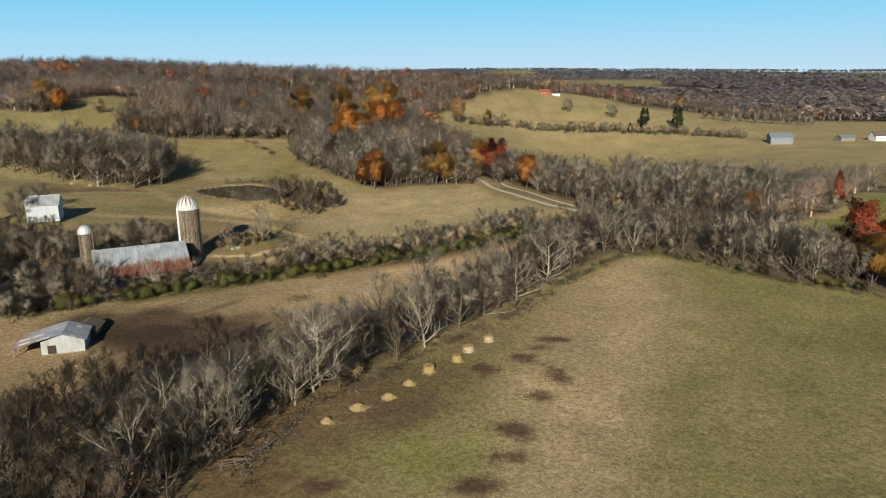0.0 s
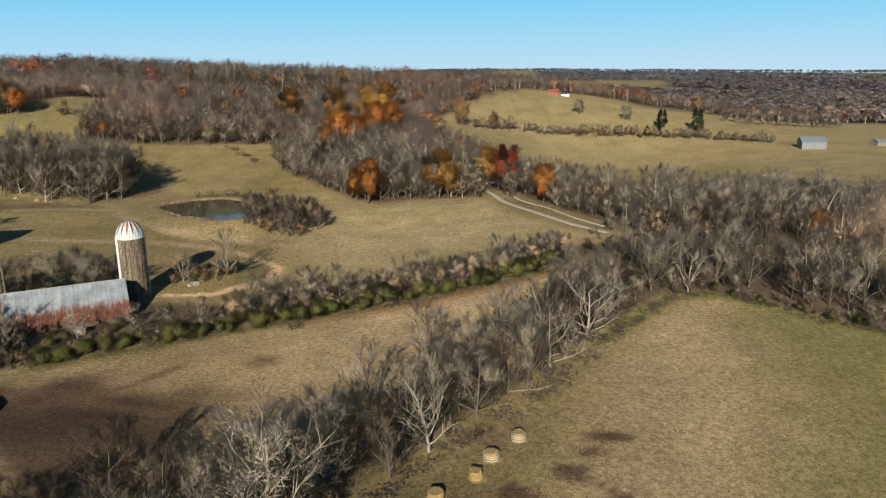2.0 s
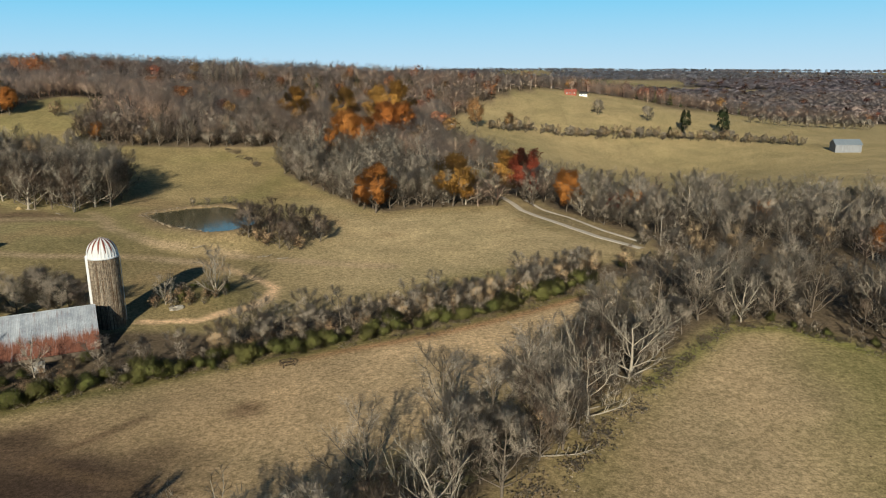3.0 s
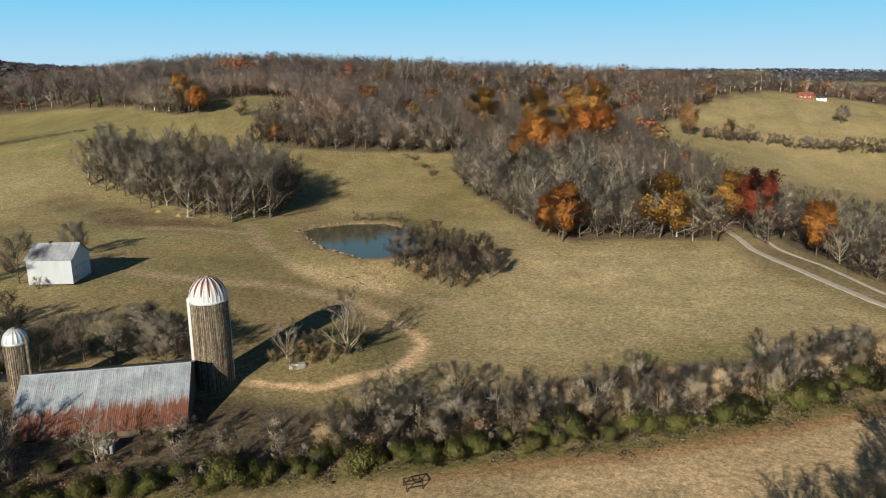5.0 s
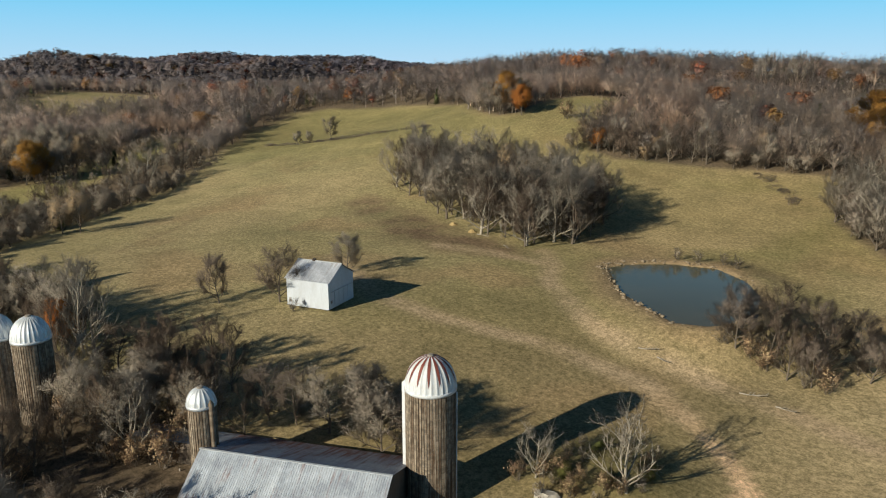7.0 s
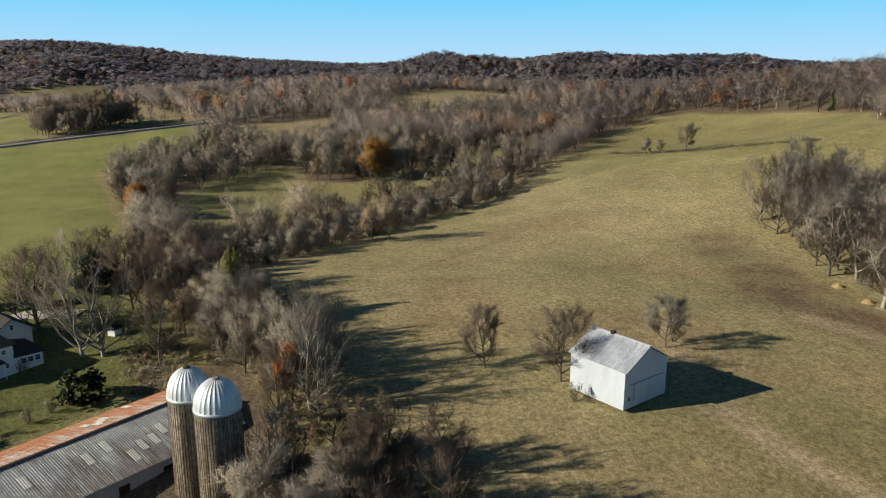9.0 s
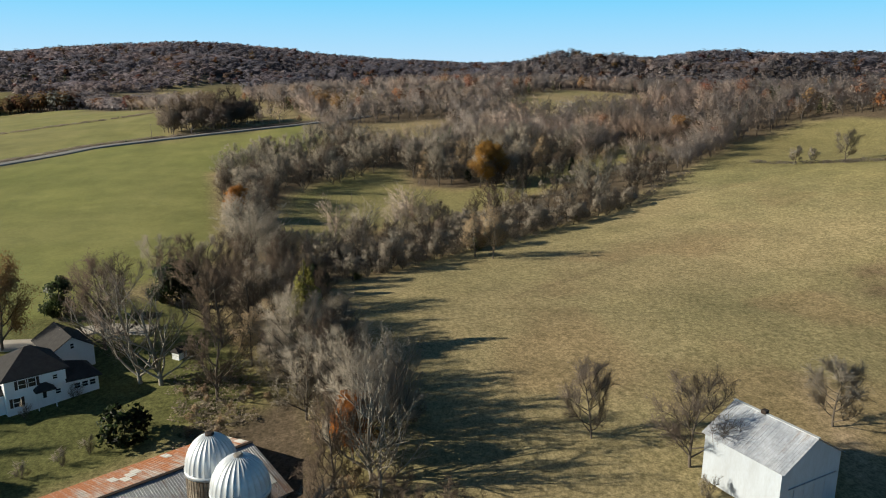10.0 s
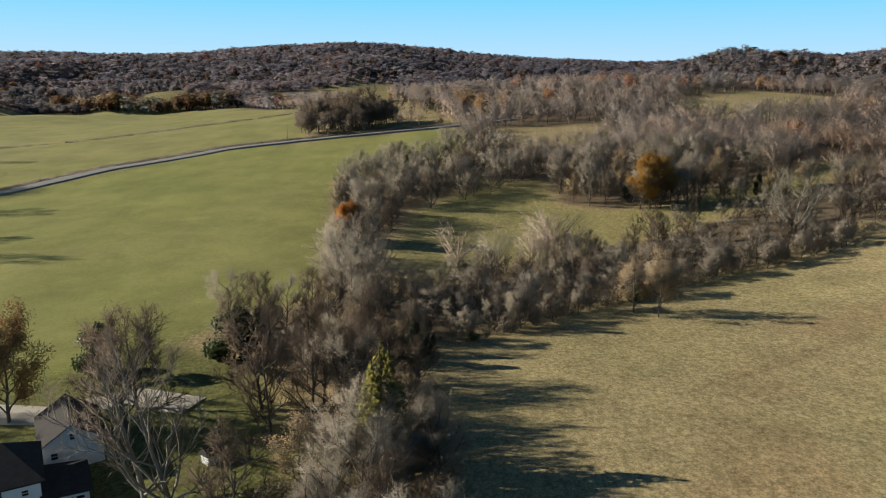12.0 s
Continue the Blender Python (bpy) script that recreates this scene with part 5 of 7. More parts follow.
def build_woods(name, xy, size, detail, width, autumn, green, seed, label, tone_by=1.0, cast=(1, 1, 1), style="trees"):
    r = np.random.default_rng(seed)
    if style == "brush":
        bare = [brush_shape(r, detail, width) for _ in range(6)]
    elif style == "trees":
        bare = [bare_shape(r, detail, width) for _ in range(9)]
    else:
        # shading directions tilted upward, so the far crowns look evenly lit
        bare = [leafy_shape(r, detail, width, False, 0.9 if detail > 60 else 2.0) for _ in range(6)]
    leafy = [leafy_shape(r, max(14, int(detail * 1.1)), 0.034 if style == "trees" else width if style == "far" else 0.10) for _ in range(4)]
    cone = [leafy_shape(r, max(14, int(detail * 0.9)), 0.034 if style == "trees" else width * 0.8 if style == "far" else 0.09, True) for _ in range(2)]
    zs = ground(xy[:, 0], xy[:, 1])
    drift = fbm(xy[:, 0], xy[:, 1], 90, seed + 3, 3)
    pick = r.random(len(xy)) + (0.5 - drift) * 0.35
    co, rgb, outs = [], [], []
    for shapes, chosen, colours in (
        (cone, pick < green, np.array([(0.035, 0.048, 0.02), (0.05, 0.06, 0.024)])),
        (leafy, (pick >= green) & (pick < green + autumn), FALLS),
        (bare, pick >= green + autumn, GREYS),
    ):
        ids = np.nonzero(chosen)[0]
        which = r.integers(0, len(shapes), len(ids))
        for k, (tri, tone, way) in enumerate(shapes):
            sel = ids[which == k]
            if not len(sel):
                continue
            h = size * r.uniform(0.65, 1.2, len(sel)) * stature(xy[sel, 0], xy[sel, 1])
            if shapes is cone:
                h *= 0.7
            a = r.uniform(0, 6.28, len(sel))
            w = h * r.uniform(0.95, 1.4, len(sel)) * (1.35 if style == "brush" else 1.0)
            c, s = np.cos(a) * w, np.sin(a) * w
            p = tri[None]
            out = np.empty((len(sel), *tri.shape))
            out[..., 0] = xy[sel, 0, None, None] + p[..., 0] * c[:, None, None] - p[..., 1] * s[:, None, None]
            out[..., 1] = xy[sel, 1, None, None] + p[..., 0] * s[:, None, None] + p[..., 1] * c[:, None, None]
            out[..., 2] = zs[sel, None, None] - 0.3 + p[..., 2] * h[:, None, None]
            # cast puts the blue of distance haze into the far woods' colour
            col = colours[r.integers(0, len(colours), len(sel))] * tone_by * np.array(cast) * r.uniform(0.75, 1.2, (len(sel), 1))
            stand = fbm(xy[sel, 0], xy[sel, 1], 110 if style == "far" else 45, seed + 9, 3)[:, None]
            if style != "brush":
                col = col * (0.62 + 0.76 * stand) * (1 + smooth(0.5, 0.68, stand) * np.array([0.12, 0.01, -0.06]))
            # bare trees brightened in colour towards the east, as if lit from the front
            if shapes is bare:
                col = col * (1 + smooth(-330, -60, xy[sel, 0])[:, None] * np.array([0.34, 0.30, 0.22]))
            face = np.empty((len(sel), len(tri), 3))
            ca, sa = np.cos(a)[:, None], np.sin(a)[:, None]
            face[..., 0] = way[None, :, 0] * ca - way[None, :, 1] * sa
            face[..., 1] = way[None, :, 0] * sa + way[None, :, 1] * ca
            face[..., 2] = way[None, :, 2]
            outs.append(np.repeat(face.reshape(-1, 3), 3, 0))
            co.append(out.reshape(-1, 3))
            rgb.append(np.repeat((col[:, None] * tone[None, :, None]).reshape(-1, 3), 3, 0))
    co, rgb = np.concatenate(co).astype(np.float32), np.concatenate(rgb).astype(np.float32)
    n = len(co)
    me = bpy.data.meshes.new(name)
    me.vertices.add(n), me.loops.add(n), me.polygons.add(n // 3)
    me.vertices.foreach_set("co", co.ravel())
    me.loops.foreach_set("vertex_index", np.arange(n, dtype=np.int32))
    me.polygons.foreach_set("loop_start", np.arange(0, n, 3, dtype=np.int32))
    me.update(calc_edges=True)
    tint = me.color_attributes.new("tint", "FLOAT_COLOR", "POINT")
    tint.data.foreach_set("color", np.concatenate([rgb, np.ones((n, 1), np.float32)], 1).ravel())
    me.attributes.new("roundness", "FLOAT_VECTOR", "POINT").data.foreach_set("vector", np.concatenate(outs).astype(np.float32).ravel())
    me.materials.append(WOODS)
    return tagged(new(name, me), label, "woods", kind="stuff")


NEAR_ZONE = [(-340, 40), (-256, 168), (-240, 200), (-205, 215), (-130, 216), (-66, 222), (0, 252), (45, 290), (56, 290), (100, 262), (120, 236), (190, 200), (260, 120), (60, -60), (-200, -80)]


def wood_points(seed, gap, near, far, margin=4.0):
    """Jittered places in the woods between two distances, only where the camera looks."""
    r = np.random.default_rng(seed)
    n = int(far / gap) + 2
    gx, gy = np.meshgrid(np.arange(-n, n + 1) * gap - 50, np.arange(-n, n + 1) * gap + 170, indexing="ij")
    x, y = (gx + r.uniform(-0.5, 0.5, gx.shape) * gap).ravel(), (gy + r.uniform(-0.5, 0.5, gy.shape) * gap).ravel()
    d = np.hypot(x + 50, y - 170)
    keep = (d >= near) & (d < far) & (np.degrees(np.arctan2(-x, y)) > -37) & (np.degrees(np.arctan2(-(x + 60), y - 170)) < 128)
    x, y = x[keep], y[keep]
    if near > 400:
        # far slopes hidden from two points near the camera's path are left open
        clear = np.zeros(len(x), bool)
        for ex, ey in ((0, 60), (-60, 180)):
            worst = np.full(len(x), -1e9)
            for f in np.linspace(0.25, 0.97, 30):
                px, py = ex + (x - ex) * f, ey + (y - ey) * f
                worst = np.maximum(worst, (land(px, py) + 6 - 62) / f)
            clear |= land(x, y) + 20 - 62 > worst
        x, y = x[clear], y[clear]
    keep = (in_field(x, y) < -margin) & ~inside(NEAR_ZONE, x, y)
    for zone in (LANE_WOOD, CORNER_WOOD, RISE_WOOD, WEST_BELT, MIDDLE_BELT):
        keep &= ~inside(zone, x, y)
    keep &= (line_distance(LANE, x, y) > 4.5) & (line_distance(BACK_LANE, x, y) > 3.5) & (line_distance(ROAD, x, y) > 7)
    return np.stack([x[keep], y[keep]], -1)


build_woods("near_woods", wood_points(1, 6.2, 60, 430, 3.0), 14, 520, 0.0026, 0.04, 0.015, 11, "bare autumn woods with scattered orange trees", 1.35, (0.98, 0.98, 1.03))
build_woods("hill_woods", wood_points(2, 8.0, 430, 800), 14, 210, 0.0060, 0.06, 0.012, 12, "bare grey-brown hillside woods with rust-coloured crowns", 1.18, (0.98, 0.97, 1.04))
# haze is painted in: the farther the woods, the bluer their colour
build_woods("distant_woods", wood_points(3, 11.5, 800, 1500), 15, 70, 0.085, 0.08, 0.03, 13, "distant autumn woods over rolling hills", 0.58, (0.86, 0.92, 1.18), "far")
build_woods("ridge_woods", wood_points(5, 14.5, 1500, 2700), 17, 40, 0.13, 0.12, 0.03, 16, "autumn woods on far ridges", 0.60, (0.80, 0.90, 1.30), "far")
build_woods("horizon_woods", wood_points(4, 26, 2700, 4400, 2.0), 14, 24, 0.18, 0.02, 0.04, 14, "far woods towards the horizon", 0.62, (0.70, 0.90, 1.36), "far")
ROW = np.random.default_rng(61)
STEPS = ROW.random(150)
build_woods("golden_tree_row", np.stack([-1098 - 58 * STEPS + ROW.normal(0, 7, 150), -118 - 270 * STEPS + ROW.normal(0, 7, 150)], -1), 25, 110, 0.045, 0.75, 0.0, 15, "row of rust-gold trees beyond green fields", 0.8, (0.95, 1.15, 1.2), "far")


def weeds(name, lines, gap, size, seed, label, tone=0.95):
    """Rank weeds and brush along ditches and fence lines."""
    r = np.random.default_rng(seed)
    xy = []
    for line, width in lines:
        for (ax, ay), (bx, by) in zip(line, line[1:]):
            n = int(math.hypot(bx - ax, by - ay) / gap)
            f = r.random(n)
            xy.append(np.stack([ax + (bx - ax) * f + r.normal(0, width, n), ay + (by - ay) * f + r.normal(0, width, n)], -1))
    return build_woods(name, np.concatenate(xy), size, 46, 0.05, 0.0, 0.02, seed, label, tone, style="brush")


weeds("roadside_weeds", [([(x - 4.2, y - 4.8) for x, y in ROAD], 1.1)], 0.3, 2.8, 51, "dark weedy bank along the country road")
weeds("ditch_weeds", [([(-530, -120), (-560, -40), (-640, 30), (-720, 90)], 0.8), ([(-115, 431), (-92, 405)], 1.2), ([(-250, 400), (-300, 382), (-340, 372)], 0.9), ([(-232, 200), (-242, 213), (-255, 232), (-271, 252), (-285, 275), (-300, 303), (-334, 340)], 1.6)], 0.8, 2.4, 52, "rank weeds along a ditch and fence line")
weeds("garden_scrub", [([(-164, 181), (-175, 179), (-186, 177)], 1.8), ([(-166, 185), (-178, 184), (-188, 183)], 1.8)], 0.22, 1.7, 54, "dead brown scrub at the edge of the garden", 0.8)
weeds("hedge_weeds", [([(-96, 168), (-80, 177), (-65, 187), (-47, 198), (-25, 209), (0, 220), (29, 238)], 1.6), ([(-30, 92), (-24, 114), (-15, 124), (0, 144), (14, 159), (34, 188), (54, 212), (66, 212), (81, 196), (113, 181)], 1.3)], 0.5, 1.8, 53, "tangled weeds at the foot of the hedges")

# ---- buildings and farm things ----


def thing(name, x, y, z, turn, label, category, group=""):
    ob = tagged(new(name), label, category, group)
    ob.matrix_basis = pose(x, y, z, 0, 0, turn)
    return ob


def block(x0, x1, y0, y1, z0, z1):
    v = [(x, y, z) for z in (z0, z1) for x, y in ((x0, y0), (x1, y0), (x1, y1), (x0, y1))]
    return v, [(3, 2, 1, 0), (4, 5, 6, 7), (0, 1, 5, 4), (1, 2, 6, 5), (2, 3, 7, 6), (3, 0, 4, 7)]


def part(name, shape, material, parent, label="", at=None, smooth_faces=False):
    ob = mesh_object(name, shape[0], shape[1], material, parent, label, smooth_faces)
    if at is not None:
        ob.matrix_basis = at
    return ob


def joined(*shapes):
    verts, faces = [], []
    for v, f in shapes:
        n = len(verts)
        verts += list(v)
        faces += [tuple(i + n for i in q) for q in f]
    return verts, faces


def prism(outline, depth):
    """An outline in x and z, as thick as depth along y."""
    n = len(outline)
    v = [(x, 0, z) for x, z in outline] + [(x, depth, z) for x, z in outline]
    return v, [tuple(range(n)), tuple(range(2 * n - 1, n - 1, -1))] + [(i, i + n, (i + 1) % n + n, (i + 1) % n) for i in range(n)]


def repeat(source, parent, m):
    """One more part on the same mesh."""
    ob = source.copy()
    scene.collection.objects.link(ob)
    ob.parent, ob.matrix_basis = parent, m
    return ob


def sheet_shape(width, length, rib=0.028):
    """A ribbed roofing sheet: x across, y from 0 down to -length, z out."""
    xs, zs = [], []
    n = 3
    for i in range(n):
        a = width * i / n
        for f, z in ((0.0, 0.0), (0.08, rib), (0.2, rib), (0.28, 0.0)):
            xs.append(a + f * width / n), zs.append(z)
    xs.append(width * 1.02), zs.append(0.0)
    v = [(x, y, z) for y in (0.0, -length) for x, z in zip(xs, zs)] + [(x, y, z - 0.03) for y in (0.0, -length) for x, z in zip(xs, zs)]
    k = len(xs)
    f = [(i, i + k, i + k + 1, i + 1) for i in range(k - 1)]
    f += [(k + i, 3 * k + i, 3 * k + i + 1, k + i + 1) for i in range(k - 1)]
    return v, f


def roof_slope(parent, start, along, run, drop, count, width, material, seed=0, patches=0, patch_material=None, jitter=0.0):
    """A slope of sheets, from the ridge's start along +x; run is the level way down the slope (+ to +y, - to -y)."""
    r = random.Random(seed)
    length = math.hypot(run, drop)
    tilt = math.degrees(math.atan2(drop, abs(run)))
    shape = sheet_shape(width, length)
    first = None
    x0, y0, z0 = start
    for i in range(count):
        lift = r.uniform(0, jitter)
        if run < 0:
            m = pose(x0 + i * width, y0, z0 + lift, tilt, 0, 0)
        else:
            m = pose(x0 + (i + 1) * width, y0, z0 + lift, tilt, 0, 180)
        if first is None:
            first = part("roof_sheet", shape, material, parent, at=m)
        else:
            repeat(first, parent, m)
    for k in range(patches):
        i, f = int(r.random() * count), r.uniform(0.1, 0.75)
        l = length * 0.22
        base = pose(x0 + (i + (1 if run > 0 else 0)) * width, y0, z0 + 0.03, tilt, 0, 180 if run > 0 else 0)
        part("patch_sheet", sheet_shape(width * 0.96, l), patch_material, parent, "newer pale roofing sheet", base @ pose(0.02, -length * f, 0.03))


def gable_wall(width, eave, ridge, base, thick=0.2, peak=None):
    p = width / 2 if peak is None else peak
    return prism([(0, base), (width, base), (width, eave), (p, ridge), (0, eave)], thick)


def silo(name, x, y, base, r, rim, apex, staves, panels, label, chute, red=False, pipe=None, hatch=False, chute_material=None):
    s = thing(name, x, y, base, 0, label, "silo", "farm silos")
    h = rim - base
    ring = [(math.cos(2 * math.pi * i / 40), math.sin(2 * math.pi * i / 40)) for i in range(40)]
    core = [(a * (r - 0.1), b * (r - 0.1), z) for z in (-0.8, h) for a, b in ring]
    part("core", (core, [(i, (i + 1) % 40, (i + 1) % 40 + 40, i + 40) for i in range(40)]), CONCRETE, s, smooth_faces=True)
    w = 2 * math.pi * r / staves
    v = [(r - 0.16, -w * 0.46, -0.8), (r - 0.16, w * 0.46, -0.8), (r, w * 0.36, -0.8), (r, -w * 0.36, -0.8)]
    v += [(a, b, h - 0.05) for a, b, _ in v]
    f = [(0, 1, 5, 4), (1, 2, 6, 5), (2, 3, 7, 6), (3, 0, 4, 7), (4, 5, 6, 7)]
    first = None
    for i in range(staves):
        m = pose(0, 0, 0, 0, 0, 360 * i / staves)
        first = part("stave", (v, f), STAVE, s, at=m) if first is None else (repeat(first, s, m), first)[1]
    hoop_v = [(a * (r + d), b * (r + d), z) for z, d in ((-0.015, -0.02), (-0.015, 0.015), (0.015, 0.015), (0.015, -0.02)) for a, b in ring]
    hoop_f = [(k * 40 + i, k * 40 + (i + 1) % 40, (k + 1) * 40 + (i + 1) % 40, (k + 1) * 40 + i) for k in range(3) for i in range(40)]
    first, n = None, int(h / 0.85)
    for i in range(n):
        m = pose(0, 0, 0.5 + i * (h - 0.8) / (n - 1))
        first = part("hoop", (hoop_v, hoop_f), HOOP, s, at=m) if first is None else (repeat(first, s, m), first)[1]
    # the dome: gores over a rim band
    band = [(a * (r + d), b * (r + d), z) for z, d in ((h - 0.15, 0.03), (h - 0.15, 0.09), (h + 0.25, 0.09), (h + 0.25, 0.0)) for a, b in ring]
    part("rim_band", (band, hoop_f), WHITE_METAL if red else DOME, s, smooth_faces=True)
    rise, steps = apex - rim - 0.2, 7
    half = math.pi / panels
    gore = []
    for k in range(steps + 1):
        t = math.pi / 2 * k / steps * 0.97
        rr, z = (r + 0.05) * math.cos(t), h + 0.2 + rise * math.sin(t)
        for a, o in ((-half, 0.0), (-half * 0.82, 0.0), (-half * 0.7, -0.035), (half * 0.7, -0.035), (half * 0.82, 0.0), (half, 0.0)):
            gore.append(((rr + o) * math.cos(a), (rr + o) * math.sin(a), z))
    faces = [(6 * k + i, 6 * k + i + 1, 6 * k + i + 7, 6 * k + i + 6) for k in range(steps) for i in range(5)]
    petal = []
    for k in range(steps * 2 + 1):
        t = math.pi / 2 * (0.16 + 0.80 * k / steps / 2)
        rr, z = (r + 0.075) * math.cos(t), h + 0.225 + rise * math.sin(t)
        wide = half * 0.92 * min(1.0, (k / steps / 2) ** 0.8 * 1.5 + 0.03)
        petal += [(rr * math.cos(-wide), rr * math.sin(-wide), z), (rr * math.cos(wide), rr * math.sin(wide), z)]
    petal_f = [(2 * k, 2 * k + 1, 2 * k + 3, 2 * k + 2) for k in range(steps * 2)]
    first = mark = None
    for i in range(panels):
        m = pose(0, 0, 0, 0, 0, 360 * i / panels)
        first = part("dome_panel", (gore, faces), WHITE_METAL if red else DOME, s, at=m, smooth_faces=True) if first is None else (repeat(first, s, m), first)[1]
        if red and i % 2 == 0:
            mark = part("rusted_panel", (petal, petal_f), DOME_RED, s, "rust-red dome panel", m) if mark is None else (repeat(mark, s, m), mark)[1]
    cap = [(a * c, b * c, h + rise + z) for c, z in ((0.42, 0.10), (0.42, 0.26), (0.28, 0.34)) for a, b in ring]
    cap_f = [(k * 40 + i, k * 40 + (i + 1) % 40, (k + 1) * 40 + (i + 1) % 40, (k + 1) * 40 + i) for k in range(2) for i in range(40)] + [tuple(range(80, 120))]
    part("hatch" if hatch else "cap", (cap, cap_f), IRON if hatch else GREYWOOD, s, "open dark roof hatch" if hatch else "")
    # filling chute down one side
    top = h + 0.55
    half_pipe = [((0.38 + 0.05) * math.cos(t) + r - 0.05, 0.38 * math.sin(t), z) for z in (0.3, top) for t in [math.pi * (-0.5 + k / 8) for k in range(9)]]
    hood = [(r - 0.05, 0, top + 0.45)]
    pf = [(k, k + 1, k + 10, k + 9) for k in range(8)] + [(9 + k, 10 + k, 18) for k in range(8)]
    part("chute", (half_pipe + hood, pf), chute_material or WHITE_METAL, s, "steel filling chute", pose(0, 0, 0, 0, 0, chute), True)
    if pipe is not None:
        tube = [(r + 0.18 + 0.08 * math.cos(t), 0.08 * math.sin(t), z) for z in (2.0, h - 0.2) for t in [math.pi * k / 4 for k in range(8)]]
        part("fill_pipe", (tube, [(k, (k + 1) % 8, (k + 1) % 8 + 8, k + 8) for k in range(8)]), WHITE_METAL, s, "", pose(0, 0, 0, 0, 0, pipe))
    return s


silo("tall_silo", -77.3, 216.7, -2.9, 3.15, 13.7, 17.8, 56, 28, "tall concrete-stave silo with rust-striped white dome", 221, True, 25)
silo("short_silo", -100.5, 199.0, -2.4, 1.8, 10.2, 12.5, 32, 16, "short concrete-stave silo with shiny metal dome", 10, chute_material=STAVE)
silo("twin_silo", -132.3, 190.1, -1.4, 2.65, 13.4, 16.9, 48, 26, "concrete-stave silo with ribbed galvanised dome", 225)
silo("twin_silo", -136.8, 187.0, -1.4, 2.45, 13.4, 16.9, 46, 26, "concrete-stave silo with an open hatch on its dome", 40, hatch=True)


def hay_barn():
    b = thing("hay_barn", -87.35, 203.2, -3.0, 27.9, "old barn with rust-stained corrugated metal roof", "barn")
    z = 3.0
    part("front_wall", block(-12.4, 12.4, -8.7, -8.5, -0.6, 2.3), DARKWOOD, b)
    part("back_wall", block(-12.4, 12.4, 9.8, 10.0, -0.6, 4.9), DARKWOOD, b)
    for x in (-12.4, 12.2):
        prof = [(-8.7, -0.6), (10.0, -0.6), (10.0, 4.9), (0, 8.3), (-8.7, 2.3)]
        n = len(prof)
        v = [(x, yy, zz) for yy, zz in prof] + [(x + 0.2, yy, zz) for yy, zz in prof]
        part("gable_wall", (v, [tuple(range(n)), tuple(range(2 * n - 1, n - 1, -1))] + [(i, (i + 1) % n, (i + 1) % n + n, i + n) for i in range(n)]), DARKWOOD, b, "dark weathered board gable")
    roof_slope(b, (-12.6, 0, 5.45 + z), 1, -9.2, 6.4, 28, 0.9, RIBBED, 1, 0, PATCH, 0.02)
    roof_slope(b, (-12.6, 0.02, 5.42 + z), 1, 10.4, 3.4, 28, 0.9, BACKROOF, 2, 0, PATCH, 0.02)
    part("ridge_cap", joined(block(-12.65, 12.65, -0.16, 0.16, 8.47, 8.53)), DOME, b)
    # dark sheets on the solid wall stand in for the shade inside doorways
    for x in (-9.5, -4.0, 1.5, 6.5, 10.5):
        part("opening", block(x - 0.8, x + 0.8, -8.76, -8.7, -0.2, 1.6), IRON, b, "dark sheet painting in a stall doorway's shade")
    roof_slope(b, (-27.0, 4.6, 3.0 + z), 1, 5.8, 1.0, 16, 0.9, BACKROOF, 3, 0, PATCH, 0.03)
    part("lean_to_wall", joined(block(-26.8, -12.7, 4.8, 4.95, -0.6, 5.8), block(-26.8, -12.7, 9.9, 10.05, -0.6, 4.9), block(-26.8, -26.6, 4.8, 10.0, -0.6, 4.9)), DARKWOOD, b)
    return b


hay_barn()


def feed_box():
    """A small pale box with a sloping lid against the front of the barn."""
    b = thing("feed_box", -79.5, 192.6, height(-79.5, 192.6), 27.9, "small pale wooden box standing before the old barn", "box")
    part("body", block(-0.9, 0.9, -0.7, 0.7, -0.3, 1.2), DIMWASH, b)
    lid = [(-1.0, -0.8, 1.2), (1.0, -0.8, 1.2), (1.0, 0.8, 1.55), (-1.0, 0.8, 1.55)]
    lid += [(x, y, z + 0.08) for x, y, z in lid]
    part("lid", (lid, [(3, 2, 1, 0), (4, 5, 6, 7), (0, 1, 5, 4), (1, 2, 6, 5), (2, 3, 7, 6), (3, 0, 4, 7)]), CONCRETE, b)
    return b


feed_box()


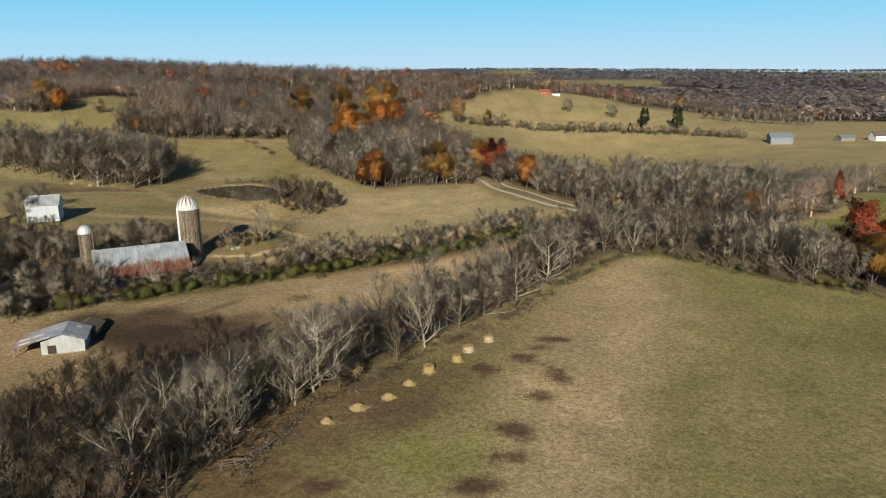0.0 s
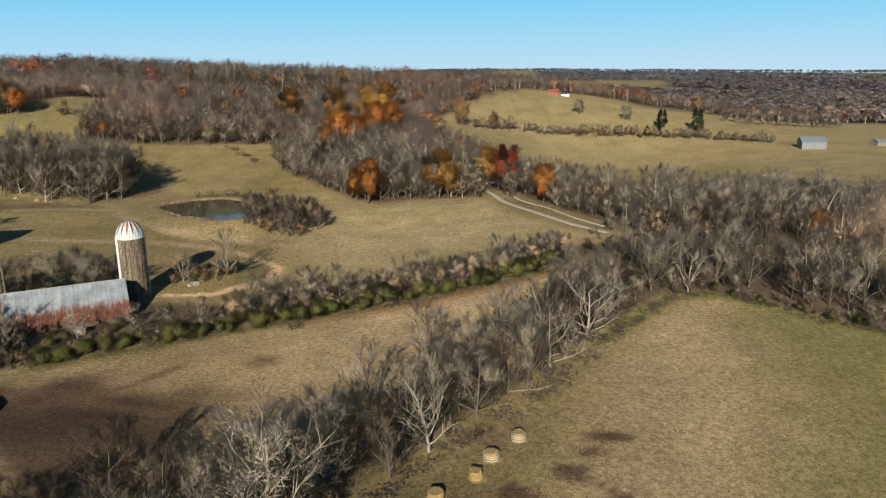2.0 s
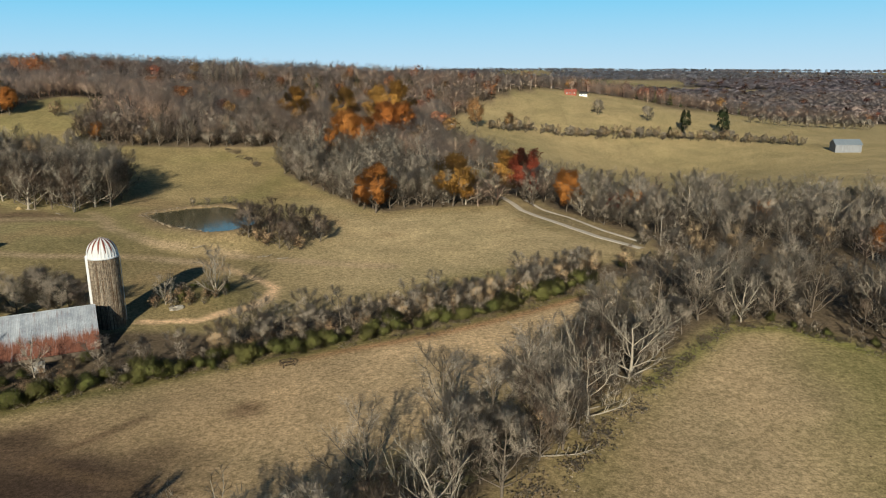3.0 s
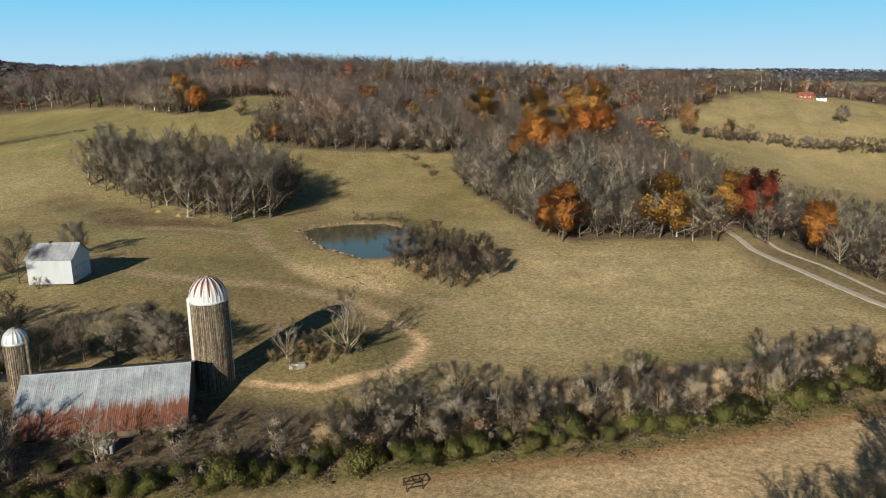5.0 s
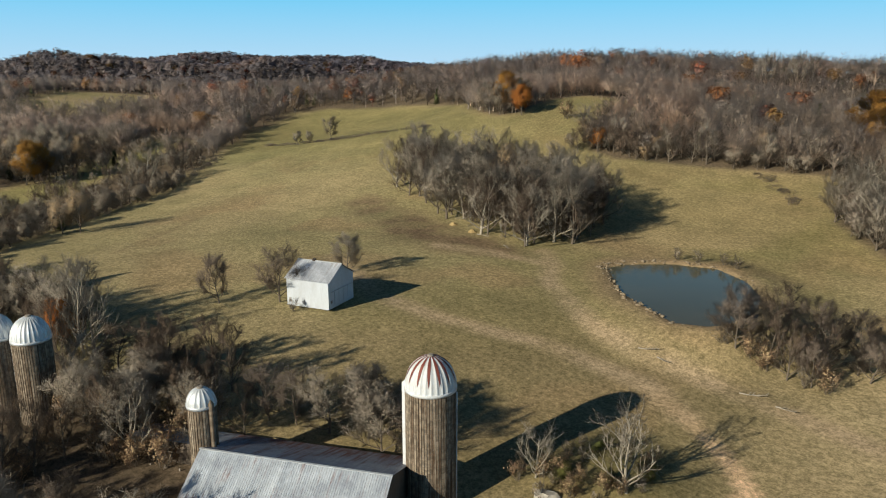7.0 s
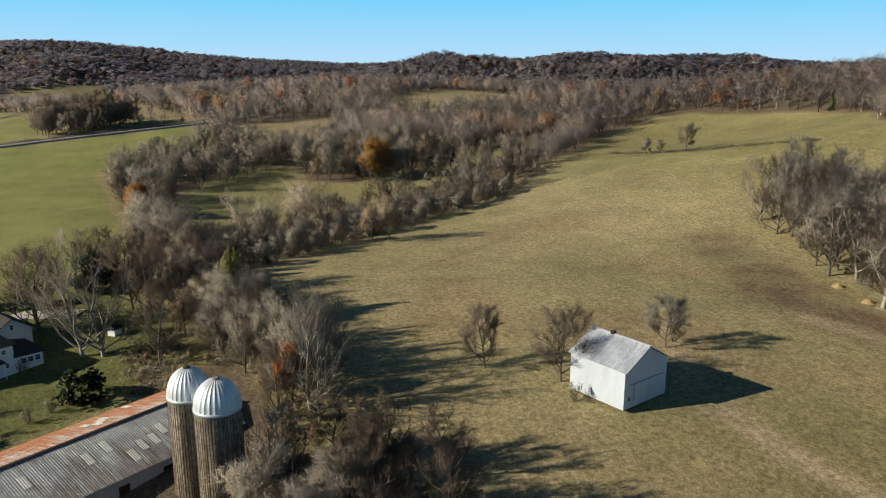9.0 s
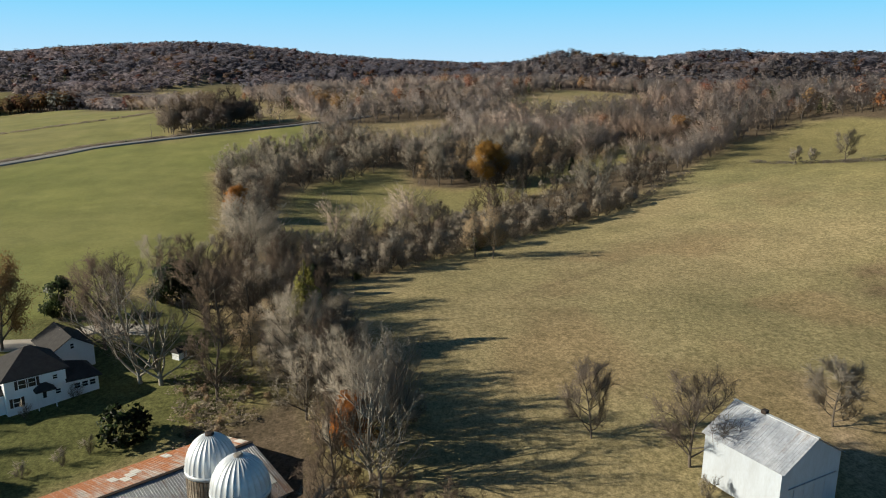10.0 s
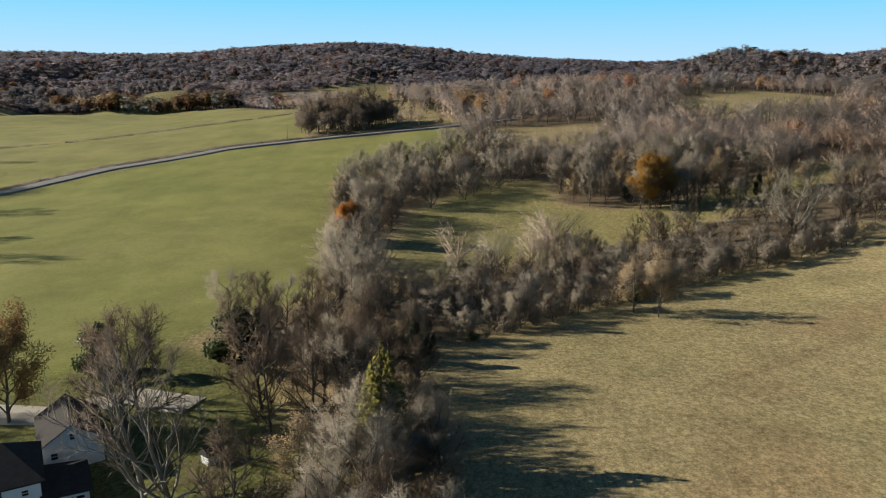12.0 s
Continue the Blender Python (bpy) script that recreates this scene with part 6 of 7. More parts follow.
def dairy_barn():
    u = math.degrees(math.atan2(188.1 - 154.0, -156.1 + 133.0))
    # local x runs from the far gable towards the open end, y towards the house
    b = thing("dairy_barn", -156.3, 188.6, 0.0, u + 180, "long dairy barn with rusty and grey ribbed roof", "barn")
    half, ridge, eave = 9.4, 5.55, 3.0
    part("front_wall", block(0.3, 41.5, 8.8, 9.0, -0.8, eave - 0.1), WHITEWASH, b, "whitewashed block wall")
    part("back_wall", block(0.3, 41.5, -9.0, -8.8, -0.8, eave - 0.1), WHITEWASH, b)
    for x in (0.3, 41.3):
        prof = [(-9.0, -0.8), (9.0, -0.8), (9.0, eave), (0, ridge - 0.15), (-9.0, eave)]
        n = len(prof)
        v = [(x, yy, zz) for yy, zz in prof] + [(x + 0.2, yy, zz) for yy, zz in prof]
        part("gable_wall", (v, [tuple(range(n)), tuple(range(2 * n - 1, n - 1, -1))] + [(i, (i + 1) % n, (i + 1) % n + n, i + n) for i in range(n)]), WHITEWASH, b)
    roof_slope(b, (0, 0, ridge), 1, half, ridge - eave, 46, 0.91, WEATHERED, 4, 16, PATCH, 0.02)
    roof_slope(b, (0, 0.02, ridge - 0.02), 1, -half, ridge - eave, 46, 0.91, RUSTY, 5, 12, PATCH, 0.02)
    part("ridge_cap", block(-0.05, 41.9, -0.25, 0.25, ridge + 0.02, ridge + 0.1), IRON, b)
    for x in (6, 12, 18, 24, 30, 36):
        part("window", block(x - 0.7, x + 0.7, 9.0, 9.06, 0.7, 1.9), IRON, b, "dark stable window")
    return b


dairy_barn()


def white_barn():
    b = thing("white_barn", -140.2, 240.2, 6.0, 19.0, "white tobacco barn with grey ribbed metal roof", "barn")
    w, d, eave, ridge = 9.9, 9.6, 4.9, 7.6
    part("front_wall", block(0, w, 0, 0.2, -0.8, eave), WHITEWASH, b)
    part("back_wall", block(0, w, d - 0.2, d, -0.8, eave), WHITEWASH, b)
    for x in (0.0, w - 0.2):
        prof = [(0.2, -0.8), (d - 0.2, -0.8), (d - 0.2, eave), (d / 2, ridge), (0.2, eave)]
        n = len(prof)
        v = [(x, yy, zz) for yy, zz in prof] + [(x + 0.2, yy, zz) for yy, zz in prof]
        part("gable_wall", (v, [tuple(range(n)), tuple(range(2 * n - 1, n - 1, -1))] + [(i, (i + 1) % n, (i + 1) % n + n, i + n) for i in range(n)]), WHITEWASH, b)
    roof_slope(b, (-0.35, d / 2, ridge + 0.1), 1, -d / 2 - 0.3, (ridge - eave) * (d / 2 + 0.3) / (d / 2), 12, 0.885, PALEROOF, 6, 0, PATCH, 0.01)
    roof_slope(b, (-0.35, d / 2 + 0.02, ridge + 0.08), 1, d / 2 + 0.3, (ridge - eave) * (d / 2 + 0.3) / (d / 2), 12, 0.885, PALEROOF, 7, 0, PATCH, 0.01)
    part("ridge_cap", block(-0.4, w + 0.4, d / 2 - 0.2, d / 2 + 0.2, ridge + 0.12, ridge + 0.2), WHITE_METAL, b)
    door = part("sliding_door", block(w + 0.02, w + 0.1, 2.2, 7.2, -0.1, 2.6), WHITEWASH, b, "wide white sliding door")
    part("door_rail", block(w + 0.02, w + 0.16, 1.2, 9.0, 2.62, 2.70), DIMWASH, door)
    for y in (2.2, 3.8, 5.5, 7.2):
        part("batten", block(w + 0.1, w + 0.14, y - 0.06, y + 0.06, -0.1, 2.6), WHITEWASH, door)
    part("hatch", block(w + 0.02, w + 0.06, 0.9, 1.3, 0.3, 0.9), DARKWOOD, b)
    part("vent", block(3.4, 4.0, d / 2 - 0.3, d / 2 + 0.3, ridge + 0.1, ridge + 0.55), IRON, b, "small dark ridge vent")
    return b


white_barn()


def window(parent, x, z, w, h, y=0.0, shutters=True, turn=None):
    """A sash window on a wall that faces -y in its parent's frame."""
    at = pose(x, y, z) if turn is None else turn
    f = part("window", joined(block(-w / 2 - 0.1, w / 2 + 0.1, -0.08, 0.02, -0.1, 0.0), block(-w / 2 - 0.1, w / 2 + 0.1, -0.08, 0.02, h, h + 0.1), block(-w / 2 - 0.1, -w / 2, -0.08, 0.02, 0, h), block(w / 2, w / 2 + 0.1, -0.08, 0.02, 0, h), block(-w / 2, w / 2, -0.06, 0.0, h / 2 - 0.03, h / 2 + 0.03)), SIDING, parent, at=at)
    part("pane", block(-w / 2, w / 2, -0.035, -0.015, 0, h), GLASS, f)
    if shutters:
        for s in (-1, 1):
            part("shutter", block(s * (w / 2 + 0.3) - 0.2, s * (w / 2 + 0.3) + 0.2, -0.07, -0.005, -0.05, h + 0.05), IRON, f, "black window shutter")
    return f


def hip(x0, x1, y0, y1, eave, ax0, ax1, ay, top, thick=0.18):
    v = [(x0, y0, eave), (x1, y0, eave), (x1, y1, eave), (x0, y1, eave), (ax0, ay, top), (ax1, ay, top)]
    v += [(x, y, z - thick) for x, y, z in v[:4]]
    return v, [(0, 1, 5, 4), (1, 2, 5), (2, 3, 4, 5), (3, 0, 4), (0, 6, 7, 1), (1, 7, 8, 2), (2, 8, 9, 3), (3, 9, 6, 0), (6, 9, 8, 7)]


def farmhouse():
    turn = math.degrees(math.atan2(-0.838, 0.545))
    h = thing("farmhouse", -176.6, 152.4, 2.6, turn, "white farmhouse with dark shingle hip roof", "house")
    # local -x runs along the garden wall, +y is out towards the garden
    part("main_wall", block(-8.2, 0, -9.0, 0, -0.8, 4.7), SIDING, h, "white clapboard wall")
    part("main_roof", hip(-8.7, 0.5, -9.5, 0.5, 4.75, -5.0, -4.2, -4.7, 7.7), SHINGLE, h, "dark shingle hip roof")
    part("side_wall", block(-0.05, 4.2, -9.5, -1.2, -0.8, 2.5), SIDING, h)
    part("side_roof", hip(-0.3, 4.8, -10.1, -0.6, 2.5, -0.25, 0.1, -5.3, 4.6), SHINGLE, h)
    part("wing_wall", block(-12.7, -8.2, -6.5, -0.05, -0.8, 2.35), SIDING, h)
    v = [(-8.0, 0.45, 2.5), (-13.2, 0.45, 2.3), (-13.2, -7.0, 2.3), (-8.0, -7.0, 2.5), (-8.0, -3.2, 4.8), (-11.4, -3.2, 4.0)]
    v += [(a, b, c - 0.16) for a, b, c in v[:4]]
    part("wing_roof", (v, [(0, 1, 5, 4), (1, 2, 5), (2, 3, 4, 5), (0, 6, 7, 1), (1, 7, 8, 2), (2, 8, 9, 3), (6, 9, 8, 7)]), SHINGLE, h)
    part("porch_canopy", hip(-6.4, -3.6, -0.05, 1.5, 2.35, -5.4, -4.6, 0.1, 3.15), SHINGLE, h, "small dark roof over the door")
    for x in (-3.8, -6.2):
        part("porch_post", block(x - 0.07, x + 0.07, 1.25, 1.39, -0.6, 2.2), SIDING, h)
    door = part("door", block(-5.5, -4.6, 0.0, 0.07, -0.3, 1.8), SIDING, h)
    part("pane", block(-5.3, -4.8, 0.07, 0.085, 0.7, 1.6), GLASS, door)
    half = pose(0, 0, 0, 0, 0, 180)
    for x, z, w, hh, sh in ((2.3, 3.0, 0.95, 1.25, True), (3.6, 3.0, 0.95, 1.25, True), (6.7, 3.3, 0.6, 0.6, False), (1.4, 0.4, 0.9, 1.3, True), (6.9, 0.9, 0.7, 0.7, False), (9.6, 0.9, 0.8, 0.8, False), (10.7, 0.9, 0.8, 0.8, False), (11.8, 0.9, 0.8, 0.8, False)):
        window(h, x, z, w, hh, 0, sh, pose(-x, 0.0 if x < 8.2 else -0.05, z) @ half)
    g = thing("garage", -191.3, 157.1, 3.1, turn, "white gabled outbuilding with dark shingle roof", "garage")
    part("wall", block(-3.3, 3.3, -9.3, 0, -0.8, 3.2), SIDING, g)
    gv = [(-3.3, 0, 3.2), (3.3, 0, 3.2), (0, 0, 5.3), (-3.3, -9.3, 3.2), (3.3, -9.3, 3.2), (0, -9.3, 5.3)]
    part("gable", (gv, [(0, 1, 2), (5, 4, 3), (0, 2, 5, 3), (2, 1, 4, 5)]), SIDING, g)
    for s in (-1, 1):
        sv = [(0, 0.45, 5.5), (0, -9.7, 5.5), (s * 3.8, -9.7, 3.05), (s * 3.8, 0.45, 3.05)]
        sv += [(a, b, c - 0.15) for a, b, c in sv]
        part("roof", (sv, [(0, 1, 2, 3), (4, 7, 6, 5), (0, 3, 7, 4), (1, 5, 6, 2), (2, 6, 7, 3)]), SHINGLE, g)
    window(g, 0, 3.5, 0.5, 0.8, 0, False, pose(0.0, 0.0, 3.4) @ half)
    window(g, 2.2, 0.9, 0.7, 0.8, 0, False, pose(2.1, 0.0, 1.3) @ half)
    link = thing("covered_passage", -186.6, 152.2, 2.8, turn, "low dark-roofed passage between house and outbuilding", "passage")
    part("wall", block(-2.5, 2.5, -4.5, -0.5, -0.8, 2.3), SIDING, link)
    part("roof", hip(-3.0, 3.0, -5.0, 0.0, 2.3, -2.0, 2.0, -2.5, 3.4), SHINGLE, link)
    shed = thing("garden_shed", -192.5, 173.5, 3.2, turn + 20, "tiny white garden shed with dark roof", "shed")
    part("wall", block(-0.9, 0.9, -0.8, 0.8, -0.4, 1.5), SIDING, shed)
    part("roof", hip(-1.1, 1.1, -1.0, 1.0, 1.5, -0.9, 0.9, 0, 2.2), SHINGLE, shed)
    return h


farmhouse()


def field_shed():
    b = thing("field_shed", -75.2, 143.0, -2.6, 107.5, "whitewashed shed with patched grey metal roof", "shed")
    # local x runs back from the white gable, y along it towards the lean-to
    part("gable_wall", ([(x, y, z) for x in (0.0, 0.18) for y, z in ((0, -0.6), (8.2, -0.6), (8.2, 2.2), (4.0, 3.4), (0, 1.9))], [(0, 1, 2, 3, 4), (9, 8, 7, 6, 5)] + [(i, i + 5, (i + 1) % 5 + 5, (i + 1) % 5) for i in range(5)]), DIMWASH, b, "whitewashed board gable greyed to paint in tree shade")
    # the gable has no gap; a dark sheet gives the doorway its shade
    part("doorway", block(-0.05, 0.0, 5.4, 7.0, -0.5, 1.3), IRON, b, "dark sheet painting in the shed doorway's shade")
    part("side_wall", block(0.1, 8.2, 0.0, 0.18, -0.6, 1.8), DIMWASH, b)
    part("back_wall", block(8.0, 8.2, 0.2, 13.4, -0.6, 1.3), GREYWOOD, b)
    roof_slope(b, (-0.4, 4.0, 3.6), 1, 9.8, 2.2, 10, 0.92, BACKROOF, 8, 5, PATCH, 0.03)
    roof_slope(b, (-0.4, 3.98, 3.58), 1, -4.4, 1.7, 10, 0.92, BACKROOF, 9, 2, PATCH, 0.03)
    for x in (0.2, 4.0, 7.8):
        part("post", block(x - 0.1, x + 0.1, 13.2, 13.4, -0.6, 1.3), GREYWOOD, b)
    return b


field_shed()


def byre():
    b = thing("low_byre", -79.5, 153.5, -3.2, 100, "low dark byre with a brown rusted roof", "shed")
    part("wall", block(-3.2, 3.2, -2.4, 2.4, -0.6, 1.7), DARKWOOD, b)
    for s in (-1, 1):
        sv = [(-3.6, 0, 2.9), (3.6, 0, 2.9), (3.6, s * 2.9, 1.6), (-3.6, s * 2.9, 1.6)]
        sv += [(p, q, k - 0.12) for p, q, k in sv]
        part("roof", (sv, [(0, 1, 2, 3), (4, 7, 6, 5), (0, 3, 7, 4), (1, 5, 6, 2), (2, 6, 7, 3)]), DARKWOOD, b, "dark rusted roof")
    return b


byre()


def simple_barn(name, x, y, turn, w, d, eave, ridge, wall, roof, label, category, windows=0):
    z = min(height(x + a, y + b) for a, b in ((0, 0), (w / 2, 0), (-w / 2, 0), (0, d / 2)))
    b = thing(name, x, y, z, turn, label, category)
    part("wall", block(-w / 2, w / 2, -d / 2, d / 2, -1.0, eave), wall, b)
    for s in (-1, 1):
        gx = s * w / 2
        gv = [(gx, -d / 2, eave), (gx, d / 2, eave), (gx, 0, ridge), (gx - s * 0.2, -d / 2, eave), (gx - s * 0.2, d / 2, eave), (gx - s * 0.2, 0, ridge)]
        part("gable", (gv, [(0, 1, 2), (5, 4, 3), (0, 2, 5, 3), (2, 1, 4, 5)]), wall, b)
        sv = [(-w / 2 - 0.4, 0, ridge + 0.2), (w / 2 + 0.4, 0, ridge + 0.2), (w / 2 + 0.4, s * (d / 2 + 0.5), eave), (-w / 2 - 0.4, s * (d / 2 + 0.5), eave)]
        sv += [(p, q, k - 0.15) for p, q, k in sv]
        part("roof", (sv, [(0, 1, 2, 3), (4, 7, 6, 5), (0, 3, 7, 4), (1, 5, 6, 2), (2, 6, 7, 3)]), roof, b)
    for i in range(windows):
        window(b, -w / 2 + (i + 0.7) * w / (windows + 0.4), 1.2, 1.0, 1.4, -d / 2 - 0.01, False)
    return b


simple_barn("field_barn", 256, 552, -8, 16, 11, 5.0, 8.0, BLUEWOOD, BLUE_METAL, "grey board barn with pale blue metal roof", "barn")
simple_barn("hill_house", 102, 728, -12, 10, 7, 2.8, 4.8, BRICK_RED, BRICK_RED, "red brick house on the grassy hill", "house", 3)
simple_barn("hill_house_annex", 113, 727, -12, 7, 5, 2.2, 3.6, SIDING, SHINGLE, "low white annex beside the hill house", "house", 2)
simple_barn("wood_house", -8, 541, 60, 12, 8, 5, 8.4, SIDING, SHINGLE, "small white gabled house at the wood", "house", 2)
simple_barn("far_shed", 312, 564, 10, 12, 7, 3, 4.6, GREYWOOD, BLUE_METAL, "low grey shed with bluish roof", "shed")
simple_barn("far_house", 342, 568, 5, 14, 9, 4, 7.5, SIDING, DARKWOOD, "white farmhouse among far fields", "house", 2)
simple_barn("valley_house", -925, 800, 40, 16, 10, 5, 8, SIDING, SHINGLE, "white house in the distant valley", "house", 2)
simple_barn("valley_house", -985, 790, 20, 14, 9, 5, 8, SIDING, SHINGLE, "white house in the distant valley", "house", 2)


def hay_bale(x, y, r, ring, loose, seed):
    """A round bale, eaten down to a heap in some places, in a steel ring."""
    q = random.Random(seed)
    z = height(x, y)
    b = thing("hay_bale", x, y, z, q.uniform(0, 360), "half-eaten round hay bale" + (" in a white ring feeder" if ring else " spread on muddy ground"), "hay bale", "hay bales")
    verts, faces = [], []
    rows, n = 6, 18
    for k in range(rows):
        f = k / (rows - 1)
        rr = r * (1.0 - 0.12 * f) if not loose else r * (1.35 - 1.0 * f)
        zz = (1.35 if not loose else 0.8) * f - 0.1
        for i in range(n):
            t = 2 * math.pi * i / n
            verts.append((rr * math.cos(t) * q.uniform(0.9, 1.1), rr * math.sin(t) * q.uniform(0.9, 1.1), zz + q.uniform(-0.06, 0.06)))
    for k in range(rows - 1):
        faces += [(k * n + i, k * n + (i + 1) % n, (k + 1) * n + (i + 1) % n, (k + 1) * n + i) for i in range(n)]
    faces.append(tuple(range((rows - 1) * n, rows * n)))
    part("hay", (verts, faces), HAY, b)
    skirt = [(0, 0, 0.12)] + [((r * 1.6) * math.cos(2 * math.pi * i / 20) * q.uniform(0.7, 1.2), (r * 1.6) * math.sin(2 * math.pi * i / 20) * q.uniform(0.7, 1.2), -0.03) for i in range(20)]
    part("loose_hay", (skirt, [(0, i + 1, (i + 1) % 20 + 1) for i in range(20)]), HAY, b)
    if ring:
        for zz in (0.1, 0.55, 0.85):
            vs = [((r + 0.12 + 0.03 * a) * math.cos(2 * math.pi * i / 24), (r + 0.12 + 0.03 * a) * math.sin(2 * math.pi * i / 24), zz + 0.05 * c) for a, c in ((-1, 0), (0, 1), (1, 0), (0, -1)) for i in range(24)]
            part("ring", (vs, [(k * 24 + i, k * 24 + (i + 1) % 24, (k + 1) % 4 * 24 + (i + 1) % 24, (k + 1) % 4 * 24 + i) for k in range(4) for i in range(24)]), WHITE_METAL, b, "white tubular steel ring")
    return b


for i, (x, y, r, ring, loose) in enumerate(((9.5, 145.5, 1.0, True, False), (5, 140, 1.1, True, False), (2.5, 135, 1.0, False, False), (-3, 130, 1.2, False, False), (-6.5, 124.5, 1.0, False, True), (-10, 119, 1.1, False, True), (-15, 115, 1.25, False, True), (-19.5, 110, 0.9, False, True))):
    hay_bale(x, y, r, ring, loose, 200 + i)


for i, (x, y) in enumerate(((-161.7, 315.0), (-153.0, 313.4))):
    hay_bale(x, y, 1.0, False, True, 220 + i)


def rail_frame():
    """A dark steel feeding frame left standing in the field."""
    f = thing("hay_feeder", -34.5, 197.0, height(-34.5, 197.0), 35, "dark steel hay feeder standing empty in a field", "feeder")
    for x in (-1.1, 1.1):
        for y in (-0.8, 0.8):
            part("leg", block(x - 0.06, x + 0.06, y - 0.06, y + 0.06, -0.1, 1.1), IRON, f)
    for y in (-0.8, 0.8):
        part("rail", block(-1.1, 1.1, y - 0.05, y + 0.05, 1.0, 1.1), IRON, f)
        part("rail", block(-1.1, 1.1, y - 0.05, y + 0.05, 0.45, 0.53), IRON, f)
    for x in (-1.1, 1.1):
        part("rail", block(x - 0.05, x + 0.05, -0.8, 0.8, 1.0, 1.1), IRON, f)
    return f


rail_frame()


def fallen_limb(x, y, turn, length, seed):
    g = Growth(seed)
    pts = g.bough(Vector((0, 0, 0.25)), Vector((1, 0, 0.02)), length, 0.13, 0.05, 6, 6, 0.0, 0.16)
    for p in pts[2:]:
        for s in (-1, 1):
            g.bough(p, Vector((0.6, 0.7 * s, 0.35)).normalized(), length * 0.22, 0.07, 0.02, 4, 3, 0.1, 0.25)
    t = thing("fallen_branch", x, y, height(x, y), turn, "bleached fallen branch at the field edge", "branch")
    part("limb", (g.wood, g.wood_faces), PALE, t, smooth_faces=True)
    return t


fallen_limb(9, 161.5, -10, 8, 301)
fallen_limb(-46, 96, 60, 7, 303)


def bunk_wall():
    """A concrete feed bunk behind the barns."""
    b = thing("feed_bunk", -116.0, 192.5, -1.5, math.degrees(math.atan2(198.3 - 186.6, -104.1 + 128.2)), "long weathered concrete feed bunk", "feed bunk")
    part("wall", block(-13.5, 13, -0.15, 0.15, -0.7, 1.1), CONCRETE, b)
    part("trough", joined(block(-13.5, 13, -1.5, -1.3, -0.7, 0.6), block(-13.5, 13, -1.3, -0.15, -0.7, 0.15)), CONCRETE, b)
    first = None
    for i in range(12):
        m = pose(-13.2 + i * 2.3, 0, 0)
        first = part("post", block(-0.09, 0.09, -0.3, -0.15, -0.5, 1.5), GREYWOOD, b, at=m) if first is None else (repeat(first, b, m), first)[1]
    return b


bunk_wall()


def rock_shape(r):
    bm = bmesh.new()
    bmesh.ops.create_icosphere(bm, subdivisions=1, radius=1)
    for v in bm.verts:
        v.co *= r.uniform(0.7, 1.2)
        v.co.z *= 0.55
    shape = [tuple(v.co) for v in bm.verts], [tuple(v.index for v in f.verts) for f in bm.faces]
    bm.free()
    return shape


def pond_stones():
    r = random.Random(31)
    shapes = [rock_shape(r) for _ in range(4)]
    for k in range(300):
        i = r.randrange(len(POND))
        (ax, ay), (bx, by) = POND[i], POND[(i + 1) % len(POND)]
        if ax > -80 and r.random() < 0.85 or 10 < k % 23 < 15:
            continue
        f = r.random()
        x, y = ax + (bx - ax) * f + r.gauss(0, 0.9), ay + (by - ay) * f + r.gauss(0, 0.9)
        s = 0.16 + 0.42 * r.random() ** 2.5
        v, q = shapes[k % 4]
        ob = mesh_object("bank_stone", v, q, STONE)
        tagged(ob, "pale rough stone on the pond bank", "stone", "pond bank stones")
        ob.matrix_basis = pose(x, y, height(x, y) + 0.1, 0, 0, r.uniform(0, 360)) @ Matrix.Diagonal((s * 1.4, s, s, 1))


pond_stones()


def utility_pole(x, y, h=9.0):
    p = thing("utility_pole", x, y, height(x, y), 30, "grey wooden utility pole beside a road", "pole")
    n = 8
    v = [(0.14 * (1 - 0.35 * k) * math.cos(2 * math.pi * i / n), 0.14 * (1 - 0.35 * k) * math.sin(2 * math.pi * i / n), z) for k, z in ((0, -0.5), (1, h)) for i in range(n)]
    part("post", (v, [(i, (i + 1) % n, (i + 1) % n + n, i + n) for i in range(n)] + [tuple(range(n, 2 * n))]), GREYWOOD, p, smooth_faces=True)
    part("crossarm", block(-1.0, 1.0, -0.06, 0.06, h - 0.7, h - 0.55), GREYWOOD, p)
    return p


utility_pole(58, 276)
utility_pole(-508, 104)
utility_pole(-548, 168)

for i, (x, y, turn, length) in enumerate(((-79, 273.5, 10, 3.5), (-75, 273, -20, 2.6), (-60, 272.5, 15, 4.0), (-54, 272, -8, 3.0), (-150, 312, 30, 3.5), (-138, 309, -15, 3.0))):
    fallen_limb(x, y, turn, length, 310 + i)


def clods(name, spots, count, size, material, seed, label):
    """Small uneven lumps lying on the ground round the given spots."""
    r = random.Random(seed)
    verts, faces = [], []
    for sx, sy, reach in spots:
        for _ in range(count):
            a, d = r.uniform(0, 6.28), reach * math.sqrt(r.random()) * r.uniform(0.6, 1.3)
            x, y, s = sx + math.cos(a) * d * 1.3, sy + math.sin(a) * d, size * r.uniform(0.5, 1.6)
            z, n = height(x, y), len(verts)
            for k in range(5):
                t = 1.257 * k + r.uniform(-0.3, 0.3)
                verts.append((x + math.cos(t) * s * r.uniform(0.7, 1.3), y + math.sin(t) * s * r.uniform(0.7, 1.3), z - 0.05))
            verts.append((x + r.uniform(-0.3, 0.3) * s, y + r.uniform(-0.3, 0.3) * s, z + s * r.uniform(0.3, 0.7)))
            faces += [(n + k, n + (k + 1) % 5, n + 5) for k in range(5)]
    return tagged(mesh_object(name, verts, faces, material), label, name.replace("_", " "), kind="stuff")


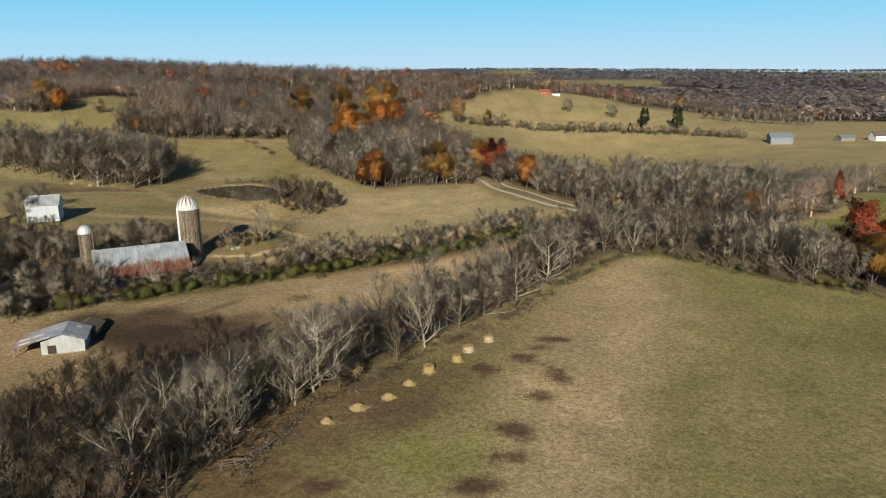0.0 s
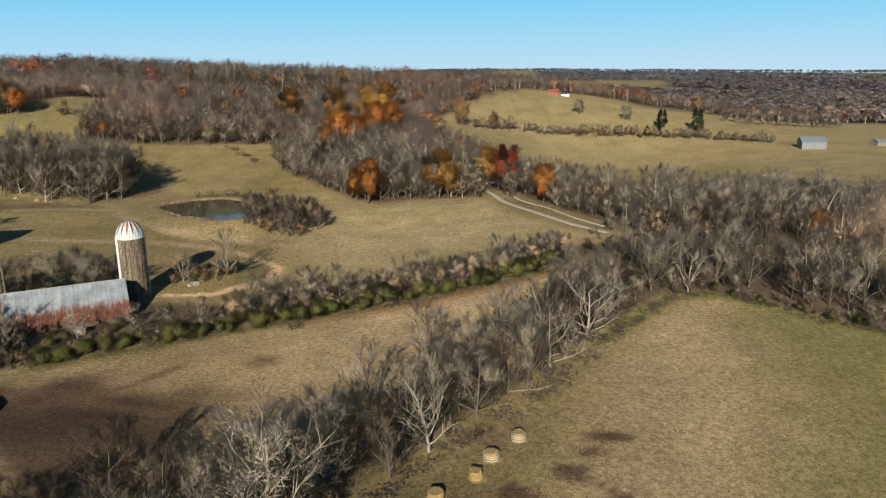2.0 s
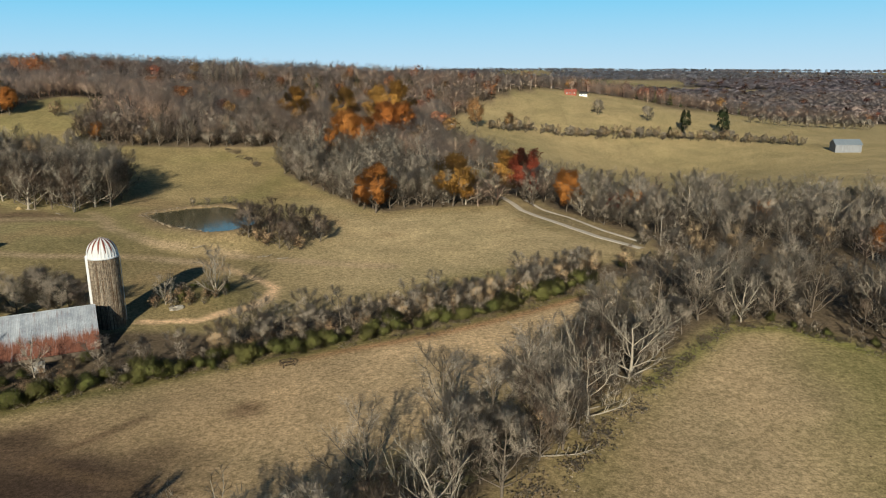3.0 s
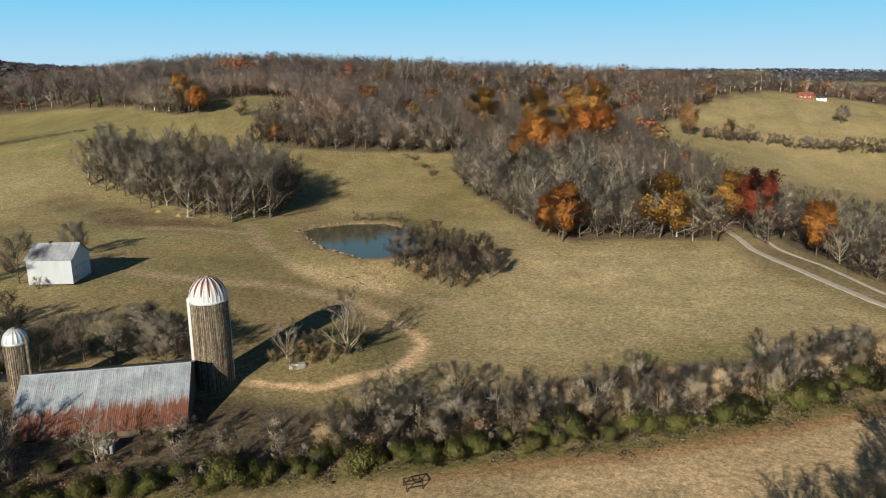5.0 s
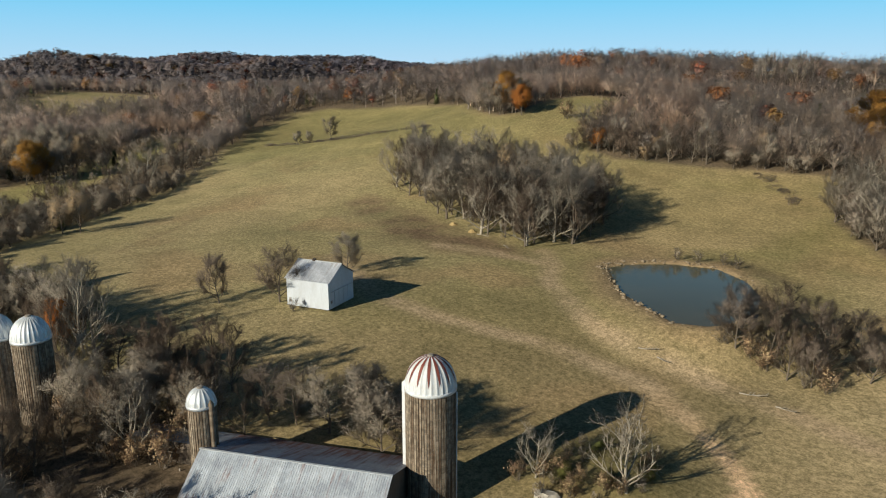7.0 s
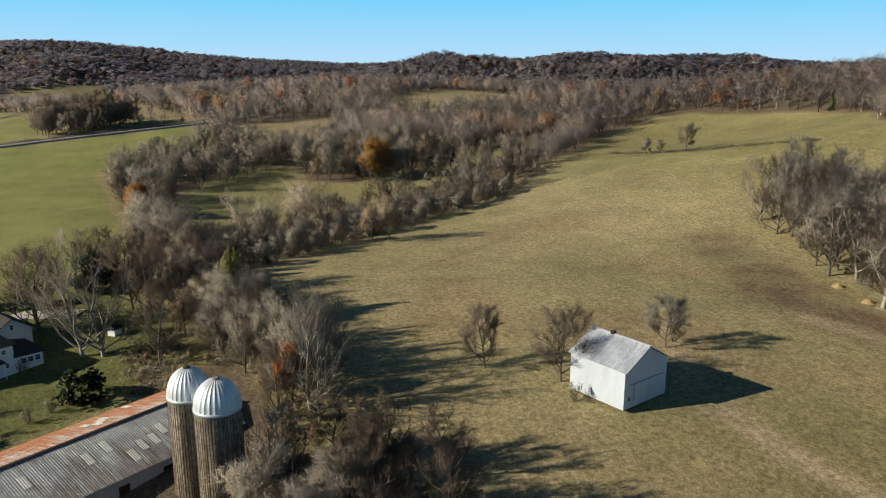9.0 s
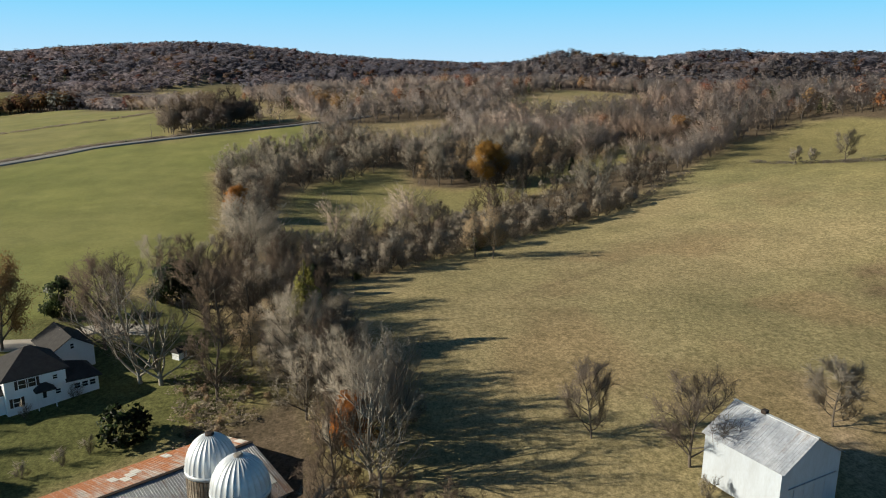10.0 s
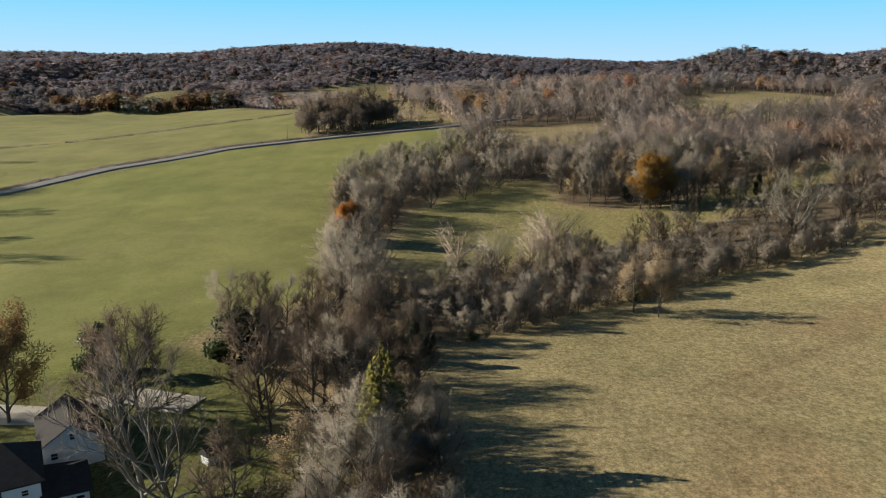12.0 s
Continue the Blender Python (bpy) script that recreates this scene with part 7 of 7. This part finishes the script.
clods("dung_clods", [(x, y, r * 0.95) for x, y, r in DUNG], 420, 0.11, MUD, 401, "dark trampled dung and hay litter on grass")
clods("mud_clods", [(-19, 108, 8), (-12, 113, 8), (-6, 120, 8), (0, 128, 7), (6, 138, 7), (-24, 100, 7), (-62, 152, 12), (-50, 156, 10)], 90, 0.10, MUD, 402, "churned brown mud clods beside hay")
clods("creek_stones", [(x, y, 2.4) for x, y in CREEK[1:7]], 40, 0.28, STONE, 403, "grey-brown stones along the creek bed")
clods("straw_litter", [(-19, 110, 3), (-15, 115, 3), (-10, 119, 3), (-6.5, 124.5, 3), (-3, 130, 3), (2.5, 135, 2.5), (5, 140, 2.5), (9.5, 145.5, 2.5)], 40, 0.10, HAY, 404, "trampled straw round the hay bales")


clods("cow_pats", [(58, 120, 34), (70, 150, 32), (40, 95, 22), (24, 112, 16)], 130, 0.17, MUD, 405, "dark dung pats scattered over grass")


def boulder():
    r = random.Random(77)
    b = thing("boulder", -66.5, 226.5, height(-66.5, 226.5), 25, "flat grey boulder at the foot of a bank", "boulder")
    v, n = [], 9
    for z, k in ((-0.3, 1.0), (0.35, 1.05), (0.8, 0.8)):
        v += [(1.6 * k * math.cos(6.283 * i / n) * r.uniform(0.85, 1.15), 0.8 * k * math.sin(6.283 * i / n) * r.uniform(0.85, 1.15), z + r.uniform(-0.1, 0.1)) for i in range(n)]
    f = [(j * n + i, j * n + (i + 1) % n, j * n + n + (i + 1) % n, j * n + n + i) for j in range(2) for i in range(n)] + [tuple(range(2 * n, 3 * n))]
    part("rock", (v, f), CONCRETE, b)
    return b


boulder()


def rail_panel(x, y, turn):
    """A leaning panel of old wooden rails."""
    p = thing("broken_rail_fence", x, y, height(x, y), turn, "broken dark wooden rail fence at the creek", "fence")
    for px, tilt in ((-1.8, 8), (0.2, -4), (2.0, -14)):
        part("post", block(-0.08, 0.08, -0.08, 0.08, -0.2, 1.4), DARKWOOD, p, at=pose(px, 0, 0, 0, tilt, 0))
    for z, tilt in ((0.5, 3), (0.95, -4), (1.3, 7)):
        part("rail", block(-2.2, 2.3, -0.05, 0.05, -0.07, 0.07), DARKWOOD, p, at=pose(0, -0.1, z, 0, tilt, 0))
    return p


rail_panel(-31, 96, 20), rail_panel(-28, 99, 60)
